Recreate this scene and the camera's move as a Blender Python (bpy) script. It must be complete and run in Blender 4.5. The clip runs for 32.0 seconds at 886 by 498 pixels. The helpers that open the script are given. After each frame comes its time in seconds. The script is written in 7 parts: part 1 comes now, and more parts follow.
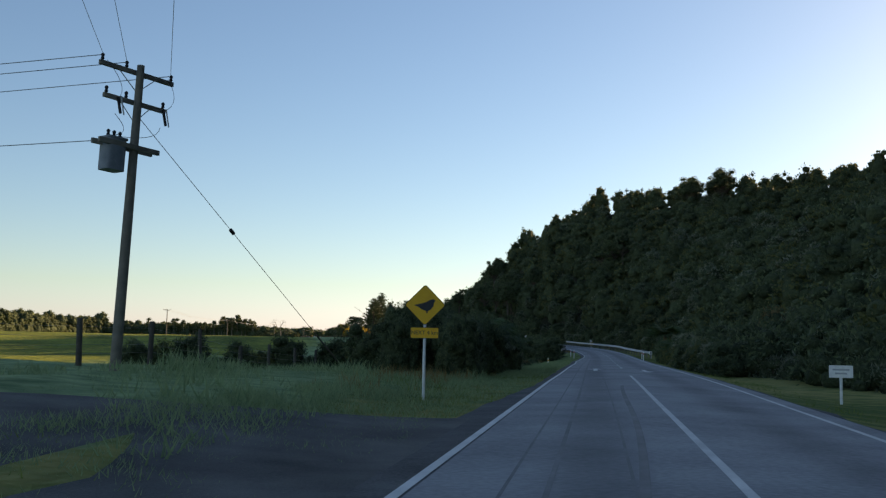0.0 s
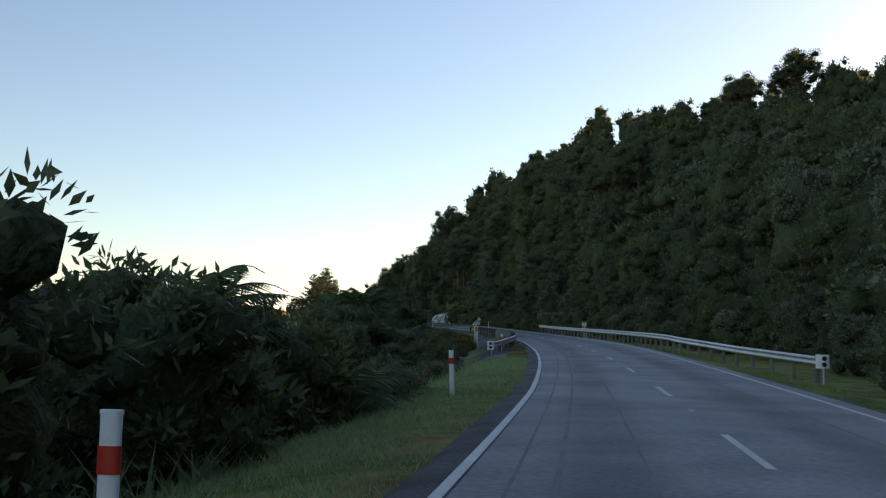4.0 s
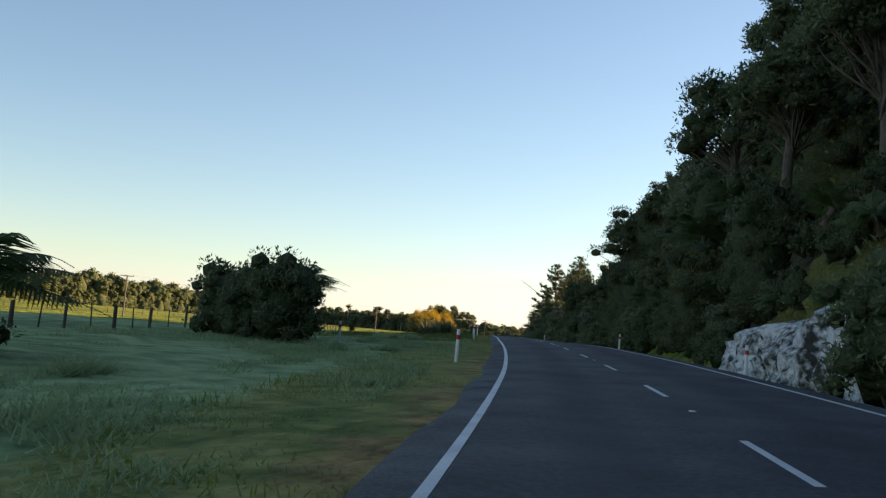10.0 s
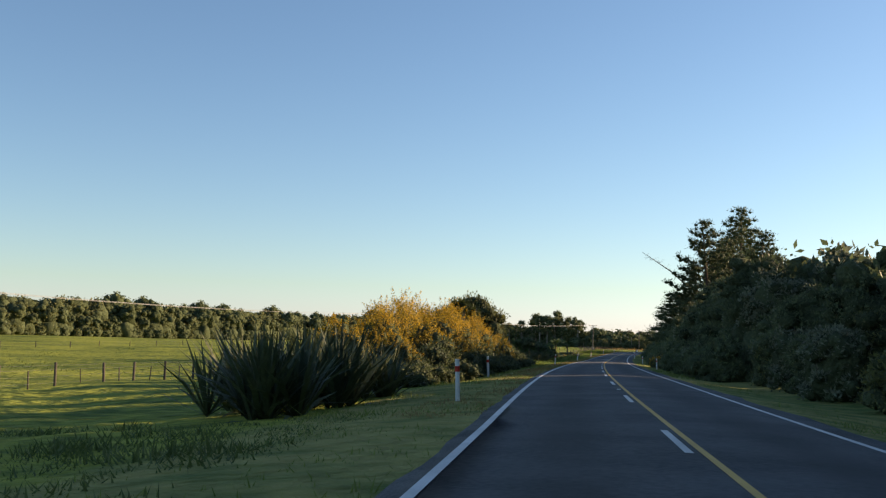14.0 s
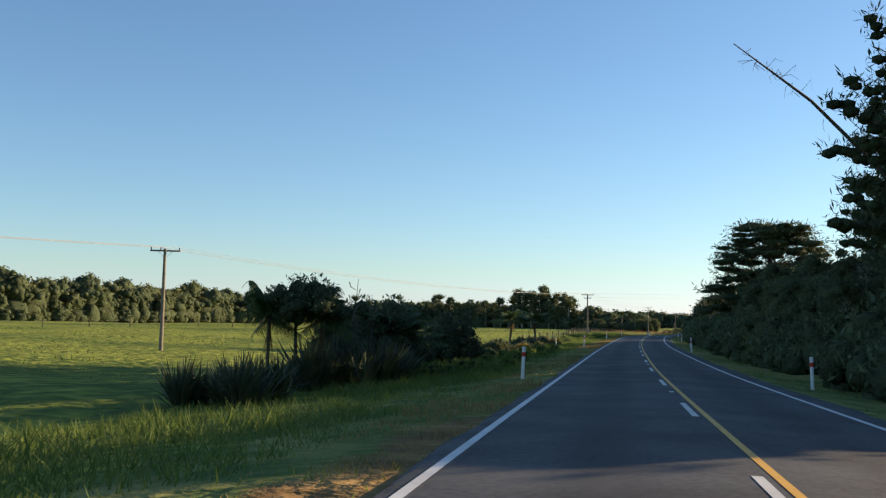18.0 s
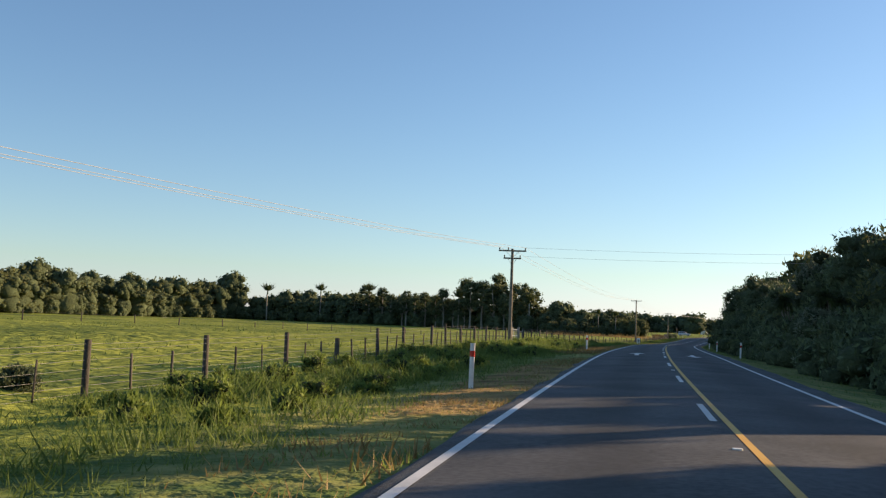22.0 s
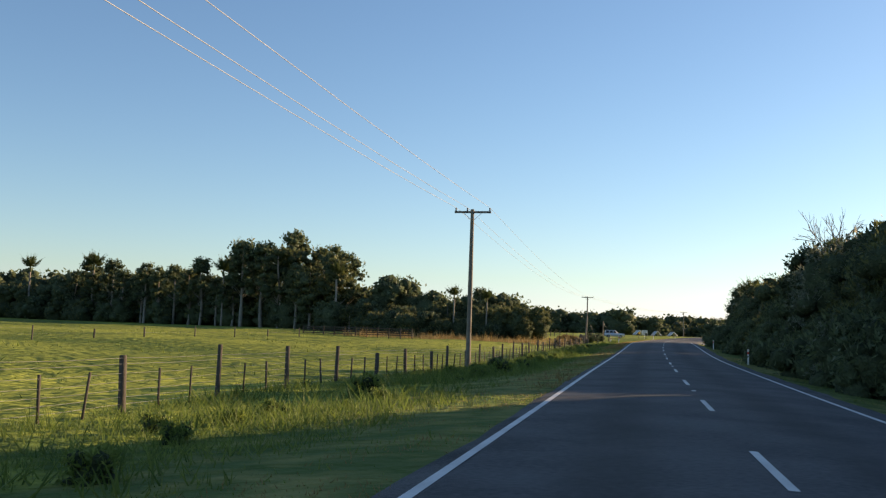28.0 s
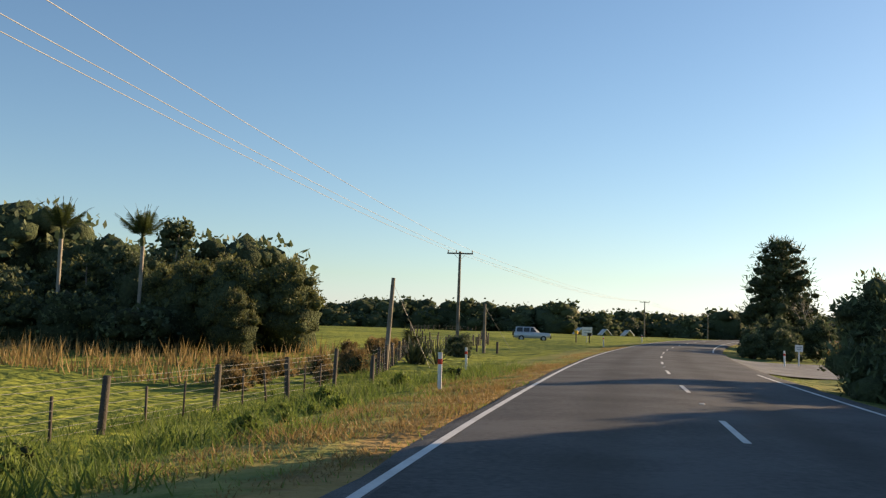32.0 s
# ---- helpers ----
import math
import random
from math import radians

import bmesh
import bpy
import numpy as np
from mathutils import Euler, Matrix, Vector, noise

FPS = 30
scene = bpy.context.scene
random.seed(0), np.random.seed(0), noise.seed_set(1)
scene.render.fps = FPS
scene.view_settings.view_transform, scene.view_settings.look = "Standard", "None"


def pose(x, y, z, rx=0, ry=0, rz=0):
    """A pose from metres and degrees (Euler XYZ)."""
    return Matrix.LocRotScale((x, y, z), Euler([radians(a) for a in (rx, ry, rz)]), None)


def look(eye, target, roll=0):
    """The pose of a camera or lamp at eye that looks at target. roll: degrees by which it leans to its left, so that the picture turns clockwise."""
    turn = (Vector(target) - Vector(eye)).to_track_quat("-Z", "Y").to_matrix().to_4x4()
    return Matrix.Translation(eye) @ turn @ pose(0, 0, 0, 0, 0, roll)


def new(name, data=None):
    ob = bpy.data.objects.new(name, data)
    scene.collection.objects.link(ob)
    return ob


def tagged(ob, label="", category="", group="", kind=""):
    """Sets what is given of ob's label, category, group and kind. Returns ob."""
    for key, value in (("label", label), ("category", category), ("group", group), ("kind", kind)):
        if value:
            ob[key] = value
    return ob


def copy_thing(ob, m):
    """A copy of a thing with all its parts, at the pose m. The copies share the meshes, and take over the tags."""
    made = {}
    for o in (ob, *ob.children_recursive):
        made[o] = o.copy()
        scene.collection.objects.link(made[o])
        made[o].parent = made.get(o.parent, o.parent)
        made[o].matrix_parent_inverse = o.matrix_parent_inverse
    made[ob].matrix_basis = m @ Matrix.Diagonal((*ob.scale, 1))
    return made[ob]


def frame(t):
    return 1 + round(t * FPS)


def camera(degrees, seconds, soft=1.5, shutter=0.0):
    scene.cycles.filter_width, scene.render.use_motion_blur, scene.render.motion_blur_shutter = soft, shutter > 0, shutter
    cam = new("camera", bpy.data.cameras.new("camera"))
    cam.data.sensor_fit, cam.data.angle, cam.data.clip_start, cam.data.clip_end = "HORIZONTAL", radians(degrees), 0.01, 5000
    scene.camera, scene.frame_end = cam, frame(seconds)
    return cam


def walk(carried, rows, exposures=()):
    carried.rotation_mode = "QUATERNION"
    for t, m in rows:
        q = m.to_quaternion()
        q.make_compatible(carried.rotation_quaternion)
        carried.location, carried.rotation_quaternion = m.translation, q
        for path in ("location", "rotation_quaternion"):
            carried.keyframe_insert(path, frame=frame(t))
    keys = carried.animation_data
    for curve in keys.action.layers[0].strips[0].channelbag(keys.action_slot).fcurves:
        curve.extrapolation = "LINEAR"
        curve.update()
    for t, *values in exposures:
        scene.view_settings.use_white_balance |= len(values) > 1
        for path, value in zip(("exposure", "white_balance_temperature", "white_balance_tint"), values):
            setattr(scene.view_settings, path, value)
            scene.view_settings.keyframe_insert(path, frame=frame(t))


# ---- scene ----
# ---- camera and its walk ----
cam = camera(48.78, 32.0, soft=1.25)
PATH = [
    (0, (7.928, 1.468, 1.840), (7.797, 11.417, 2.844), 1.14),
    (0.5, (9.775, 14.320, 1.895), (9.662, 24.271, 2.872), 1.01),
    (1, (11.608, 27.181, 1.977), (11.501, 37.136, 2.921), 1.08),
    (1.5, (13.432, 40.051, 2.059), (13.338, 50.008, 2.987), 1.22),
    (2, (15.255, 52.928, 2.100), (15.172, 62.887, 2.993), 1.27),
    (2.5, (17.091, 65.807, 2.122), (17.011, 75.772, 2.948), 1.33),
    (3, (18.943, 78.685, 2.149), (18.845, 88.648, 2.993), 1.14),
    (3.5, (20.796, 91.559, 2.179), (20.710, 101.521, 3.040), 1.28),
    (5.5, (27.198, 143.085, 2.677), (26.767, 153.029, 3.642), 1.64),
    (6, (28.191, 156.006, 2.891), (27.413, 165.932, 3.828), 2.46),
    (6.5, (28.807, 168.961, 3.117), (27.693, 178.856, 4.043), 3.30),
    (7, (29.000, 181.960, 3.342), (27.565, 191.811, 4.292), 3.92),
    (7.5, (28.744, 195.010, 3.570), (27.102, 204.830, 4.502), 3.96),
    (8, (28.029, 208.107, 3.813), (26.085, 217.874, 4.725), 4.06),
    (8.5, (26.856, 221.233, 4.077), (24.603, 230.933, 4.992), 4.36),
    (9, (25.239, 234.344, 4.369), (22.647, 243.958, 5.286), 4.53),
    (9.5, (23.204, 247.378, 4.688), (20.272, 256.896, 5.597), 4.83),
    (10, (20.797, 260.273, 5.029), (17.499, 269.669, 5.941), 4.91),
    (10.5, (18.076, 272.979, 5.381), (14.565, 282.293, 6.349), 4.30),
    (11, (15.098, 285.483, 5.729), (11.368, 294.707, 6.733), 3.81),
    (11.5, (11.911, 297.808, 6.059), (7.997, 306.955, 7.059), 2.80),
    (12, (8.546, 310.005, 6.357), (4.482, 319.084, 7.378), 2.10),
    (12.5, (5.019, 322.131, 6.610), (0.838, 331.156, 7.646), 1.81),
    (13, (1.339, 334.227, 6.811), (-2.925, 343.215, 7.826), 1.56),
    (13.5, (-2.474, 346.314, 6.957), (-6.774, 355.287, 7.959), 1.56),
    (15.5, (-18.193, 394.900, 7.068), (-22.543, 403.863, 7.926), 1.21),
    (16, (-22.001, 407.187, 7.018), (-26.338, 416.158, 7.864), 1.40),
    (16.5, (-25.719, 419.548, 6.955), (-30.042, 428.525, 7.804), 1.13),
    (17, (-29.355, 431.980, 6.885), (-33.643, 440.975, 7.726), 1.12),
    (17.5, (-32.925, 444.484, 6.816), (-37.194, 453.489, 7.643), 1.13),
    (18, (-36.438, 457.061, 6.755), (-40.699, 466.071, 7.566), 1.17),
    (18.5, (-39.904, 469.706, 6.707), (-44.152, 478.723, 7.516), 1.35),
    (19, (-43.326, 482.409, 6.679), (-47.542, 491.442, 7.475), 1.63),
    (19.5, (-46.701, 495.148, 6.675), (-50.909, 504.186, 7.460), 2.03),
    (20, (-50.024, 507.900, 6.698), (-54.218, 516.943, 7.505), 2.15),
    (20.5, (-53.286, 520.646, 6.749), (-57.451, 529.699, 7.584), 2.30),
    (21, (-56.476, 533.373, 6.826), (-60.625, 542.432, 7.670), 2.43),
    (21.5, (-59.585, 546.080, 6.923), (-63.691, 555.160, 7.758), 2.34),
    (22, (-62.603, 558.774, 7.033), (-66.686, 567.865, 7.853), 2.21),
    (22.5, (-65.522, 571.464, 7.147), (-69.549, 580.578, 7.996), 1.92),
    (23, (-68.343, 584.158, 7.256), (-72.307, 593.297, 8.142), 1.66),
    (23.5, (-71.072, 596.861, 7.349), (-74.937, 606.047, 8.176), 1.33),
    (24, (-73.721, 609.574, 7.421), (-77.517, 618.788, 8.248), 1.03),
    (24.5, (-76.303, 622.298, 7.467), (-80.051, 631.536, 8.251), 1.03),
    (25, (-78.826, 635.036, 7.487), (-82.500, 644.304, 8.263), 0.98),
    (25.5, (-81.291, 647.792, 7.484), (-84.907, 657.082, 8.269), 1.03),
    (27.5, (-90.362, 698.954, 7.369), (-93.750, 708.323, 8.232), 1.54),
    (28, (-92.381, 711.759, 7.356), (-95.733, 721.139, 8.233), 1.89),
    (28.5, (-94.304, 724.570, 7.366), (-97.596, 733.973, 8.226), 2.12),
    (29, (-96.146, 737.397, 7.404), (-99.394, 746.815, 8.262), 2.47),
    (29.5, (-97.926, 750.248, 7.476), (-101.116, 759.684, 8.369), 2.46),
    (30, (-99.662, 763.131, 7.585), (-102.810, 772.577, 8.514), 2.36),
    (30.5, (-101.362, 776.044, 7.735), (-104.445, 785.513, 8.648), 2.39),
    (31, (-103.022, 788.980, 7.925), (-106.019, 798.480, 8.803), 2.39),
    (31.5, (-104.637, 801.929, 8.157), (-107.542, 811.456, 9.047), 2.47),
    (32, (-106.202, 814.887, 8.430), (-109.053, 824.433, 9.299), 2.05),
]
EXPOSURES = [(0, 0.9, 7500, 15), (1, 1.12, 7800, 16), (2, 1.48, 8700, 18), (3, 1.32, 8500, 18), (6, 1.58, 9000, 19), (8.5, 1.56, 8900, 17), (11, 1.22, 7500, 14), (13, 1.06, 6900, 13), (16.3, 1.2, 7800, 15), (18, 1.02, 6400, 9), (18.8, 0.97, 6500, 9), (20.5, 1.12, 7200, 12), (21.2, 1.16, 7300, 12), (22, 1.02, 6700, 12), (23.5, 0.81, 5800, 8), (25, 0.79, 5900, 8), (28, 1.03, 6900, 13), (30, 0.97, 7200, 13), (32, 0.92, 7000, 11)]
walk(cam, [(t, look(eye, target, roll)) for t, eye, target, roll in PATH], EXPOSURES)

# ---- sky, sun ----
SUN_TURN, SUN_HEIGHT = -43.0, 14.5
sky_world = bpy.data.worlds.new("sky")
scene.world = sky_world
sky_world.use_nodes = True
sky_nodes = sky_world.node_tree.nodes
sky_tex = sky_nodes.new("ShaderNodeTexSky")
sky_tex.sky_type = "NISHITA"
sky_tex.sun_disc = False
sky_tex.sun_elevation = radians(SUN_HEIGHT)
sky_tex.sun_rotation = radians(-SUN_TURN)
sky_tex.altitude = 100
sky_tex.air_density = 1.0
sky_tex.dust_density = 0.4
sky_tex.ozone_density = 3.2
sky_split, sky_join = sky_nodes.new("ShaderNodeSeparateColor"), sky_nodes.new("ShaderNodeCombineColor")
haze_level, haze_blue = sky_nodes.new("ShaderNodeMath"), sky_nodes.new("ShaderNodeMath")
haze_level.operation, haze_blue.operation = "MULTIPLY", "MAXIMUM"
haze_level.inputs[1].default_value = 0.93  # morning haze near the horizon scatters white light
sky_link = sky_world.node_tree.links.new
sky_rich = sky_nodes.new("ShaderNodeHueSaturation")
sky_rich.inputs["Saturation"].default_value = 1.03
sky_link(sky_tex.outputs[0], sky_rich.inputs["Color"]); sky_link(sky_rich.outputs[0], sky_split.inputs[0])
sky_link(sky_split.outputs[0], sky_join.inputs[0]); sky_link(sky_split.outputs[1], sky_join.inputs[1])
sky_link(sky_split.outputs[1], haze_level.inputs[0])
sky_link(haze_level.outputs[0], haze_blue.inputs[0]); sky_link(sky_split.outputs[2], haze_blue.inputs[1])
sky_link(haze_blue.outputs[0], sky_join.inputs[2])
sky_link(sky_join.outputs[0], sky_nodes["Background"].inputs[0])
sky_nodes["Background"].inputs[1].default_value = 0.09
sun_data = bpy.data.lights.new("sun", "SUN")
sun_data.energy, sun_data.angle, sun_data.color = 5.0, radians(0.6), (1.0, 0.74, 0.46)
sun_lamp = new("sun", sun_data)
sun_lamp.matrix_world = pose(0, 0, 80, 90 - SUN_HEIGHT, 0, SUN_TURN + 180)


# ---- materials ----
def material(name, dark, light, rough=0.85, scale=2.0, bump=0.3, bump_scale=30.0, spread=0.25, metal=0.0,
             through_light=0.0, fine=14.0, distance=0.05, spec=0.3, grain=0.45, contrast=1.0):
    """Two colours mixed by broad and fine noise, each piece a little lighter or darker, with fine relief."""
    mat = bpy.data.materials.new(name)
    mat.use_nodes = True
    nt, nodes = mat.node_tree, mat.node_tree.nodes
    link = nt.links.new
    bsdf = nodes["Principled BSDF"]
    geo, where = nodes.new("ShaderNodeNewGeometry"), nodes.new("ShaderNodeTexCoord")
    broad, small = nodes.new("ShaderNodeTexNoise"), nodes.new("ShaderNodeTexNoise")
    broad.inputs["Scale"].default_value, broad.inputs["Detail"].default_value = scale, 4
    small.inputs["Scale"].default_value, small.inputs["Detail"].default_value = scale * fine, 6
    info = nodes.new("ShaderNodeObjectInfo")
    for tex in (broad, small):
        link(where.outputs["Object"], tex.inputs["Vector"])
    add = nodes.new("ShaderNodeMath"); add.operation = "MULTIPLY_ADD"
    link(small.outputs["Fac"], add.inputs[0]); add.inputs[1].default_value = grain
    link(broad.outputs["Fac"], add.inputs[2])
    isl = nodes.new("ShaderNodeMath"); isl.operation = "MULTIPLY_ADD"
    link(geo.outputs["Random Per Island"], isl.inputs[0]); isl.inputs[1].default_value = spread
    link(add.outputs[0], isl.inputs[2])
    obj = nodes.new("ShaderNodeMath"); obj.operation = "MULTIPLY_ADD"
    link(info.outputs["Random"], obj.inputs[0]); obj.inputs[1].default_value = spread * 0.8
    link(isl.outputs[0], obj.inputs[2])
    ramp = nodes.new("ShaderNodeMapRange")
    middle, reach = 0.5 + grain * 0.5 + spread * 0.75, (0.275 + spread * 0.45) / contrast
    ramp.inputs["From Min"].default_value, ramp.inputs["From Max"].default_value = middle - reach, middle + reach
    link(obj.outputs[0], ramp.inputs["Value"])
    mix = nodes.new("ShaderNodeMix"); mix.data_type = "RGBA"
    mix.inputs["A"].default_value, mix.inputs["B"].default_value = (*dark, 1), (*light, 1)
    link(ramp.outputs[0], mix.inputs["Factor"])
    link(mix.outputs["Result"], bsdf.inputs["Base Color"])
    bsdf.inputs["Roughness"].default_value, bsdf.inputs["Metallic"].default_value = rough, metal
    bsdf.inputs["Specular IOR Level"].default_value = spec
    if bump:
        tex, b = nodes.new("ShaderNodeTexNoise"), nodes.new("ShaderNodeBump")
        tex.inputs["Scale"].default_value, tex.inputs["Detail"].default_value = bump_scale, 5
        link(where.outputs["Object"], tex.inputs["Vector"]); link(tex.outputs["Fac"], b.inputs["Height"])
        b.inputs["Strength"].default_value, b.inputs["Distance"].default_value = bump, distance
        link(b.outputs["Normal"], bsdf.inputs["Normal"])
    if through_light:
        glow, both = nodes.new("ShaderNodeBsdfTranslucent"), nodes.new("ShaderNodeMixShader")
        link(mix.outputs["Result"], glow.inputs["Color"])
        both.inputs[0].default_value = through_light
        link(bsdf.outputs[0], both.inputs[1]); link(glow.outputs[0], both.inputs[2])
        link(both.outputs[0], nodes["Material Output"].inputs["Surface"])
    return mat


def leafy(name, dark, light, share=0.3, rough=0.6, spread=0.5):
    return material(name, dark, light, rough, 1.4, 0.8, 8.0, spread, 0.0, share, 7.0, 0.08)


M_ASPHALT = material("chip_seal", (0.19, 0.191, 0.198), (0.34, 0.34, 0.345), 0.82, 0.5, 0.5, 90.0, 0.0, fine=26, grain=0.75, distance=0.012, spec=0.25, contrast=1.1)
M_NEW_SEAL = material("dark_seal", (0.036, 0.037, 0.041), (0.085, 0.087, 0.093), 0.8, 0.5, 0.5, 90.0, 0.0, fine=26, grain=0.75, distance=0.012, spec=0.25, contrast=1.4)


def oil_stained(mat, strength):
    """A soft dark band of oil and rubber along the middle of each lane; the road's meshes carry the distance across."""
    nodes, link = mat.node_tree.nodes, mat.node_tree.links.new
    bsdf = nodes["Principled BSDF"]
    paint = bsdf.inputs["Base Color"].links[0].from_socket
    far = nodes.new("ShaderNodeAttribute"); far.attribute_name = "across"
    noise, where = nodes.new("ShaderNodeTexNoise"), nodes.new("ShaderNodeTexCoord")
    noise.inputs["Scale"].default_value = 0.35
    link(where.outputs["Object"], noise.inputs["Vector"])
    bands = []
    for middle in (0.0, 2.8):
        off, near, band = nodes.new("ShaderNodeMath"), nodes.new("ShaderNodeMath"), nodes.new("ShaderNodeMapRange")
        off.operation, near.operation, band.interpolation_type = "SUBTRACT", "ABSOLUTE", "SMOOTHSTEP"
        link(far.outputs["Fac"], off.inputs[0]); off.inputs[1].default_value = middle
        link(off.outputs[0], near.inputs[0]); link(near.outputs[0], band.inputs["Value"])
        band.inputs["From Min"].default_value, band.inputs["From Max"].default_value = 0.1, 0.75
        band.inputs["To Min"].default_value, band.inputs["To Max"].default_value = 1.0, 0.0
        bands.append(band)
    both, some, mix = nodes.new("ShaderNodeMath"), nodes.new("ShaderNodeMath"), nodes.new("ShaderNodeMix")
    some.operation, mix.data_type = "MULTIPLY", "RGBA"
    link(bands[0].outputs[0], both.inputs[0]); link(bands[1].outputs[0], both.inputs[1])
    link(both.outputs[0], some.inputs[0]); link(noise.outputs["Fac"], some.inputs[1])
    less = nodes.new("ShaderNodeMath"); less.operation = "MULTIPLY"; less.inputs[1].default_value = strength
    link(some.outputs[0], less.inputs[0]); link(less.outputs[0], mix.inputs["Factor"])
    link(paint, mix.inputs["A"]); mix.inputs["B"].default_value = (0.014, 0.014, 0.016, 1)
    link(mix.outputs["Result"], bsdf.inputs["Base Color"])


oil_stained(M_ASPHALT, 0.55)
oil_stained(M_NEW_SEAL, 0.9)
M_CONCRETE = material("weathered_concrete", (0.1, 0.1, 0.09), (0.3, 0.295, 0.275), 0.92, 1.6, 0.6, 30.0, 0.1, fine=9, distance=0.02)
# tar colour, used as well to paint windscreen reflections along the lane
M_REFLECTION_TAR = material("tar_and_rubber", (0.1, 0.1, 0.104), (0.2, 0.2, 0.206), 0.7, 1.5, 0.2, 60.0, 0.0, fine=20, distance=0.01)
M_MID_SEAL = material("half_worn_seal", (0.13, 0.131, 0.137), (0.25, 0.251, 0.258), 0.82, 0.5, 0.5, 90.0, 0.0, fine=26, grain=0.75, distance=0.012, spec=0.25)
oil_stained(M_MID_SEAL, 0.8)
M_CULVERT = material("pale_seal", (0.15, 0.152, 0.158), (0.28, 0.28, 0.286), 0.82, 0.5, 0.5, 90.0, 0.0, fine=26, grain=0.75, distance=0.012, spec=0.25)
M_PATCH = material("worn_seal", (0.08, 0.082, 0.085), (0.24, 0.24, 0.24), 0.8, 1.2, 0.5, 90.0, 0.0, fine=30, distance=0.012)
M_EDGE = material("gritty_seal_edge", (0.045, 0.046, 0.048), (0.15, 0.15, 0.15), 0.9, 0.9, 0.8, 70.0, 0.0, fine=30, grain=0.9, distance=0.02, spec=0.2)
M_PAINT = material("road_paint", (0.42, 0.42, 0.41), (0.72, 0.72, 0.7), 0.6, 1.3, 0.3, 60.0, 0.15, fine=20, distance=0.01)
M_YELLOW = material("yellow_road_paint", (0.5, 0.27, 0.03), (0.72, 0.42, 0.06), 0.6, 1.3, 0.3, 60.0, 0.15, fine=20, distance=0.01)
M_STEEL = material("galvanised_steel", (0.3, 0.32, 0.34), (0.5, 0.52, 0.54), 0.42, 2.0, 0.1, 20.0, 0.1, metal=0.75)
M_POLE = material("weathered_pole_wood", (0.1, 0.088, 0.072), (0.27, 0.24, 0.195), 0.9, 3.0, 0.5, 25.0, 0.2)
M_FENCE = material("fence_timber", (0.03, 0.026, 0.022), (0.105, 0.09, 0.07), 0.9, 4.0, 0.5, 30.0, 0.6)
M_LINE = material("power_wire", (0.3, 0.3, 0.3), (0.45, 0.45, 0.45), 0.6, 2.0, 0, 1, 0.1)
M_WIRE = material("fence_wire", (0.2, 0.195, 0.18), (0.36, 0.345, 0.32), 0.55, 2.0, 0, 1, 0.1, metal=0.5)
M_WHITE = material("white_plastic", (0.6, 0.6, 0.58), (0.85, 0.85, 0.83), 0.55, 6.0, 0.1, 40.0, 0.1)
M_BLACK = material("black_rubber", (0.012, 0.012, 0.013), (0.03, 0.03, 0.032), 0.6, 5.0, 0.1, 40.0, 0.1)
M_RED = material("red_reflector", (0.45, 0.03, 0.02), (0.65, 0.05, 0.03), 0.35, 5.0, 0, 1, 0.0)
M_AMBER = material("yellow_reflector", (0.75, 0.4, 0.02), (0.9, 0.52, 0.03), 0.35, 5.0, 0, 1, 0.0)
M_SIGN = material("yellow_sign_sheet", (0.72, 0.36, 0.01), (0.85, 0.47, 0.015), 0.4, 3.0, 0, 1, 0.0)
M_SIGN_GREY = material("sign_back_alloy", (0.35, 0.36, 0.37), (0.5, 0.51, 0.52), 0.5, 3.0, 0, 1, 0.0, metal=0.6)
M_BARK = material("bark", (0.05, 0.04, 0.032), (0.16, 0.13, 0.1), 0.95, 2.0, 0.8, 12.0, 0.3)
M_PALE_BARK = material("pale_bark", (0.16, 0.14, 0.115), (0.38, 0.34, 0.28), 0.95, 2.0, 0.6, 12.0, 0.3)
M_LEAF = leafy("bush_leaf", (0.048, 0.07, 0.036), (0.155, 0.19, 0.085))
M_LEAF_OLIVE = leafy("olive_leaf", (0.055, 0.066, 0.025), (0.175, 0.18, 0.058))
M_LEAF_GREY = leafy("grey_green_leaf", (0.08, 0.095, 0.062), (0.22, 0.24, 0.155))
M_LEAF_DEEP = leafy("deep_green_leaf", (0.034, 0.052, 0.028), (0.11, 0.14, 0.066))
M_PINE = leafy("pine_needles", (0.028, 0.046, 0.024), (0.09, 0.115, 0.044), 0.2)
M_FERN = leafy("fern_frond", (0.03, 0.055, 0.02), (0.1, 0.15, 0.045), 0.3)
M_PALM = leafy("palm_leaf", (0.03, 0.045, 0.016), (0.1, 0.125, 0.04), 0.3)
M_FLAX = leafy("flax_blade", (0.03, 0.05, 0.028), (0.1, 0.12, 0.055), 0.2)
M_GORSE = leafy("gorse_green", (0.085, 0.085, 0.016), (0.32, 0.25, 0.04), 0.3)
M_FLOWER = leafy("gorse_flower", (0.5, 0.28, 0.012), (0.8, 0.52, 0.025), 0.35)
M_BRACKEN = leafy("dry_bracken", (0.1, 0.07, 0.03), (0.31, 0.215, 0.088), 0.4)
M_DRY = leafy("dry_grass", (0.17, 0.115, 0.04), (0.38, 0.26, 0.1), 0.35)
M_BLADE = leafy("grass_blade", (0.07, 0.115, 0.026), (0.225, 0.28, 0.058), 0.5)
M_WEED = leafy("lush_weed", (0.09, 0.14, 0.03), (0.3, 0.36, 0.08), 0.45)
# grass blade darkened in its colour to stand for deep shade
M_SHADE_BLADE = leafy("dark_rush_grass", (0.05, 0.08, 0.025), (0.15, 0.19, 0.055), 0.4)
M_DEW_BLADE = leafy("dewy_grass_blade", (0.12, 0.19, 0.08), (0.33, 0.42, 0.21), 0.5)
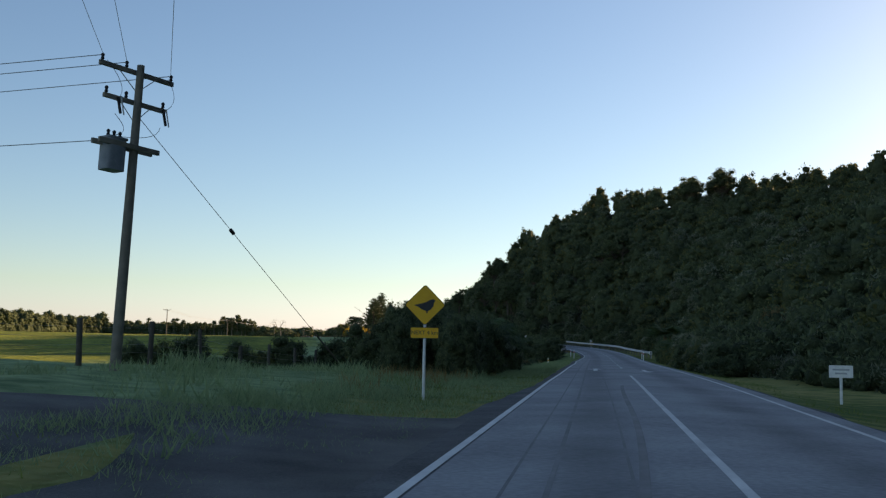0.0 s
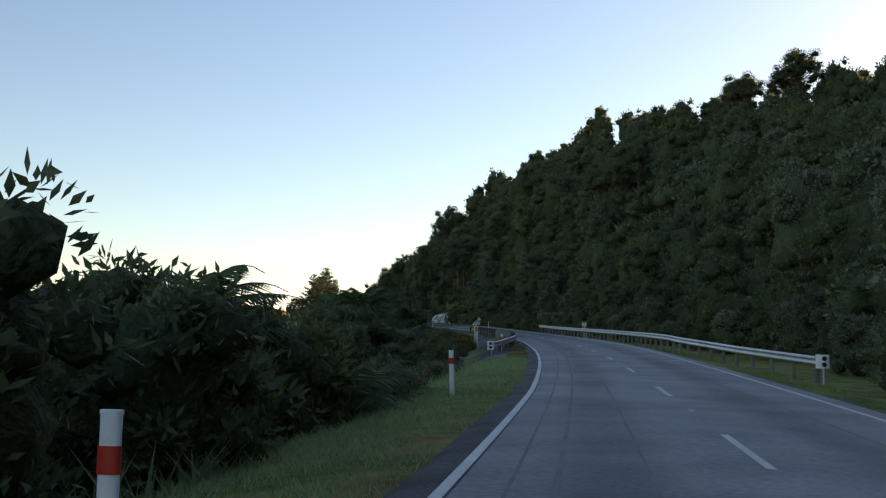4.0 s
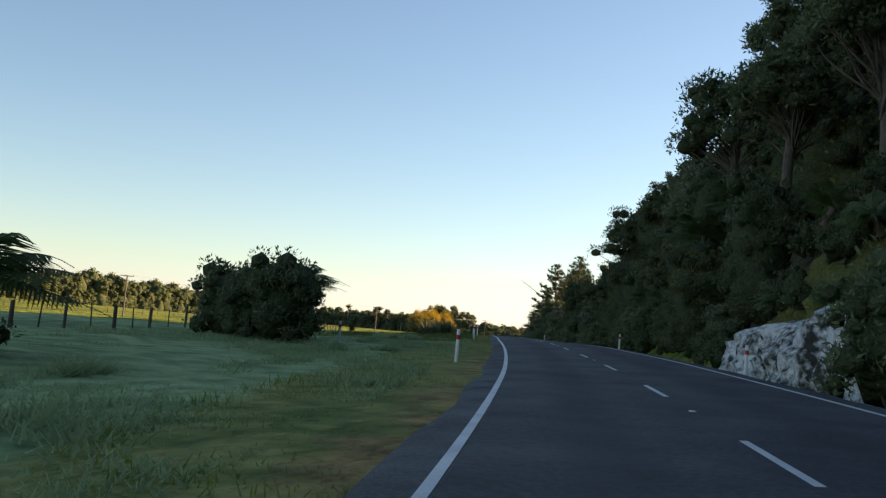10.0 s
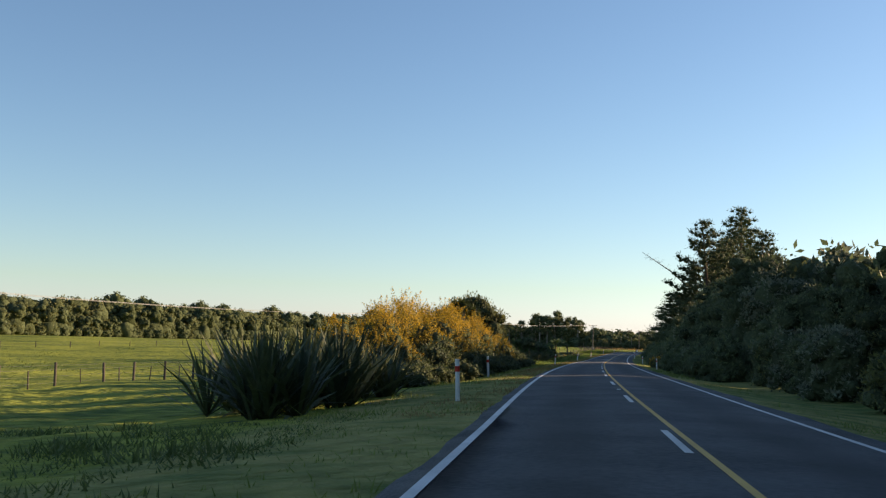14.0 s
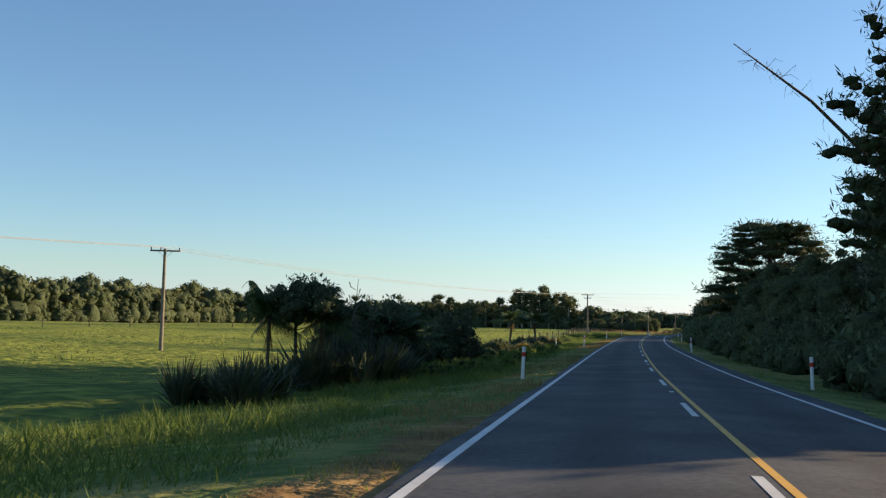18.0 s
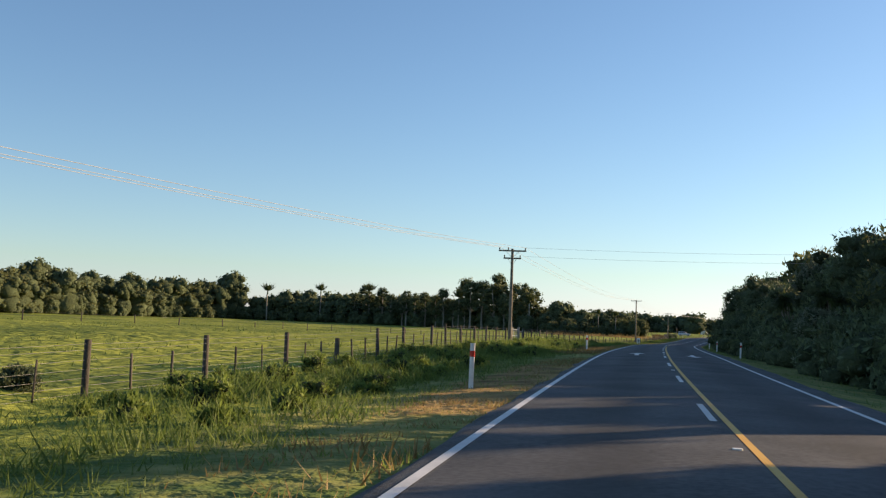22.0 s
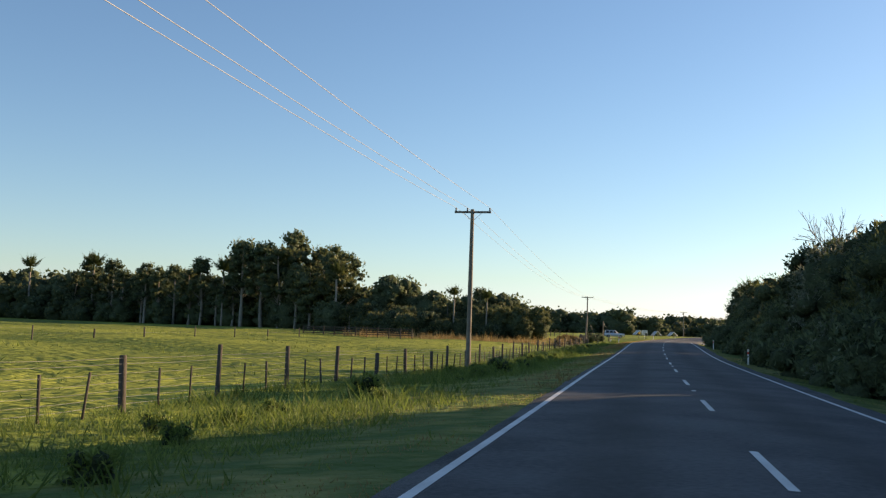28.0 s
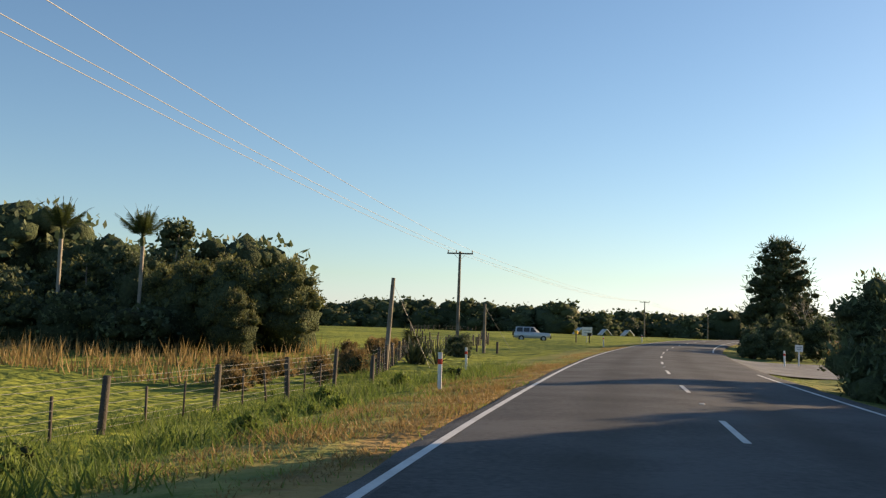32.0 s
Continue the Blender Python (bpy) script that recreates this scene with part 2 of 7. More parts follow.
# fills crowns behind the leaves; its dark colour stands for the shade in there
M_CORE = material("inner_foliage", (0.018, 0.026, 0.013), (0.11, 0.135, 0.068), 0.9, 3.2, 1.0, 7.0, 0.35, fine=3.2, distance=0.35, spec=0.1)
M_ROCK = material("rock_face", (0.05, 0.05, 0.042), (0.72, 0.71, 0.69), 0.9, 0.9, 1.0, 4.0, 0.1, fine=5, distance=0.4, grain=0.9, contrast=2.4)


def ground_material():
    """Pasture with worn spots; the mesh says where it is mown verge, dewy, gravel or dry, and noise frays the borders."""
    mat = material("pasture", (0.085, 0.125, 0.03), (0.29, 0.315, 0.058), 0.95, 0.06, 1.0, 1.6, 0.0, fine=17, distance=0.45, spec=0.05, grain=1.1, contrast=1.5)
    nodes, link = mat.node_tree.nodes, mat.node_tree.links.new
    bsdf, where = nodes["Principled BSDF"], nodes.new("ShaderNodeTexCoord")
    shade = bsdf.inputs["Base Color"].links[0].from_node.inputs["Factor"].links[0].from_socket
    fray, small = nodes.new("ShaderNodeTexNoise"), nodes.new("ShaderNodeTexNoise")
    for tex, size in ((fray, 0.55), (small, 5.0)):
        tex.inputs["Scale"].default_value, tex.inputs["Detail"].default_value = size, 5
        link(where.outputs["Object"], tex.inputs["Vector"])
    both = nodes.new("ShaderNodeMath"); both.operation = "MULTIPLY_ADD"
    link(small.outputs["Fac"], both.inputs[0]); both.inputs[1].default_value = 0.5; link(fray.outputs["Fac"], both.inputs[2])
    for name, dark, light in (("dew", (0.12, 0.19, 0.085), (0.3, 0.4, 0.19)), ("verge", (0.105, 0.15, 0.045), (0.3, 0.275, 0.095)), ("dry", (0.16, 0.1, 0.045), (0.37, 0.25, 0.1)),
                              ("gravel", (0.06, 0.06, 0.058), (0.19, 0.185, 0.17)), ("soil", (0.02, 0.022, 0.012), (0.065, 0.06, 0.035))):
        spot, near, own, mix = nodes.new("ShaderNodeAttribute"), nodes.new("ShaderNodeMath"), nodes.new("ShaderNodeMix"), nodes.new("ShaderNodeMix")
        edge = nodes.new("ShaderNodeMapRange")
        spot.attribute_name, near.operation, own.data_type, mix.data_type = name, "ADD", "RGBA", "RGBA"
        link(spot.outputs["Fac"], near.inputs[0]); link(both.outputs[0], near.inputs[1])
        edge.inputs["From Min"].default_value, edge.inputs["From Max"].default_value = 1.1, 1.4
        link(near.outputs[0], edge.inputs["Value"])
        own.inputs["A"].default_value, own.inputs["B"].default_value = (*dark, 1), (*light, 1)
        link(shade, own.inputs["Factor"])
        link(bsdf.inputs["Base Color"].links[0].from_socket, mix.inputs["A"]); link(own.outputs["Result"], mix.inputs["B"])
        link(edge.outputs[0], mix.inputs["Factor"]); link(mix.outputs["Result"], bsdf.inputs["Base Color"])
    return mat


M_GROUND = ground_material()
M_GRAVEL = material("gravel_shoulder", (0.05, 0.05, 0.05), (0.17, 0.165, 0.155), 0.95, 0.8, 1.0, 45.0, 0.0, fine=40, distance=0.03)


# ---- mesh helpers ----
def fast_mesh(name, blocks):
    """A mesh from blocks of (points, faces) or (points, faces, material number): points n x 3, faces m x k, k the same within a block."""
    mesh = bpy.data.meshes.new(name)
    base, points, loops, starts, at, kinds = 0, [], [], [], 0, []
    for p, f, *kind in blocks:
        kinds.append(np.full(len(f), kind[0] if kind else 0))
        p, f = np.asarray(p, float).reshape(-1, 3), np.asarray(f, int)
        points.append(p); loops.append((f + base).ravel())
        starts.append(at + np.arange(len(f)) * f.shape[1])
        at += f.size; base += len(p)
    points, loops, starts = np.concatenate(points), np.concatenate(loops), np.concatenate(starts)
    mesh.vertices.add(len(points)); mesh.vertices.foreach_set("co", points.ravel())
    mesh.loops.add(len(loops)); mesh.loops.foreach_set("vertex_index", loops.astype(np.int32))
    mesh.polygons.add(len(starts)); mesh.polygons.foreach_set("loop_start", starts.astype(np.int32))
    mesh.polygons.foreach_set("material_index", np.concatenate(kinds).astype(np.int32))
    mesh.update(calc_edges=True)
    return mesh


def smooth(mesh):
    mesh.polygons.foreach_set("use_smooth", np.ones(len(mesh.polygons), bool))
    return mesh


def solid(name, blocks, mat, parent=None, label="", soft=False):
    """One mesh object from blocks, under a parent where one is given."""
    mesh = fast_mesh(name, blocks)
    if soft:
        smooth(mesh)
    for one in mat if isinstance(mat, (list, tuple)) else [mat]:
        mesh.materials.append(one)
    ob = new(name, mesh)
    if parent is not None:
        ob.parent = parent
    if label:
        ob["label"] = label
    return ob


def box(cx, cy, cz, sx, sy, sz, cut=0.0):
    """A box round a centre; cut takes off its long edges."""
    x, y, z = sx / 2, sy / 2, sz / 2
    if cut:
        ring = [(x - cut, y), (x, y - cut), (x, cut - y), (x - cut, -y), (cut - x, -y), (-x, cut - y), (-x, y - cut), (cut - x, y)]
        ring = ring[::-1]
        n = len(ring)
        p = [(cx + a, cy + b, cz - z) for a, b in ring] + [(cx + a, cy + b, cz + z) for a, b in ring]
        q = [(i, (i + 1) % n, n + (i + 1) % n, n + i) for i in range(n)]
        caps_p = [p[i] for i in range(2 * n)]
        return [(p, q), (caps_p, [list(range(n))[::-1]]), (caps_p, [list(range(n, 2 * n))])]
    p = [(cx + a * x, cy + b * y, cz + c * z) for a in (-1, 1) for b in (-1, 1) for c in (-1, 1)]
    return [(p, [(0, 1, 3, 2), (4, 6, 7, 5), (0, 4, 5, 1), (2, 3, 7, 6), (0, 2, 6, 4), (1, 5, 7, 3)])]


def tube(points, radii, sides=6, closed=True):
    """A round bar along points with a radius at each."""
    pts = np.asarray(points, float)
    n = len(pts)
    rad = np.broadcast_to(np.asarray(radii, float), (n,))
    way = np.gradient(pts, axis=0)
    way /= np.linalg.norm(way, axis=1)[:, None] + 1e-9
    aside = np.where(np.abs(way[:, 2:3]) > 0.9, [[1.0, 0, 0]], [[0, 0, 1.0]])
    u = np.cross(way, aside); u /= np.linalg.norm(u, axis=1)[:, None] + 1e-9
    v = np.cross(way, u)
    a = np.arange(sides) * 2 * math.pi / sides
    ring = pts[:, None] + rad[:, None, None] * (np.cos(a)[None, :, None] * u[:, None] + np.sin(a)[None, :, None] * v[:, None])
    faces = [(i * sides + k, i * sides + (k + 1) % sides, (i + 1) * sides + (k + 1) % sides, (i + 1) * sides + k)
             for i in range(n - 1) for k in range(sides)]
    out = [(ring.reshape(-1, 3), faces)]
    if closed:
        out += [(ring[0], [list(range(sides))]), (ring[-1], [list(range(sides))[::-1]])]
    return out


def moved(blocks, m):
    turn, shift = np.array(m.to_3x3()), np.array(m.translation)
    return [(np.asarray(p, float).reshape(-1, 3) @ turn.T + shift, f) for p, f in blocks]


# ---- the line of the lane, by distance along it ----
HEADING = [(-400, -8.25), (0, -8.25), (40, -8.03), (80, -8.43), (105, -8.33), (125, -7.22), (142, -5.69), (158, -3.73), (174, -1.45), (190, 1.05), (206, 3.63), (222, 6.07), (240, 9.01), (260, 11.74), (280, 13.72), (300, 15.33), (320, 16.62), (345, 17.82), (380, 18.34), (420, 16.76), (480, 15.14), (540, 14.24), (590, 12.73), (625, 11.74), (660, 10.89), (690, 9.78), (715, 8.96), (745, 8.05), (790, 7.4), (832, 6.8), (860, 5.8), (900, 2.3), (940, -2.7), (1000, -13.2), (1060, -27.2), (1130, -38.2), (2200, -38.2)]
RISE = [(-400, 0.07), (-100, 0.07), (0, 0.6), (20, 0.735), (40, 0.85), (60, 0.905), (80, 0.91), (100, 0.97), (120, 1.11), (140, 1.39), (160, 1.75), (200, 2.43), (240, 3.25), (280, 4.33), (320, 5.34), (360, 5.86), (400, 5.87), (440, 5.66), (500, 5.41), (560, 5.7), (620, 6.23), (680, 6.24), (740, 6.1), (790, 6.45), (832, 7.2), (870, 7.45), (910, 7.9), (960, 8.8), (1050, 9.8), (2200, 9.8)]
S = np.arange(-400, 2201.0)


def eased(rows, reach):
    t = np.array(rows)
    k = np.hanning(reach); k /= k.sum()
    return np.convolve(np.pad(np.interp(S, t[:, 0], t[:, 1]), reach // 2, "edge"), k, "valid")


LINE_A = np.radians(eased(HEADING, 15))
LINE_X, LINE_Y = np.cumsum(-np.sin(LINE_A)), np.cumsum(np.cos(LINE_A))
START = (7.93, 1.468)
LINE_X, LINE_Y = LINE_X - LINE_X[400] + START[0], LINE_Y - LINE_Y[400] + START[1]
LINE_Z = eased(RISE, 41)
LEFT_AWAY, RIGHT_AWAY = np.array([-0.99, -0.14]), np.array([0.99, 0.14])


def at(s, d):
    """x and y of a place s metres along and d metres to the right of the lane's line."""
    s, d = np.asarray(s, float), np.asarray(d, float)
    a = np.interp(s, S, LINE_A)
    x, y = np.interp(s, S, LINE_X), np.interp(s, S, LINE_Y)
    near = np.clip(d, -200, 200)
    over = d - near
    x, y = x + near * np.cos(a), y + near * np.sin(a)
    return x + np.abs(over) * np.where(over < 0, LEFT_AWAY[0], RIGHT_AWAY[0]), y + np.abs(over) * np.where(over < 0, LEFT_AWAY[1], RIGHT_AWAY[1])


def step(x):
    x = np.clip(x, 0, 1)
    return x * x * (3 - 2 * x)


MIDDLE = 1.28
# the painted lines: distances of the left edge, the middle and the right edge, by place
LANES = np.array([(-400, -1.65, 1.3, 3.95), (8, -1.66, 1.25, 3.9), (22, -1.6, 1.3, 4.1), (34, -1.55, 1.38, 4.3), (45, -1.45, 1.43, 4.38), (59, -1.46, 1.45, 4.38), (72, -1.42, 1.47, 4.38), (86, -1.66, 1.45, 4.38), (98, -1.55, 1.45, 4.4), (110, -1.38, 1.45, 4.4), (125, -1.3, 1.4, 4.35), (142, -1.5, 1.3, 4.2),
                  (165, -1.77, 1.2, 4.05), (190, -1.66, 1.22, 4.15), (205, -1.58, 1.25, 4.12), (222, -1.5, 1.52, 4.4), (250, -1.38, 1.74, 4.8), (285, -1.44, 1.5, 4.35), (320, -1.74, 1.1, 4.05), (350, -1.32, 1.26, 3.95), (378, -1.26, 1.3, 3.9), (430, -1.44, 1.42, 4.05),
                  (500, -1.52, 1.27, 3.85), (548, -1.39, 1.34, 3.8), (610, -1.54, 1.3, 3.95), (670, -1.55, 1.47, 4.25), (735, -1.5, 1.57, 4.45), (811, -1.56, 1.52, 4.75), (845, -1.8, 1.7, 4.95), (2200, -1.8, 1.7, 4.95)])


def lane(s, line):
    """Distance of a painted line: 1 left edge, 2 middle, 3 right edge."""
    return np.interp(s, LANES[:, 0], LANES[:, line])


# the road's cross fall: how much it drops from its middle to both sides, and how much it leans in the bend
CROWN = [(-400, 0.03), (120, 0.03), (165, 0.0), (300, 0.0), (345, 0.03), (2200, 0.03)]
BANK = [(-400, 0.0), (115, 0.0), (165, 0.03), (215, 0.03), (245, 0.05), (295, 0.05), (345, 0.0), (2200, 0.0)]


def road_lift(s, d):
    """Height of the road's surface against its line."""
    c, b = np.interp(s, *np.array(CROWN).T), np.interp(s, *np.array(BANK).T)
    return -c * (np.abs(d - MIDDLE) - MIDDLE) + b * d


# left of the road: height against the road at several distances, by place
SIDE_D = [-200, -60, -30, -18, -12, -8, -5.5, -3.6, -2.4]
SIDE = [
    (-400, -0.6, -0.5, -0.4, -0.3, -0.2, -0.2, -0.15, -0.1, -0.06),
    (0, -0.6, -0.4, -0.2, 0.0, 0.05, 0.05, 0.0, -0.05, -0.06),
    (12, -0.2, 0.0, 0.2, 0.35, 0.4, 0.3, 0.15, 0.0, -0.06),
    (30, -0.3, -0.1, 0.2, 0.4, 0.45, 0.35, 0.15, -0.02, -0.06),
    (36, -0.5, -0.4, -0.2, -0.1, 0.0, 0.0, -0.05, -0.1, -0.06),
    (45, -0.8, -0.8, -0.7, -0.6, -0.5, -0.4, -0.3, -0.15, -0.06),
    (80, -1.2, -1.2, -1.2, -1.3, -1.3, -1.0, -0.5, -0.2, -0.06),
    (150, -1.2, -1.2, -1.3, -1.8, -2.0, -1.7, -1.0, -0.2, -0.06),
    (205, -1.0, -0.8, -0.8, -1.3, -1.5, -1.2, -0.7, -0.2, -0.06),
    (235, -0.6, -0.3, -0.4, -0.6, -0.8, -0.5, -0.3, -0.15, -0.06),
    (300, -1.2, -0.9, -0.7, -0.5, -0.5, -0.4, -0.25, -0.12, -0.06),
    (360, -2.0, -1.9, -1.6, -1.2, -0.9, -0.6, -0.35, -0.15, -0.06),
    (430, -2.0, -1.8, -1.5, -1.1, -0.9, -0.6, -0.35, -0.15, -0.06),
    (560, -0.6, -0.5, -0.9, -1.1, -1.0, -0.7, -0.35, -0.15, -0.06),
    (600, 0.0, -0.2, -0.4, -0.5, -0.5, -0.4, -0.3, -0.15, -0.06),
    (632, 0.2, 0.1, 0.05, 0.0, -0.04, 0.0, -0.1, -0.12, -0.06),
    (660, 0.2, 0.1, 0.05, -0.05, -0.1, -0.08, -0.15, -0.12, -0.06),
    (690, 0.2, 0.0, -0.2, -0.4, -0.45, -0.4, -0.3, -0.15, -0.06),
    (755, 0.1, -0.2, -0.5, -0.65, -0.65, -0.6, -0.35, -0.15, -0.06),
    (795, -0.2, -0.6, -0.9, -1.1, -1.12, -0.95, -0.5, -0.2, -0.06),
    (850, -0.2, -0.6, -0.9, -1.15, -1.2, -1.0, -0.5, -0.2, -0.06),
    (885, 0.0, -0.2, -0.5, -0.7, -0.65, -0.55, -0.3, -0.15, -0.06),
    (2200, 0.2, 0.0, -0.4, -0.6, -0.6, -0.5, -0.3, -0.15, -0.06),
]
# right of the road: foot of the slope, its crest and the crest's height
HILL = [(-400, 30, 120, 20), (0, 25, 105, 26), (60, 16, 95, 28), (120, 13, 90, 30), (180, 11, 82, 33), (230, 9.0, 76, 38),
        (280, 7.3, 70, 44), (320, 7.3, 60, 46), (345, 7.8, 50, 38), (370, 8.5, 44, 18), (400, 9.5, 38, 6), (430, 12, 40, 0.5), (2200, 12, 40, 0.3)]


def ground_height(s, d):
    s, d = np.asarray(s, float), np.asarray(d, float)
    base = np.interp(s, S, LINE_Z)
    side = np.array(SIDE)
    cols = [np.interp(s, side[:, 0], side[:, 1 + i]) for i in range(len(SIDE_D))]
    ds, cols = [-1e4] + SIDE_D + [-1.9], [cols[0]] + cols + [np.full(s.shape, -0.06)]
    left = np.zeros(np.broadcast(s, d).shape)
    for i in range(len(ds) - 1):
        u = np.clip((d - ds[i]) / (ds[i + 1] - ds[i]), 0, 1)
        left = np.where(d >= ds[i], cols[i] + (cols[i + 1] - cols[i]) * u, left)
    h = np.array(HILL)
    d0, d1, top = (np.interp(s, h[:, 0], h[:, i]) for i in (1, 2, 3))
    u = np.clip((d - d0) / (d1 - d0), 0, 1.6)
    rise = top * (0.35 * np.minimum(u * 3.2, 1) * np.minimum(u * 3.2, 1) * 0.5 + np.minimum(u, 1) ** 0.85 * 0.825)
    rise = np.where(u > 1, rise - top * 0.15 * (u - 1), rise)
    # an unseen ridge added behind, towards the start of the road, to shade it
    rise = rise + np.clip((d - np.maximum(d1, 0.5 * s + 5)) * 1.6, 0, 140) * np.interp(s, (-400, -150, 260, 330), (0, 1, 1, 0)) * np.interp(d, (260, 500), (1, 0))
    right = -0.06 - 0.12 * np.clip(d - 4.6, 0, 3) + rise
    edge = road_lift(s, np.clip(d, -2.3, 4.8))
    fade = np.where(d < -2.3, 1 - step((-2.3 - d) / 12), np.where(d > 4.8, 1 - step((d - 4.8) / 12), 1.0))
    return base + edge * fade + np.where(d < 1, np.where(d > -1.9, -0.06, left), np.where(d < 4.6, -0.06, right))


def put_on(s, d, sink=0.05):
    """The place on the ground at s, d."""
    x, y = at(s, d)
    return float(x), float(y), float(ground_height(s, d)) - sink


def place(s, d, turn=0.0, size=1.0, sink=0.05, lean=0.0):
    """A pose on the ground, turned from the road's own way."""
    x, y, z = put_on(s, d, sink)
    a = float(np.interp(s, S, LINE_A))
    return pose(x, y, z, lean, 0, math.degrees(a) + turn) @ Matrix.Scale(size, 4)


def ribbon(s0, s1, d0, d1, lift, line=0, step_s=2.0):
    """A strip along the road between two distances from its line, or from one of its painted lines."""
    n = max(2, int(abs(s1 - s0) / step_s) + 1)
    s = np.linspace(s0, s1, n)
    z = np.interp(s, S, LINE_Z) + lift
    da, db = np.interp(s, (s0, s1), np.broadcast_to(d0, 2)), np.interp(s, (s0, s1), np.broadcast_to(d1, 2))
    if line:
        da, db = da + lane(s, line), db + lane(s, line)
    a, b = at(s, da), at(s, db)
    p = np.stack([np.stack([*a, z + road_lift(s, da)], 1), np.stack([*b, z + road_lift(s, db)], 1)], 1).reshape(-1, 3)
    f = [(2 * i, 2 * i + 1, 2 * i + 3, 2 * i + 2) for i in range(n - 1)]
    return p, f


# ---- ground and road ----
def build_ground():
    s = np.concatenate([np.arange(-400, -40, 30), np.arange(-40, 1000, 4.0), np.arange(1000, 2200, 40)])
    d = np.array([-2600, -1500, -900, -600, -400, -280, -200, -150, -115, -90, -72, -60, -50, -42, -36, -31, -27, -23.5, -20.5, -18, -16,
                  -14.2, -12.6, -11.2, -10, -8.9, -7.9, -7, -6.2, -5.5, -4.8, -4.2, -3.6, -3.1, -2.6, -2.1, -1.5, 1.3, 4.1, 4.7, 5.4, 6.2, 7,
                  7.8, 8.6, 9.5, 10.5, 11.6, 13, 14.6, 16.5, 18.6, 21, 24, 27.5, 31.5, 36, 41, 47, 54, 62, 72, 85, 105, 140, 200, 400, 900, 2000])
    ss, dd = np.meshgrid(s, d, indexing="ij")
    z = ground_height(ss, dd)
    rough = np.clip((np.abs(dd - 1.3) - 3.6) / 8, 0, 1)
    wave = (np.sin(ss * 0.21 + dd * 0.13) + np.sin(ss * 0.083 - dd * 0.19 + 1) + 0.6 * np.sin(ss * 0.47 + 2 * np.sin(dd * 0.31))) * 0.09
    rng = np.random.default_rng(3)
    z = z + rough * (wave + rng.normal(0, 0.03, z.shape)) * np.where(np.abs(dd) > 200, 0.0, 1.0)
    x, y = at(ss, dd)
    n, m = len(s), len(d)
    i, k = np.meshgrid(np.arange(n - 1), np.arange(m - 1), indexing="ij")
    q = (i * m + k).ravel()
    faces = np.stack([q, q + 1, q + m + 1, q + m], 1)[:, ::-1]
    mesh = smooth(fast_mesh("ground", [(np.stack([x, y, z], -1).reshape(-1, 3), faces)]))
    mesh.materials.append(M_GROUND)
    h = np.array(HILL)
    foot = np.interp(ss, h[:, 0], h[:, 1])
    left = dd < 1

    def band(a, b, soft):
        return np.clip((ss - a) / soft + 0.5, 0, 1) * np.clip((b - ss) / soft + 0.5, 0, 1)

    kinds = {"verge": np.where(left, np.clip((dd + 6.4) / 2.2, 0, 1), np.clip((foot + 0.4 - dd) / 1.2, 0, 1)),
             "dew": band(-500, 322, 24) * left * np.clip((dd + 60) / 20, 0, 1),
             "dry": sum(band(a, b, 5) * np.clip((dd + w) / 1.2, 0, 1) * left * k for a, b, w, k in ((315, 327, 4.8, 1), (445, 457, 5.2, 0.9), (463, 483, 3.4, 0.8), (540, 565, 4.6, 0.8), (585, 606, 4.5, 0.9), (622, 652, 5.0, 1), (815, 872, 3.6, 0.8), (236, 300, 3.6, 0.55), (150, 230, 2.95, 0.9), (94, 130, 3.6, 0.5))),
             "gravel": band(150, 226, 6) * left * np.clip((dd + 5.2) / 0.8, 0, 1) * np.clip((-2.7 - dd) / 0.5, 0, 1),
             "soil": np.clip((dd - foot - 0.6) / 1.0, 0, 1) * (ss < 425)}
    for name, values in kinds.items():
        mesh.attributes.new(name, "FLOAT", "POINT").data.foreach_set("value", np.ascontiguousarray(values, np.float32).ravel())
    tagged(new("ground", mesh), "flat green pasture and mown road verge", "ground", kind="structure")


build_ground()


# how far the seal goes on beyond the left edge line, by place
SHOULDER = [(-400, 0.75), (20, 0.75), (30, 0.32), (100, 0.34), (150, 0.4), (200, 0.45), (230, 0.42), (262, 0.48), (320, 0.4), (380, 0.25), (2200, 0.2)]


def shoulder(s):
    return np.interp(s, *np.array(SHOULDER).T)


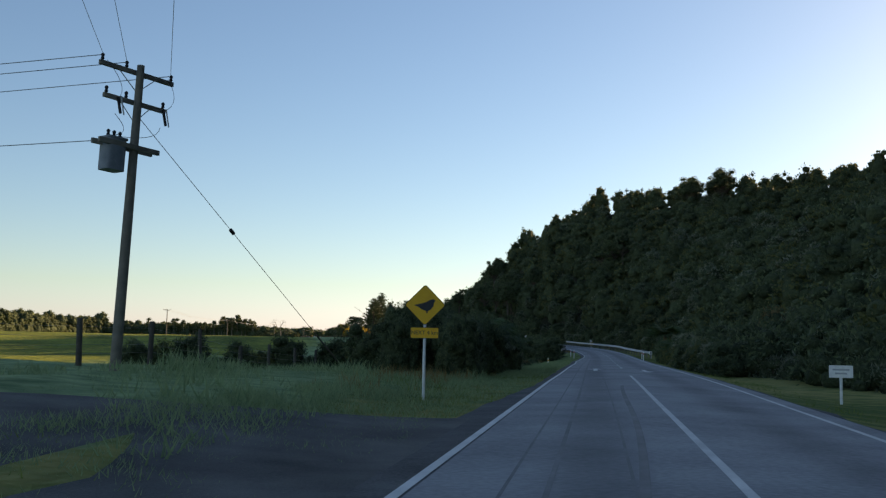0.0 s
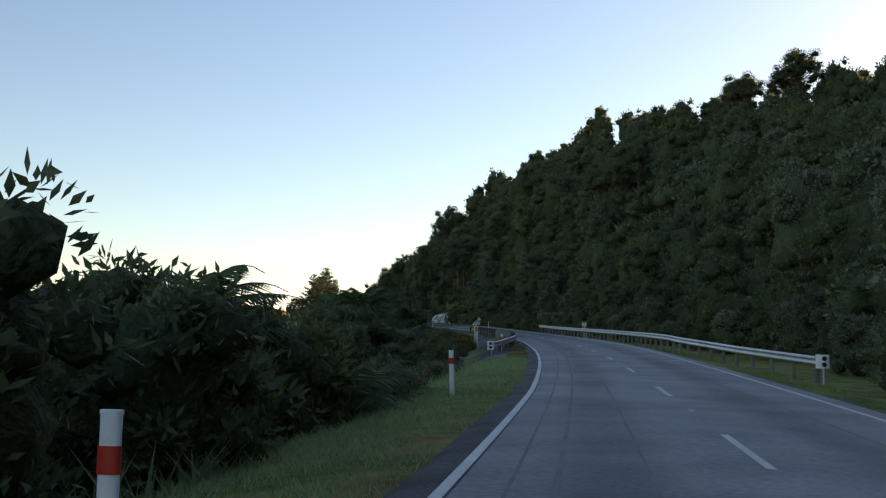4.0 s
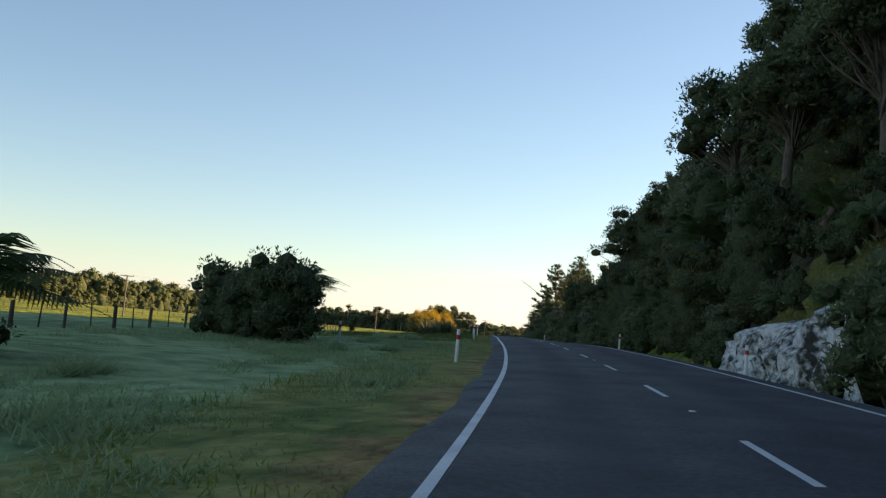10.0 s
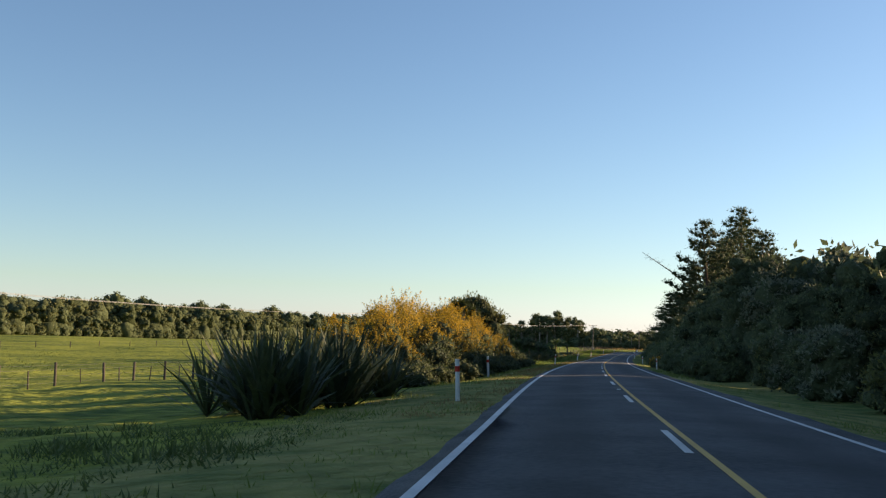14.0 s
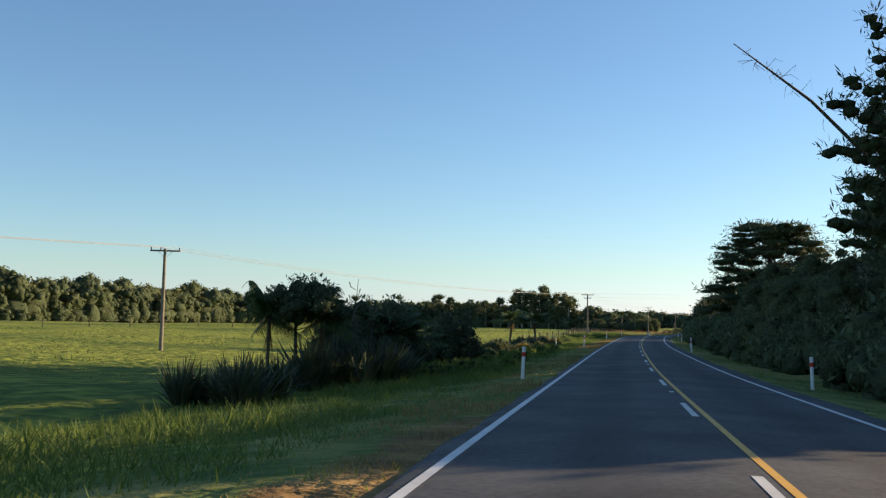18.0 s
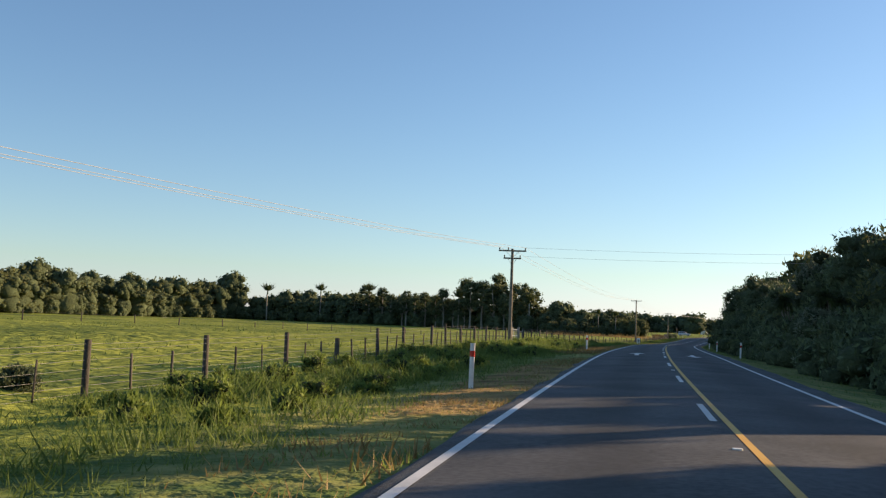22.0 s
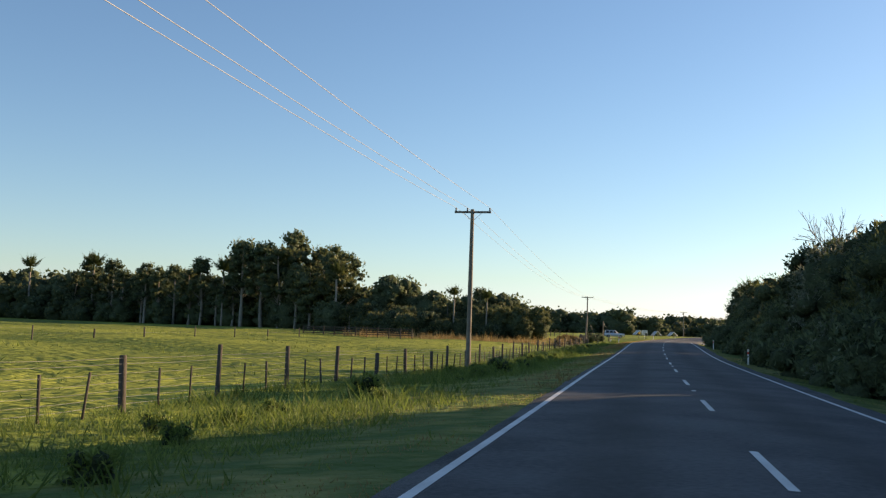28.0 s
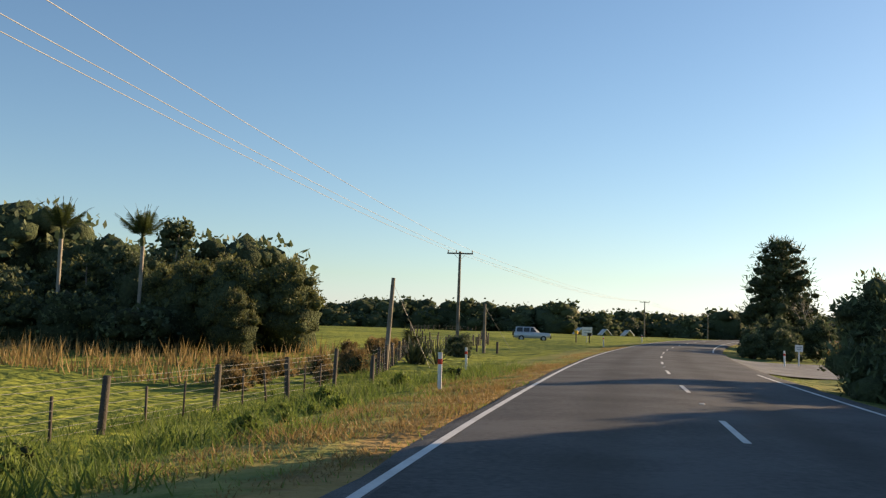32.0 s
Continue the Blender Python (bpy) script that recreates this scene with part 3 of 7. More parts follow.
def build_road(s, mat, label):
    d = np.array([-2.14, -1.95, -1.62, -1.2, -0.75, -0.4, 0, 0.4, 0.75, 1.28, 2.05, 2.4, 2.8, 3.2, 3.55, 4.2, 4.7, 5.0])
    lift = np.array([-0.07, -0.01, 0.0] + [0.0] * 13 + [-0.01, -0.07])
    ss, dd = np.meshgrid(s, d, indexing="ij")
    rng = np.random.default_rng(5)
    wob = np.zeros_like(dd)
    wob[:, 0], wob[:, -1] = rng.normal(0, 0.06, len(s)), rng.normal(0, 0.06, len(s))
    dd = dd + wob + np.where(dd > 4, (lane(ss, 3) - 4.2), 0) + np.where(dd < -1.6, lane(ss, 1) + 1.7, 0) - np.where(dd < -1.9, shoulder(ss) - 0.3, 0)
    x, y = at(ss, dd)
    z = np.interp(ss, S, LINE_Z) + lift[None] + road_lift(ss, dd)
    m = len(d)
    i, k = np.meshgrid(np.arange(len(s) - 1), np.arange(m - 1), indexing="ij")
    q = (i * m + k).ravel()
    mesh = smooth(fast_mesh("road", [(np.stack([x, y, z], -1).reshape(-1, 3), np.stack([q, q + 1, q + m + 1, q + m], 1)[:, ::-1])]))
    for one in (mat, M_EDGE):
        mesh.materials.append(one)
    mesh.polygons.foreach_set("material_index", np.where((k < 2) | (k == m - 2), 1, 0).ravel().astype(np.int32))
    mesh.attributes.new("across", "FLOAT", "POINT").data.foreach_set("value", dd.ravel().astype(np.float32))
    return tagged(new("road", mesh), label, "road", kind="structure")


build_road(np.concatenate([np.arange(-400, 0, 10), np.arange(0, 187, 2.0)]), M_ASPHALT, "worn grey chip-seal two-lane road")
build_road(np.arange(186, 259, 2.0), M_MID_SEAL, "half-worn grey seal on the bend of the road")
build_road(np.concatenate([np.arange(258, 1100, 2.0), np.arange(1100, 1400, 10)]), M_NEW_SEAL, "dark newer seal on the two-lane road")


# the dashes: how far each lies off a round ten metres, by place
DASH_OFF = [(60, 4.9), (105, 5.0), (168, 3.3), (221, 1.6), (255, 0.7), (273, 0.6), (298, -2.0), (325, -5.2), (436, -3.7), (502, -8.2), (548, -11.8), (606, -14.1), (664, -16.3), (739, -21.4), (795, -25.2), (814, -26.2), (850, -25.6)]
DASHES = [10.0 * k + float(np.interp(10 * k, *np.array(DASH_OFF).T)) for k in range(5, 113)]


def painted(name, runs, mat, label):
    mesh = fast_mesh(name, [ribbon(*run) for run in runs])
    mesh.materials.append(mat)
    return tagged(new(name, mesh), label, "road marking", kind="structure")



def arrow(s0, d0, towards):
    """A straight arrow on the road, 5 m long."""
    rows = [(0, 0.1), (3.1, 0.1), (3.1, 0.42), (5.0, 0.02)]
    pts, faces = [], []
    for along, half in rows:
        s = s0 + towards * along
        for side in (-1, 1):
            x, y = at(s, d0 + side * half)
            pts.append((float(x), float(y), float(np.interp(s, S, LINE_Z) + road_lift(s, d0 + side * half)) + 0.005))
    faces = [(0, 1, 3, 2), (4, 5, 7, 6)]
    return pts, faces


painted("edge_line", [(-60, 1100, -0.055, 0.055, 0.005, 1)], M_PAINT, "white painted edge line along the road")
painted("edge_line", [(-60, 868, -0.055, 0.055, 0.005, 3), (905, 1100, -0.055, 0.055, 0.005, 3)], M_PAINT, "white painted edge line along the road")
painted("centre_line", [(-60, 40.0, -0.05, 0.05, 0.005, 2)] + [(s0 - 1.5, s0 + 1.5, -0.05, 0.05, 0.005, 2) for s0 in DASHES],
        M_PAINT, "white dashed centre line")
painted("no_passing_line", [(351.5, 661, 0.13, 0.22, 0.005, 2), (671.5, 686, 0.13, 0.22, 0.005, 2), (689, 714, 0.13, 0.22, 0.005, 2)], M_YELLOW, "yellow no-passing line beside the centre line")
for s0, d0, way in ((48.0, 0.05, 1), (52.3, 2.5, -1), (617.2, 0.05, 1), (622.5, 2.7, -1)):
    mesh = fast_mesh("road_arrow", [arrow(s0, d0, way)])
    mesh.materials.append(M_PAINT)
    tagged(new("road_arrow", mesh), "white lane arrow painted on the road", "road marking", group="lane arrows", kind="structure")
painted("seal_strip", [(187.2, 194.8, -1.4, 4.6, 0.003)], M_CULVERT, "paler strip of seal across the road over a culvert")
painted("tar_patch", [(447, 448.2, -1.2, 3.9, 0.003), (462, 464.5, -1.3, 1.2, 0.003), (361, 362.4, -1.0, 3.6, 0.003)], M_PATCH, "worn pale seal patches across the lanes")


# dark lines on the grey seal: painted windscreen reflections, skid and tar lines
def winding(s0, s1, d0, d1, sway, width, turn):
    n = int((s1 - s0) / 1.2) + 2
    u = np.linspace(0, 1, n)
    s = s0 + (s1 - s0) * u
    d = d0 + (d1 - d0) * u + sway * np.sin(u * turn)
    z = np.interp(s, S, LINE_Z) + 0.0035
    rows = [np.stack([*at(s, d + k), z + road_lift(s, d + k)], 1) for k in (-width / 2, width / 2)]
    p = np.stack(rows, 1).reshape(-1, 3)
    return p, [(2 * i, 2 * i + 1, 2 * i + 3, 2 * i + 2) for i in range(n - 1)]


for row in ((0, 186, -0.42, -0.46, 0.04, 0.055, 9), (0, 150, -0.8, -0.84, 0.03, 0.035, 7), (0, 130, 0.3, 0.34, 0.05, 0.035, 11), (6, 30, 0.3, 0.9, 0.1, 0.1, 5), (150, 186, 0.0, 0.9, 0.2, 0.07, 4), (100, 182, 3.2, 2.4, 0.2, 0.05, 8)):
    mesh = fast_mesh("tar_line", [winding(*row)])
    mesh.materials.append(M_REFLECTION_TAR)
    tagged(new("tar_line", mesh), "thin dark line on the seal, painted windscreen reflection and tar", "road marking", group="tar lines", kind="structure")


# ---- plants: each kind is built once or a few times, then copied ----
def ico(rounds):
    bm = bmesh.new()
    bmesh.ops.create_icosphere(bm, subdivisions=rounds, radius=1)
    p = np.array([v.co[:] for v in bm.verts])
    f = np.array([[v.index for v in face.verts] for face in bm.faces])
    bm.free()
    return p, f


ICO_SMALL, ICO_MID = ico(1), ico(2)


def unit(v):
    return v / (np.linalg.norm(v, axis=-1, keepdims=True) + 1e-9)


def leaves(rng, pos, normal, size, slim=0.55, bend=0.0):
    """Kite-shaped leaf sprays at points, facing about their normals."""
    n = len(pos)
    normal = unit(normal)
    along = unit(np.cross(normal, rng.normal(size=(n, 3))))
    aside = np.cross(normal, along)
    length = (size * rng.uniform(0.6, 1.4, n))[:, None]
    width = length * slim * rng.uniform(0.7, 1.3, n)[:, None]
    fold = normal * length * 0.12
    p = np.stack([pos - along * length / 2, pos + aside * width / 2 - fold, pos + along * length / 2, pos - aside * width / 2 - fold], 1)
    return p.reshape(-1, 3), np.arange(4 * n).reshape(-1, 4)


def sprays(rng, centres, radii, per, size, slim=0.34, up=0.35, inner=0.8, reach=1.22, droop=0.0):
    """Slim leaf sprays standing out of the skins of lumps: kites that point outwards and up, or down where they droop."""
    k = len(centres)
    way = unit(rng.normal(size=(k * per, 3)))
    way[:, 2] = np.where(way[:, 2] < -0.5, -way[:, 2], way[:, 2])
    which = np.repeat(np.arange(k), per)
    pos = centres[which] + way * radii[which] * (inner + (reach - inner) * rng.uniform(0, 1, (len(way), 1)) ** 1.5)
    keep = outside(pos, centres, radii, inner * 0.95)
    pos, way = pos[keep], way[keep]
    n = len(pos)
    along = unit(0.75 * rng.normal(size=(n, 3)) + 0.55 * way + (0, 0, up - droop))
    aside = unit(np.cross(along, way + 0.8 * rng.normal(size=(n, 3))))
    length = size * rng.uniform(0.55, 1.45, (n, 1))
    width = length * slim * rng.uniform(0.7, 1.3, (n, 1))
    mid = pos + along * length * 0.42
    p = np.stack([pos, mid + aside * width / 2, pos + along * length, mid - aside * width / 2], 1)
    return p.reshape(-1, 3), np.arange(4 * n).reshape(-1, 4)


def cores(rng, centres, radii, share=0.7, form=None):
    """The inside of a crown, lump by lump, coloured dark for the shade between leaves."""
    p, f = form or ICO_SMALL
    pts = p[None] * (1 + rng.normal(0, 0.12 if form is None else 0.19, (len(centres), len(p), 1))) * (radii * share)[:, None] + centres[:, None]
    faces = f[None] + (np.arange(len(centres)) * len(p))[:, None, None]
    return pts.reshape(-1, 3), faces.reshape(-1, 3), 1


def outside(points, centres, radii, share):
    """Which points lie outside all the lumps, taken a little smaller, and above the ground."""
    near = np.min(np.stack([np.sum(((points - c) / r) ** 2, 1) for c, r in zip(centres, radii)]), 0)
    return (near > share**2) & (points[:, 2] > 0)


def limbs(rng, base, ends, thick, sides=5, sag=0.1):
    out = []
    for e in ends:
        mid = (np.array(base) + e) / 2 + rng.normal(0, 0.12 * np.linalg.norm(e - base), 3) * (1, 1, 0.3)
        t = np.linspace(0, 1, 5)[:, None]
        curve = (1 - t) ** 2 * np.array(base) + 2 * t * (1 - t) * mid + t**2 * e
        out += tube(curve, np.linspace(thick, thick * 0.25, 5), sides)
    return out


def plant(name, label, category, parts, group=""):
    """A plant from parts of (name, blocks, material, label); kept below the ground until copied."""
    base = new(name)
    base.empty_display_size = 0.2
    GEOMETRY[base] = [(blocks, mat if isinstance(mat, list) else [mat]) for _, blocks, mat, _ in parts]
    for part_name, blocks, mat, note in parts:
        ob = solid(part_name, blocks, mat, base, note)
        if part_name == "blossom":
            ob["kind"] = "stuff"
    return tagged(base, label, category, group)


def crown_centres(rng, n, height, width, low):
    """Lump centres through a dome, most of them near its skin."""
    way = unit(rng.normal(size=(n, 3)))
    way[:, 2] = np.abs(way[:, 2]) * 1.1 - 0.25
    reach = rng.uniform(0.45, 0.85, (n, 1))
    mid = np.array([0, 0, low + (height - low) * 0.45])
    way = way * rng.uniform(0.75, 1.3, (n, 1)) * np.array([1.0, rng.uniform(0.7, 1.0), 1.0])
    return mid + way * reach * np.array([width / 2, width / 2, (height - low) * 0.55])


def bush_tree(seed, height, width, low, lumps, per, size, leaf, bark, label, lump=0.11, boughs=6, slim=0.36, up=0.35):
    """A dense round tree, leafy nearly to the ground."""
    rng = np.random.default_rng(seed)
    c = crown_centres(rng, lumps, height, width, low)
    skirt = lumps // 4
    c[:skirt, 2] = rng.uniform(0.1, 0.32, skirt) * height
    r = width * lump * rng.uniform(0.55, 1.45, (lumps, 1)) * np.array([[1, 1, 0.8]])
    lean = rng.normal(0, 0.05 * height, 3) * (1, 1, 0)
    top = np.array([0, 0, low + (height - low) * 0.35]) + lean
    t = np.linspace(0, 1, 6)[:, None]
    stem = t * top + (1 - t) * t * rng.normal(0, 0.4, 3) * (1, 1, 0)
    trunk = tube(stem + (0, 0, -0.4) * (1 - t), np.linspace(0.035, 0.018, 6) * height, 7)
    trunk += limbs(rng, stem[3], c[rng.choice(lumps, min(boughs, lumps), False)], 0.014 * height)
    heart = np.array([[0, 0, low + (height - low) * 0.42], [0, 0, height * 0.24]]), np.array([[width * 0.3, width * 0.3, (height - low) * 0.34], [width * 0.34, width * 0.34, height * 0.24]])
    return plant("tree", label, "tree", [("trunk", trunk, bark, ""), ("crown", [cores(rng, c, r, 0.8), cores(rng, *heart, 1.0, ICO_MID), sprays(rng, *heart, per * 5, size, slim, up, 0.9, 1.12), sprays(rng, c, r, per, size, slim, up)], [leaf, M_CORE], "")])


def tall_tree(seed, height, width, lumps, per, size, leaf, bark, label, bare=0.45, flat=0.5, lump=0.13, boughs=99, slim=0.36, up=0.35, heart=0.75, dome=False):
    """A tall bush tree with foliage clumps on a long bare trunk."""
    rng = np.random.default_rng(seed)
    a = rng.uniform(0, 6.28, lumps)
    z = np.sort(rng.uniform(bare, 1.0, lumps) ** 0.9) * height
    out = width / 2 * np.clip(1 - ((z / height - bare) / (1 - bare) - 0.42) ** 2 * 2.0, 0.2, 1) * np.sqrt(rng.uniform(0.05, 1.0, lumps)) * 0.85
    c = crown_centres(rng, lumps, height, width, bare * height) if dome else np.stack([np.cos(a) * out, np.sin(a) * out, z], 1)
    r = width * lump * rng.uniform(0.6, 1.4, (lumps, 1)) * np.array([[1, 1, flat]])
    t = np.linspace(0, 1, 7)[:, None]
    stem = t * np.array([0, 0, height * 0.93]) + np.sin(t * 5) * rng.normal(0, 0.02 * height, 3) * (1, 1, 0)
    trunk = tube(stem - (0, 0, 0.4) * (1 - t), np.linspace(0.026, 0.006, 7) * height, 7)
    for e in c[:boughs]:
        k = max(e[2] - 0.14 * height, bare * height * 0.8) / (height * 0.93)
        trunk += limbs(rng, (stem[0] * (1 - k) + stem[-1] * k), [e], 0.0045 * height, 4)
    return plant("tree", label, "tree", [("trunk", trunk, bark, ""), ("crown", [cores(rng, c, r, heart), sprays(rng, c, r, per, size, slim, up)], [leaf, M_CORE], "")])


def frond(rng, length, rise, droop, leaf_len, pairs, half=False, slim=0.16):
    """A feathery leaf arching along +x: its rib and its leaflets."""
    t = np.linspace(0, 1, 9)
    rib = np.stack([length * (t * np.cos(rise) + 0.05 * t), rng.normal(0, 0.04) * length * t**2, length * (np.sin(rise) * t - droop * t**2.2)], 1)
    bar = tube(rib, np.linspace(0.022, 0.004, 9) * length * 0.4, 3, False)
    u = np.linspace(0.14, 0.99, pairs)
    mid = np.stack([np.interp(u, t, rib[:, i]) for i in range(3)], 1)
    way = unit(np.gradient(mid, axis=0))
    aside = unit(np.cross(way, (0, 0, 1.0)))
    up = np.cross(aside, way)
    size = leaf_len * np.sin(np.clip(u * 1.15 + 0.12, 0, 1) * math.pi) ** 0.7 + 0.04
    pts = []
    for side in (-1, 1):
        tip = mid + side * aside * size[:, None] * 0.86 + way * size[:, None] * 0.42 - up * size[:, None] * (0.34 + rng.uniform(0, 0.2, (pairs, 1)))
        w = way * (leaf_len * slim)
        pts.append(np.stack([mid - w * 0.5, mid + w * 0.5, (mid * 0.4 + tip * 0.6) + w * 0.35, tip], 1))
    pts = np.concatenate(pts).reshape(-1, 3)
    return bar, (pts, np.arange(len(pts)).reshape(-1, 4))


def turned(blocks, angle, lift=0.0):
    c, s = math.cos(angle), math.sin(angle)
    m = np.array([[c, -s, 0], [s, c, 0], [0, 0, 1]])
    return [(np.asarray(p) @ m.T + (0, 0, lift), f) for p, f in blocks]


GEOMETRY = {}  # the raw pieces of each model, for joined woods


def tree_fern(seed, height, reach, fronds, label):
    rng = np.random.default_rng(seed)
    t = np.linspace(0, 1, 6)[:, None]
    lean = rng.normal(0, 0.06 * height, 3) * (1, 1, 0)
    stem = t * np.array([0, 0, height]) + t**2 * lean
    trunk = tube(stem - (0, 0, 0.3) * (1 - t), [0.17, 0.13, 0.11, 0.11, 0.12, 0.14], 7)
    parts = [("trunk", trunk, M_BARK, "fibrous dark trunk")]
    for k in range(fronds):
        rise = -0.05 + 1.2 * k / fronds + rng.normal(0, 0.08)
        bar, blades = frond(rng, reach * rng.uniform(0.85, 1.15), rise, 0.56 * math.sin(rise) + rng.uniform(0.05, 0.2), reach * 0.3, 28, slim=0.085)
        a = k * 2.399 + rng.normal(0, 0.2)
        parts.append(("frond", [(p + lean, f) for p, f in turned(bar + [blades], a, height)], M_FERN, ""))
    dead = []
    for k in range(9):
        bar, blades = frond(rng, reach * rng.uniform(0.3, 0.5), -1.1, 0.2, reach * 0.07, 16, slim=0.14)
        dead += [(p + lean * 0.9, f) for p, f in turned(bar + [blades], k * 0.72 + rng.normal(0, 0.2), height - 0.12)]
    parts += [("dead_skirt", dead, M_BRACKEN, "hanging skirt of dead brown fronds")]
    return plant("tree_fern", label, "tree fern", parts)


def nikau(seed, height, label):
    """A palm with a bare trunk, a green shaft and stiff upright fronds."""
    rng = np.random.default_rng(seed)
    t = np.linspace(0, 1, 6)[:, None]
    trunk = tube(t * np.array([rng.normal(0, 0.2), 0, height]) - (0, 0, 0.3) * (1 - t), [0.17, 0.15, 0.14, 0.14, 0.15, 0.16], 8)
    shaft = tube([(0, 0, height), (0, 0, height + 0.35), (0, 0, height + 0.8)], [0.17, 0.2, 0.11], 8)
    tops = [("trunk", trunk, M_PALE_BARK, "ringed pale trunk"), ("crownshaft", shaft, M_PALM, "smooth green shaft")]
    for k in range(18):
        rise = rng.uniform(0.7, 1.5)
        bar, blades = frond(rng, 3.1 * rng.uniform(0.85, 1.1), rise, 0.16, 0.7, 26, slim=0.12)
        tops.append(("frond", turned(bar + [blades], k * 2.399, height + 0.7), M_PALM, ""))
    return plant("palm_tree", label, "palm tree", tops)


def blades(rng, centre, count, length, width, spread=1.0, droop=0.35, up=0.0):
    """Sword leaves from one point: three-piece strips."""
    way = unit(rng.normal(size=(count, 3)) * (spread, spread, 0.5) + (0, 0, up))
    if up:
        way[:, 2] = np.abs(way[:, 2])
    aside = unit(np.cross(way, (0, 0, 1.0)) + rng.normal(0, 0.1, way.shape))
    size = length * rng.uniform(0.65, 1.15, (count, 1))
    rows = []
    for t, w in ((0.0, 0.6), (0.5, 1.0), (1.0, 0.06)):
        p = centre + way * size * t - np.array([0, 0, 1.0]) * size * droop * t**2.4
        rows += [p - aside * width * w / 2, p + aside * width * w / 2]
    p = np.stack(rows, 1)
    base = (np.arange(count) * 6)[:, None]
    f = np.concatenate([base + [0, 1, 3, 2], base + [2, 3, 5, 4]])
    return p.reshape(-1, 3), f


def cabbage_tree(seed, height, heads, label):
    rng = np.random.default_rng(seed)
    fork = np.array([0, 0, height * 0.5])
    ends = [np.array([math.cos(a) * r, math.sin(a) * r, height * h]) for a, r, h in
            zip(rng.uniform(0, 6.28, heads), height * rng.uniform(0.05, 0.18, heads), rng.uniform(0.68, 1.0, heads))]
    trunk = tube([(0, 0, -0.3), (0.05, 0, height * 0.25), fork], [0.2, 0.16, 0.13], 7) + limbs(rng, fork, ends, 0.1)
    tops = [("leaf_head", [blades(rng, e, 140, 0.78, 0.055, droop=0.2)], M_PALM, "spiky green leaf head") for e in ends]
    return plant("cabbage_tree", label, "cabbage tree", [("trunk", trunk, M_PALE_BARK, "")] + tops)


def flax(seed, size, label):
    rng = np.random.default_rng(seed)
    fans = [("leaf_fan", [blades(rng, np.array([rng.normal(0, 0.35), rng.normal(0, 0.35), 0]) * size, 26, 1.9 * size, 0.085 * size, 0.45, 0.22, 1.1)], M_FLAX, "") for _ in range(7)]
    return plant("flax_bush", label, "flax", fans)


def pine(seed, height, width, label, bare=0.12):
    """A pine: whorls of rising limbs with tufts of needles."""
    rng = np.random.default_rng(seed)
    t = np.linspace(0, 1, 8)[:, None]
    stem = t * np.array([0, 0, height]) + np.sin(t * 4) * rng.normal(0, 0.015 * height, 3) * (1, 1, 0)
    trunk = tube(stem - (0, 0, 0.4) * (1 - t), np.linspace(0.022, 0.002, 8) * height, 7)
    tufts, size = [], []
    z = bare
    while z < 0.985:
        n = rng.integers(3, 6)
        a0 = rng.uniform(0, 6.28)
        for k in range(n):
            a = a0 + k * 6.28 / n + rng.normal(0, 0.25)
            taper = (1 - z) ** 0.62 * (0.6 + 0.4 * min(1, z * 4))
            reach = width / 2 * taper * rng.uniform(0.6, 1.2) + 0.25
            base = np.array([0, 0, z * height])
            end = base + np.array([math.cos(a) * reach, math.sin(a) * reach, reach * rng.uniform(0.1, 0.5)])
            trunk += limbs(rng, base, [end], 0.004 * height * (1.1 - z), 3)
            for u in np.linspace(0.4, 1.0, max(2, int(reach / 0.55))):
                tufts.append(base + (end - base) * u + rng.normal(0, 0.14, 3)); size.append(0.42 + 0.28 * (1 - z))
        z += rng.uniform(0.024, 0.042)
    tufts, size = np.array(tufts), np.array(size)
    r = np.repeat(size[:, None], 3, 1) * (1, 1, 0.7) * 1.15
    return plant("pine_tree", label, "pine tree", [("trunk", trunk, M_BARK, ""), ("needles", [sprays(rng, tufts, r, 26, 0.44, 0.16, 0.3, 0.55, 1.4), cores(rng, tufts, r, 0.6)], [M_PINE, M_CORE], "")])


def layered_tree(seed, height, width, label):
    """A broad cypress with drooping, jagged layers."""
    rng = np.random.default_rng(seed)
    n = 190
    a, z = rng.uniform(0, 6.28, n), rng.uniform(0.14, 0.97, n)
    reach = width / 2 * np.sqrt(rng.uniform(0.03, 1, n)) * np.sqrt(np.clip(1.08 - z**2.2, 0.05, 1))
    c = np.stack([np.cos(a) * reach, np.sin(a) * reach, height * (z - 0.12 * (reach / width * 2) ** 2)], 1)
    r = rng.uniform(0.7, 1.35, (n, 1)) * np.array([[1.3, 1.3, 0.36]]) * width / 12
    trunk = tube([(0, 0, -0.4), (0.1, 0, height * 0.35), (0, 0.2, height * 0.9)], [0.45, 0.36, 0.08], 8)
    for e in c[::2]:
        trunk += limbs(rng, np.array([0.05, 0.05, max(0.1, e[2] / height - 0.16) * height]), [e], 0.07, 4)
    return plant("cypress_tree", label, "cypress tree", [("trunk", trunk, M_BARK, ""), ("foliage", [sprays(rng, c, r, 95, 0.4, 0.2, 0.0, 0.6, 1.35, 0.25), cores(rng, c, r, 0.7)], [M_PINE, M_CORE], "")])


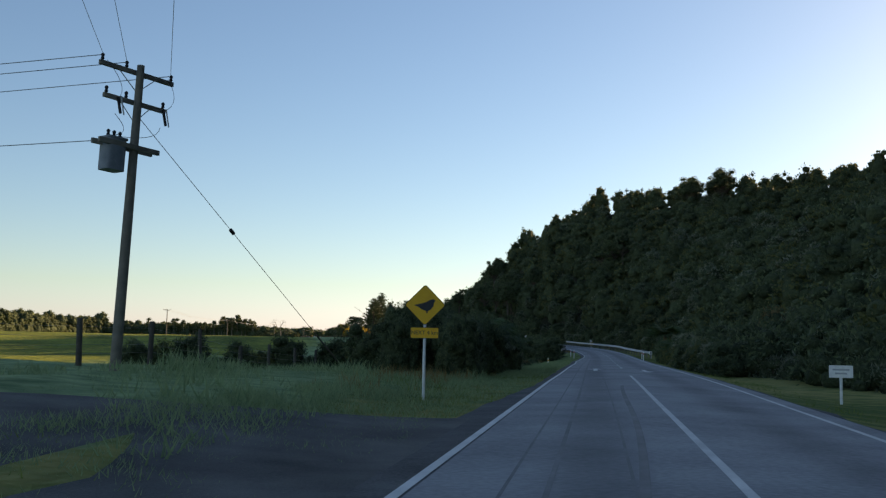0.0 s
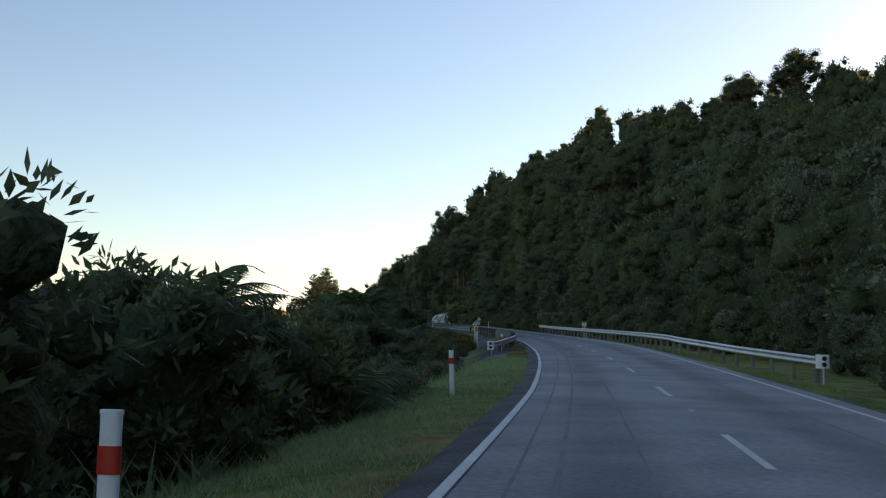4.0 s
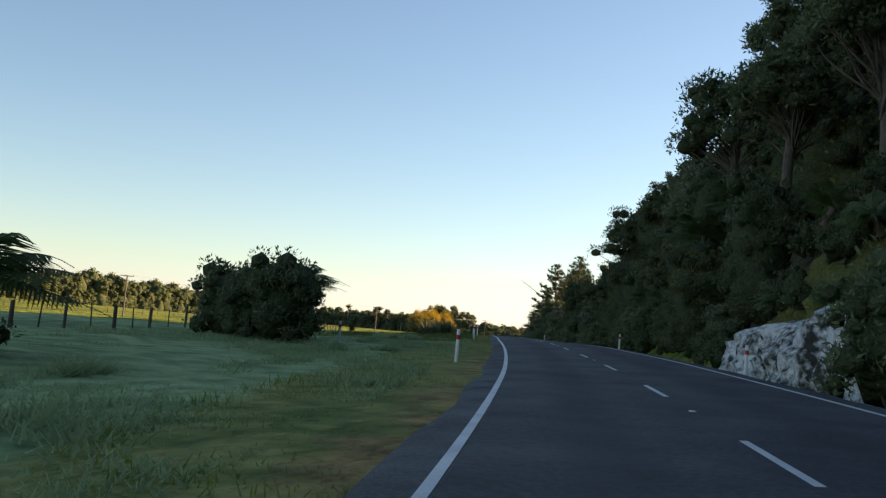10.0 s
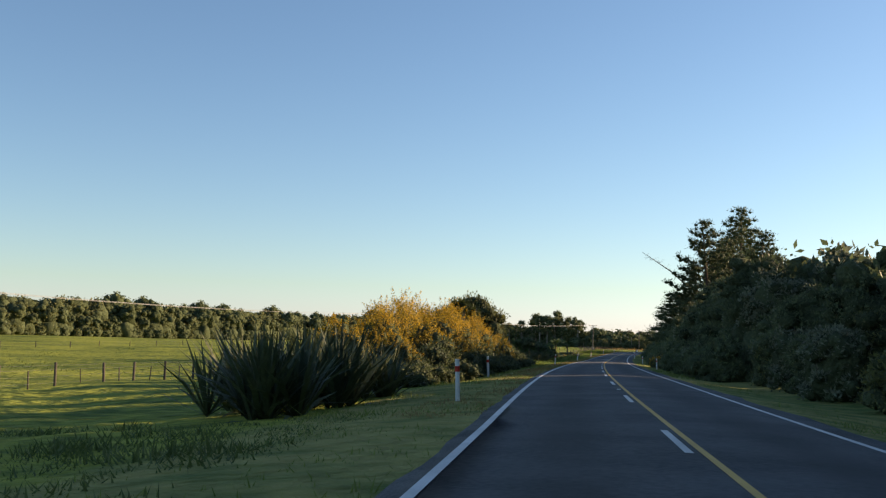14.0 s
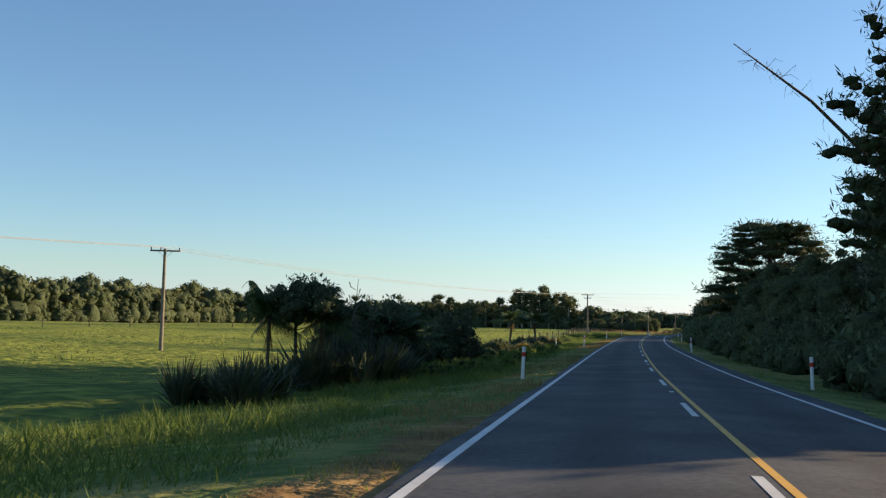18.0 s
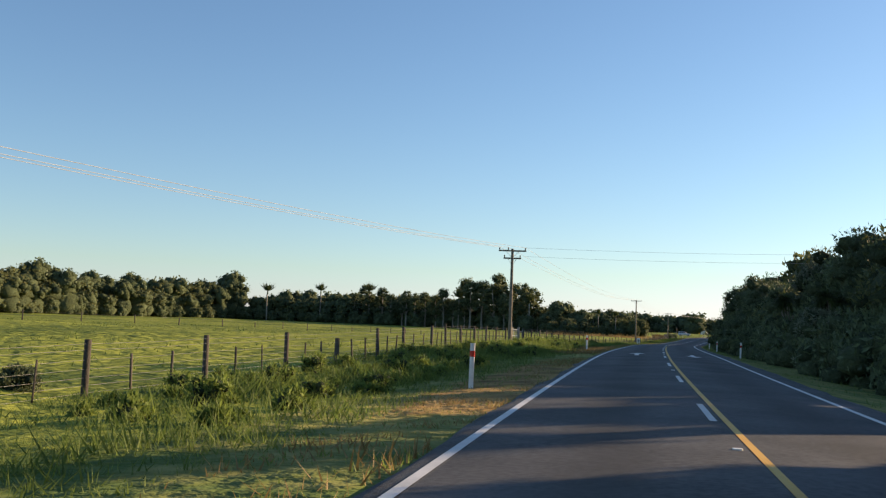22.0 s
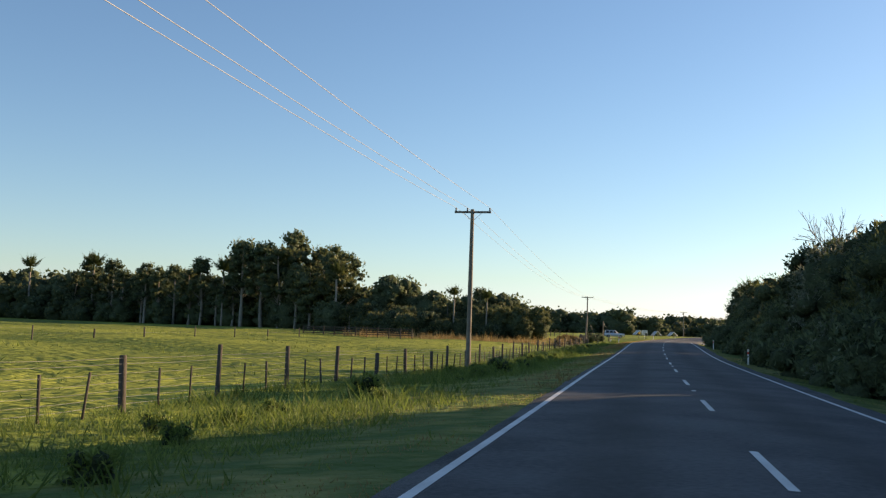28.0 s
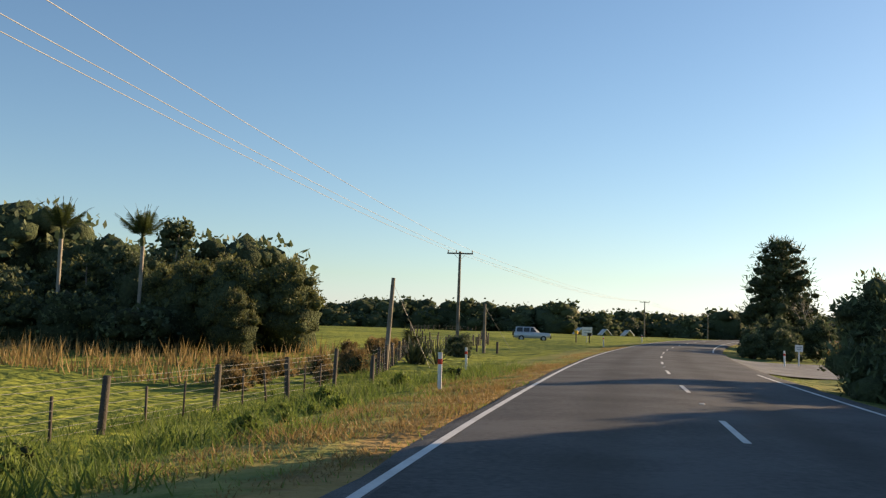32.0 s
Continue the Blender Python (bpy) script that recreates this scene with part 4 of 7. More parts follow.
def shrub(seed, height, width, leaf, label, lumps=30, per=80, size=0.15, name="shrub", slim=0.34, up=0.35, tall=0.9, lump=0.115, form=None):
    rng = np.random.default_rng(seed)
    c = crown_centres(rng, lumps, height, width, height * 0.12)
    skirt = max(4, lumps // 3)
    a = np.arange(skirt) * 6.28 / skirt + rng.uniform(0, 0.6, skirt)
    c = np.concatenate([c, np.stack([np.cos(a) * width * 0.33, np.sin(a) * width * 0.33, height * rng.uniform(0.08, 0.3, skirt)], 1)])
    lumps += skirt
    r = width * lump * rng.uniform(0.55, 1.45, (lumps, 1)) * np.array([[1, 1, tall]])
    stems = limbs(rng, np.array([0, 0, -0.2]), c[:5], 0.04)
    heart = np.array([[0, 0, height * 0.4]]), np.array([[width * 0.27, width * 0.27, height * 0.36]])
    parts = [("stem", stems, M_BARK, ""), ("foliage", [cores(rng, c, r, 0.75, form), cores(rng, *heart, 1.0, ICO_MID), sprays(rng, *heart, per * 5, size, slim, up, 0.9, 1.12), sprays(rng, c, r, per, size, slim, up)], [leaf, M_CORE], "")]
    return plant(name, label, "shrub", parts)


def gorse(seed, height, width, flowers, label):
    """A gorse bush: hundreds of upright prickly shoots, the upper ones in flower."""
    rng = np.random.default_rng(seed)
    n = int(150 * width * height / 6) + 60
    way = unit(rng.normal(size=(n, 3)))
    way[:, 2] = np.abs(way[:, 2]) * 1.2 - 0.25
    mid = np.array([0, 0, height * 0.36])
    top = height * (0.62 + 0.2 * np.sin(way[:, :1] * 3.1 + seed) * np.cos(way[:, 1:2] * 4.3 + seed))
    base = mid + way * np.concatenate([np.full((n, 2), width * 0.46), top * 0.8], 1) * rng.uniform(0.7, 1.05, (n, 1))
    grow = unit(way * (0.55, 0.55, 0.5) + (0, 0, 0.75) + rng.normal(0, 0.28, (n, 3)))
    size = rng.uniform(0.35, 0.95, (n, 1)) * height / 3.4
    per = 52
    u = rng.uniform(0, 1, (n, per, 1)) ** 0.8
    bend = grow[:, None] * u + np.array([0, 0, -0.12]) * u**2
    puff = rng.normal(size=(n, per, 3)) * (0.13 * (1.15 - u)) * size[:, None] ** 0.5
    pos = base[:, None] + bend * size[:, None] + puff
    facing = grow[:, None] * 0.5 + puff * 6 + rng.normal(0, 0.5, (n, per, 3))
    bright = (u[..., 0] > 0.3) & (rng.uniform(0, 1, (n, per)) < flowers * np.clip(0.35 + way[:, 2:3], 0.05, 1)) & (pos[..., 2] > 0.1)
    plain = ~bright & (pos[..., 2] > 0.02)
    green = leaves(rng, pos[plain], facing[plain], 0.085, 0.26)
    gold = leaves(rng, pos[bright], facing[bright], 0.055, 0.5)
    c = np.concatenate([mid + way[:40] * np.array([width * 0.34, width * 0.34, height * 0.34])])
    r = width * 0.16 * rng.uniform(0.8, 1.2, (40, 1)) * np.array([[1, 1, 1.2]])
    stems = limbs(rng, np.array([0, 0, -0.2]), c[:6], 0.04)
    return plant("gorse_bush", label, "shrub", [("stem", stems, M_BARK, ""), ("foliage", [cores(rng, c, r, 0.8, ICO_MID), green], [M_GORSE, M_CORE], ""),
                                                ("blossom", [gold], M_FLOWER, "yellow gorse flowers")])


def bare_tree(seed, height, label, spread=0.5):
    rng = np.random.default_rng(seed)
    out = []

    def grow(base, way, length, thick, depth):
        end = base + way * length
        out.extend(tube([base, (base + end) / 2 + rng.normal(0, 0.05 * length, 3), end], [thick, thick * 0.8, thick * 0.55], 4))
        if depth:
            for _ in range(3):
                grow(end, unit(way + rng.normal(0, spread, 3) + (0, 0, 0.12)), length * rng.uniform(0.55, 0.8), thick * 0.55, depth - 1)

    grow(np.array([0, 0, -0.3]), np.array([0, 0, 1.0]), height * 0.33, height * 0.022, 4)
    return plant("bare_tree", label, "bare tree", [("branch_frame", out, M_PALE_BARK, "")])


STORE = []  # plants that serve only as models for copies


def kept(ob):
    STORE.append(ob)
    return ob


HILL_TREES = [kept(bush_tree(10 + i, *dims, leaf, M_BARK, label, 0.1)) for i, (dims, leaf, label) in enumerate([
    ((9.0, 7.5, 1.0, 66, 80, 0.3), M_LEAF, "dense dark green native tree at the foot of the hill"),
    ((10.5, 7.0, 1.5, 66, 80, 0.3), M_LEAF_DEEP, "tall rounded native tree at the foot of the hill"),
    ((8.0, 8.0, 0.8, 66, 80, 0.3), M_LEAF_OLIVE, "olive green spreading native tree at the foot of the hill"),
    ((9.5, 6.0, 1.2, 62, 80, 0.27), M_LEAF_GREY, "grey-green native tree at the foot of the hill")])]
COARSE = [kept(bush_tree(20 + i, *dims, leaf, M_BARK, "tree", 0.14, 2, 0.5, 0.15)) for i, (dims, leaf) in enumerate([
    ((9.0, 8.0, 0.5, 34, 26, 0.55), M_LEAF), ((10.5, 7.5, 1.0, 34, 26, 0.55), M_LEAF_DEEP), ((8.0, 8.5, 0.5, 34, 26, 0.55), M_LEAF_OLIVE), ((9.5, 6.5, 0.8, 32, 26, 0.5), M_LEAF_GREY),
    ((11.0, 7.0, 2.0, 34, 26, 0.55), M_LEAF_OLIVE)])]
RIDGE_TREES = [kept(tall_tree(30 + i, *dims, M_LEAF, M_BARK, "tall ridge-top tree with clumped crown and dark trunk", 0.34, 0.85, 0.1, heart=0.62, dome=True)) for i, dims in enumerate([
    (14.0, 8.0, 70, 190, 0.25), (12.0, 8.5, 70, 190, 0.25), (16.0, 7.0, 72, 190, 0.25)])]
FAR_TREES = [kept(tall_tree(40 + i, *dims, leaf, M_PALE_BARK, label, bare, 0.7, 0.135, 12, 0.6, 0.1)) for i, (dims, leaf, label, bare) in enumerate([
    ((12.5, 7.0, 50, 26, 0.46), M_LEAF_OLIVE, "tall forest tree with pale trunk beyond the paddock", 0.38),
    ((14.0, 6.0, 50, 26, 0.46), M_LEAF, "slender forest tree with pale trunk beyond the paddock", 0.42),
    ((11.0, 7.5, 50, 26, 0.46), M_LEAF_OLIVE, "broad forest tree beyond the paddock", 0.3),
    ((15.0, 6.5, 54, 26, 0.46), M_LEAF, "tall dark forest tree beyond the paddock", 0.38)])]
FAR_LOW = [kept(bush_tree(50 + i, h, w, 0.3, 40, 24, 0.42, leaf, M_BARK, "low bushy tree at the forest edge", 0.14, 4, 0.6, 0.1)) for i, (h, w, leaf) in enumerate([
    (6.0, 7.0, M_LEAF_OLIVE), (7.5, 7.5, M_LEAF), (4.5, 6.5, M_LEAF)])]
FAR_JOIN = [kept(bush_tree(55 + i, h, w, h * 0.3, 34, 14, 0.5, leaf, M_PALE_BARK, "tree", 0.14, 2, 0.75, 0.05)) for i, (h, w, leaf) in enumerate([
    (12.0, 9.5, M_LEAF_OLIVE), (13.5, 8.5, M_LEAF), (10.5, 10.0, M_LEAF_OLIVE)])]
LOW_JOIN = [kept(bush_tree(58 + i, h, w, 0.3, 24, 12, 0.55, leaf, M_BARK, "tree", 0.17, 1, 0.75, 0.05)) for i, (h, w, leaf) in enumerate([(6.0, 7.5, M_LEAF_OLIVE), (7.5, 8.0, M_LEAF)])]
SHRUBS = [kept(shrub(60 + i, *dims, leaf, label, n, per, size)) for i, (dims, leaf, label, n, per, size) in enumerate([
    ((2.6, 3.0), M_LEAF, "dense dark green roadside shrub", 32, 85, 0.15),
    ((3.6, 3.4), M_LEAF, "tall dark green roadside shrub", 34, 90, 0.16),
    ((2.0, 2.8), M_LEAF_OLIVE, "low olive green roadside shrub", 28, 85, 0.14),
    ((3.0, 2.8), M_LEAF_GREY, "grey-green roadside shrub", 32, 85, 0.14),
    ((1.4, 2.2), M_LEAF, "small green shrub in the rough grass", 24, 70, 0.12)])]
THICKET = [kept(shrub(62 + i, h, w, leaf, "tall fine-leaved dark shrub", 40, 130, 0.11, slim=0.26, up=0.7, tall=1.5, lump=0.1)) for i, (h, w, leaf) in enumerate([(3.0, 2.6, M_LEAF), (3.5, 2.8, M_LEAF), (2.7, 2.8, M_LEAF_GREY)])]
SCRUB = [kept(shrub(65 + i, h, w, leaf, "scrub", 10, 46, size, slim=slim, lump=0.16)) for i, (h, w, leaf, size, slim) in enumerate([
    (1.3, 2.2, M_LEAF, 0.16, 0.34), (1.0, 1.8, M_LEAF_GREY, 0.14, 0.3), (0.9, 1.7, M_BRACKEN, 0.2, 0.16), (1.9, 2.4, M_LEAF, 0.18, 0.34)])]
WEEDS = [kept(shrub(75 + i, h, w, M_WEED, "weed", 9, 52, 0.17, slim=0.3, up=0.6, lump=0.17)) for i, (h, w) in enumerate([(0.55, 1.0), (0.8, 1.2), (0.4, 0.8)])]
GORSE = [kept(gorse(70 + i, h, w, share, "gorse bush covered in yellow flowers")) for i, (h, w, share) in enumerate([(3.6, 3.0, 0.55), (2.6, 2.7, 0.45), (1.5, 1.9, 0.3)])]
BRACKEN = [kept(shrub(80 + i, h, w, M_BRACKEN, "rusty dry bracken clump", 14, 60, 0.2, "bracken_clump", 0.16, 0.5)) for i, (h, w) in enumerate([(1.0, 1.6), (0.7, 1.3)])]
FERNS = [kept(tree_fern(90 + i, h, r, n, "dark green tree fern with arching fronds")) for i, (h, r, n) in enumerate([(3.0, 2.8, 22), (1.9, 2.6, 22), (4.2, 3.0, 22), (0.5, 1.8, 18)])]
PALMS = [kept(nikau(100 + i, h, "nikau palm with upright fronds at the forest edge")) for i, h in enumerate([8.0, 6.5])]
CABBAGE = [kept(cabbage_tree(110 + i, h, n, "cabbage tree with spiky leaf heads")) for i, (h, n) in enumerate([(5.0, 9), (3.2, 4)])]
FLAX = [kept(flax(120 + i, k, "dark green flax bush with sword leaves")) for i, k in enumerate([1.0, 0.8])]


# ---- plants set out along the road ----
FIRST = {}
sow = np.random.default_rng(77)


def use(model, s, d, size=1.0, turn=None, sink=0.08, label="", tall=1.0, group=""):
    """Set a copy of a plant on the ground; the model itself takes the first place at the end."""
    spin = float(sow.uniform(0, 360)) if turn is None else turn
    m = place(s, d, spin, 1.0, sink) @ Matrix.Diagonal((size, size, size * tall, 1))
    if model not in FIRST:
        FIRST[model] = (m, label)
        return None
    ob = copy_thing(model, Matrix())
    ob.matrix_basis = m
    if label:
        ob["label"] = label
    return ob


WOODS = {}


def join(wood, model, s, d, size=1.0, tall=1.0, sink=0.4):
    """Add a plant's pieces to a joined wood."""
    m = place(s, d, float(sow.uniform(0, 360)), 1.0, sink) @ Matrix.Diagonal((size, size, size * tall, 1))
    join_at(wood, model, m)


def join_at(wood, model, m):
    turn, shift = np.array(m.to_3x3()), np.array(m.translation)
    blocks, mats = WOODS.setdefault(wood, ([], []))
    for pieces, own in GEOMETRY[model]:
        for p, f, *kind in pieces:
            mat = own[kind[0] if kind else 0]
            if mat not in mats:
                mats.append(mat)
            blocks.append((np.asarray(p, float).reshape(-1, 3) @ turn.T + shift, f, mats.index(mat)))


def grow_wood(wood, label, category):
    blocks, mats = WOODS[wood]
    tagged(solid(wood, blocks, mats), label, category, kind="stuff")


def pick(models, weights=None):
    return models[int(sow.choice(len(models), p=weights))]


# the wooded hill on the right
def plant_hill():
    h = np.array(HILL)
    s = 44.0
    while s < 425:
        foot, crest, top = (float(np.interp(s, h[:, 0], h[:, i])) for i in (1, 2, 3))
        d = foot + sow.uniform(0.5, 2.0)
        while d < crest + 7:
            if d < 0.33 * s + 8 and top > 3:
                size = sow.uniform(0.62, 1.0) * (0.72 if d < foot + 6 else 1.0) * float(np.interp(s, (320, 335, 375, 390), (1, 1.1, 1.1, 1)))
                if d < foot + 1.6 and 281 < s < 300:
                    pass
                elif d < foot + 7.5 and s > 150:
                    use(pick(HILL_TREES, [0.32, 0.26, 0.2, 0.22]), s + sow.uniform(-2.2, 2.2), d + sow.uniform(-1.2, 1.2), size, sink=0.5, tall=sow.uniform(0.9, 1.25))
                else:
                    join("hillside_bush", pick(COARSE, [0.27, 0.2, 0.2, 0.18, 0.15]), s + sow.uniform(-2.2, 2.2), d + sow.uniform(-1.2, 1.2), size * sow.uniform(0.85, 1.05), sow.uniform(0.85, 1.2), 0.8)
            d += sow.uniform(4.6, 6.4) + max(0, d - 45) * 0.03
        s += 5.8
    # tall trees that break the skyline
    for s, d, k, size in ((257, 60, 0, 1.1), (262, 61, 1, 1.0), (273, 60, 1, 1.0), (278, 61, 0, 0.85), (310, 70, 0, 0.5), (294, 10.4, 2, 0.95), (297, 12.6, 0, 0.95), (289, 17, 2, 0.85),
                          (302, 15, 1, 0.9), (360, 12.0, 0, 0.85), (357, 15, 2, 0.75), (381, 13.5, 1, 0.62), (320, 11.6, 0, 1.05), (326, 17, 2, 1.05), (312, 17, 1, 0.95), (306, 10.8, 2, 0.9),
                          (240, 66, 1, 0.5), (225, 72, 0, 0.5), (283, 26, 2, 0.6), (335, 18, 0, 0.7)):
        use(RIDGE_TREES[k], s, d, size, sink=0.4)
    # pale trunks showing in the wood, and tree ferns along its foot
    for s, d in ((251, 26), (248, 27.5), (256, 25)):
        use(RIDGE_TREES[0], s, d, 0.95, sink=0.4)
    for s, d, k, size in ((118, 8.4, 0, 1.12), (319, 9.5, 2, 1.15), (316, 11, 2, 1.2), (309, 9, 1, 0.9), (276, 9.6, 3, 0.7), (261, 9.5, 1, 0.8),
                          (274, 9.0, 3, 0.7), (146, 12.5, 0, 0.9), (330, 9.5, 1, 1.0), (345, 10, 0, 0.9), (230, 10.5, 3, 1.2), (212, 11.0, 1, 0.9)):
        use(FERNS[k], s, d, size, label="tree fern at the foot of the bush-clad hill")
    # thick low growth along the foot
    s = 36.0
    while s < 420:
        foot = float(np.interp(s, h[:, 0], h[:, 1]))
        base = float(np.interp(s, (36, 60, 75, 100, 125, 150), (9.4, 8.2, 7.6, 8.2, 9.2, foot))) if s < 150 else foot
        if s > 130 and not (264 < s < 271 or 284 < s < 300):
            use(pick(SHRUBS, [0.05, 0.05, 0.35, 0.5, 0.05] if 140 < s < 215 else [0.3, 0.25, 0.15, 0.2, 0.1]), s, base - 0.2 + sow.uniform(-0.3, 0.9), sow.uniform(0.7, 1.15), label="leafy shrub at the foot of the wooded hill")
        if s < 200:
            join("hill_foot_scrub", pick(SCRUB[:2] + SCRUB[3:]), s + 1.1, base + 2.6 + sow.uniform(-0.5, 0.9), sow.uniform(1.4, 2.1))
            join("hill_foot_scrub", pick(SCRUB[:2] + SCRUB[3:]), s + 0.3, base + 6 + sow.uniform(-1, 1.5), sow.uniform(1.7, 2.6))
        s += 3.2
    for s in np.arange(60, 136, 2.6):
        near = float(np.interp(s, (60, 75, 100, 125, 136), (7.6, 7.0, 7.6, 8.8, 9.6)))
        use(pick([SHRUBS[0], SHRUBS[2], SHRUBS[3], THICKET[2], SHRUBS[4]], [0.18, 0.3, 0.3, 0.12, 0.1]), s, near + sow.uniform(-0.3, 0.6), sow.uniform(0.75, 1.15), label="lighter leafy shrub crowding the grass verge", tall=sow.uniform(0.9, 1.3))
        for k in (0.4, 1.6):
            join("hill_foot_scrub", pick(SCRUB[:2] + SCRUB[3:], [0.2, 0.4, 0.4]), s + k, near + 2.2 + sow.uniform(-0.3, 0.6), sow.uniform(1.5, 2.2))
    for s in np.arange(283.5, 299, 0.55):
        up = float(sow.uniform(2.4, 6.4))
        k = float(sow.uniform(0.3, 0.75))
        join_at("hill_foot_scrub", pick(SCRUB, [0.35, 0.3, 0.1, 0.25]), pose(*at(s, 7.5 + 0.32 * up), float(np.interp(s, S, LINE_Z)) + up, 0, -35, float(sow.uniform(0, 360))) @ Matrix.Scale(k, 4))
    for s, d, k, size in ((97.5, 7.9, 1, 1.0), (118.5, 9.0, 2, 0.8), (121.5, 9.4, 1, 1.1)):
        use(FERNS[k], s, d, size, label="tree fern leaning out over the grass verge")
    use(BARE_BROWN, 98, 17, 1.0)
    use(BARE_BROWN, 104, 19, 0.8)


BARE_BROWN = kept(shrub(140, 4.6, 4.4, M_BRACKEN, "brown twiggy half-bare tree above the shrubs", 30, 90, 0.24, "twiggy_tree", 0.09, 0.8))
BARE = [kept(bare_tree(150, 7.0, "leafless grey tree standing in the paddock")), kept(bare_tree(151, 5.0, "pale wind-bent leafless tree above the hedge", 0.4))]
PINES = [kept(pine(160 + i, h, w, "tall dark pine tree with open whorled branches", b)) for i, (h, w, b) in enumerate([(23.0, 14.0, 0.08), (20.0, 11.0, 0.2), (9.0, 6.5, 0.06)])]
CYPRESS = kept(layered_tree(170, 12.0, 13.0, "large dark cypress with flat layered branches"))
FORKED = kept(tall_tree(181, 3.7, 4.0, 34, 120, 0.13, M_LEAF, M_BARK, "small dark tree forking low down beside the flax", 0.5, 0.8, 0.1, dome=True))
GARDEN_TREE = kept(bush_tree(180, 6.4, 5.2, 0.6, 76, 130, 0.19, M_LEAF_OLIVE, M_BARK, "rounded olive-green tree behind the gorse", 0.105))
plant_hill()


# left of the road, from the start to the bend
def plant_left_near():
    for i, s in enumerate(np.arange(37, 57.4, 1.5)):
        fall = float(np.interp(s, (37, 40, 46, 54, 60), (0.8, 0.98, 1.06, 1.08, 0.85)))
        use(THICKET[(0, 1, 0, 2, 1)[i % 5]], s, -5.5 + 0.03 * (s - 40) + sow.uniform(-0.4, 0.3), sow.uniform(0.82, 1.02) * fall, label="tall dark shrub in the roadside thicket")
        use(THICKET[(1, 1, 0)[i % 3]], s + 0.8, -7.4 + sow.uniform(-0.6, 0.6), sow.uniform(0.86, 1.08) * fall, tall=1.05, label="tall dark shrub in the roadside thicket")
        if i % 2 and s > 42:
            join("ditch_scrub", SHRUBS[1], s, -9.8 + sow.uniform(-0.8, 0.8), sow.uniform(0.7, 0.9))
    for s, d, k, size in ((51, -5.4, 1, 1.0), (46.5, -5.6, 1, 1.05)):
        use(FERNS[k], s, d, size, label="tree fern rising out of the roadside thicket")
    # low hedge behind the first fence
    for i in range(13):
        u = i / 12
        use(SHRUBS[(0, 2, 0, 4)[i % 4]], 49 + 7 * u + sow.uniform(-0.5, 0.5), -24 + 14.5 * u, sow.uniform(0.7, 0.9), label="low dark hedge shrub across the rough field")
    # scrub in the ditch
    for s in np.arange(59, 82, 1.5):
        join("ditch_scrub", pick(SCRUB, [0.4, 0.3, 0.0, 0.3]), s, -6.9 + sow.uniform(-1.2, 0.8), sow.uniform(0.7, 1.0), sink=0.1)
        join("ditch_scrub", pick(SCRUB, [0.5, 0.2, 0.1, 0.2]), s + 0.7, -6.0 + sow.uniform(-0.6, 0.6), sow.uniform(0.45, 0.75), sink=0.1)
    for s in np.arange(70, 152, 1.9):
        for _ in range(4):
            join("ditch_scrub", pick(SCRUB, [0.17, 0.18, 0.6, 0.05]), s + sow.uniform(-1, 1), -6.6 + sow.uniform(-2.3, 1.2), sow.uniform(0.5, 0.9), sink=0.1)
    for s, d, k, size in ((69, -8, 3, 1.3), (73, -9, 3, 1.2), (78, -8.5, 3, 1.0)):
        use(FERNS[k], s, d, size * 0.8, label="low fern clump in the roadside ditch")
    for s, d, k, size in ((106, -5.6, 0, 0.9), (108, -7.4, 1, 0.85), (110.5, -5.4, 0, 1.0), (113, -7.2, 1, 0.9), (115.5, -5.4, 0, 0.95), (118, -7.2, 0, 1.05), (121, -5.6, 2, 1.0), (123.5, -6.6, 0, 0.8)):
        use(SHRUBS[k], s, d, size * 1.2, label="rounded dark bush beside the road")
    for s, d, k, size in ((125.5, -5.2, 3, 1.2), (122, -4.9, 3, 1.1), (119, -7.0, 0, 0.85)):
        use(FERNS[k], s, d, size, label="tree fern leaning out of a dark bush")
    # thicket with tree ferns before and along the guard rail
    for s in np.arange(147, 196, 1.7):
        use(pick(SHRUBS, [0.1, 0.05, 0.42, 0.3, 0.13]), s, -9.2 + sow.uniform(-2.5, 2.0), sow.uniform(0.75, 1.1) * (1.0 if s < 188 else 0.6), label="dark shrub in the gully beside the guard rail")
        join("gully_scrub", pick(SHRUBS[:2]), s + 0.9, -11.5 + sow.uniform(-2.5, 2.0), sow.uniform(1.0, 1.35) * (1.0 if s < 186 else 0.6))
        join("gully_scrub", pick(SCRUB[:2] + SCRUB[3:]), s, -14 + sow.uniform(-2.5, 1.5), sow.uniform(1.0, 1.6) * (1.0 if s < 168 else 0.55))
        join("gully_scrub", pick(SCRUB), s + 0.5, -7.2 + sow.uniform(-1.2, 1.0), sow.uniform(0.6, 0.9), sink=0.1)
    for s, d, k, size in ((161.5, -9.2, 0, 0.7), (160.5, -10.8, 2, 0.58), (169.3, -9.6, 2, 0.74), (165.5, -11.6, 2, 1.0), (186, -12.6, 2, 0.95), (183, -13.2, 2, 0.85), (189, -13.6, 0, 1.0), (174, -14.5, 2, 0.95), (241, -10.6, 1, 0.95)):
        use(FERNS[k], s, d, size, label="tree fern standing in the gully beside the road")
    for s in np.arange(168, 205, 2.1):
        use(pick([GORSE[2], BRACKEN[0], SHRUBS[4], GORSE[2]]), s, -6.2 + sow.uniform(-1.4, 0.8), sow.uniform(0.7, 1.05), label="gorse and scrub below the guard rail")
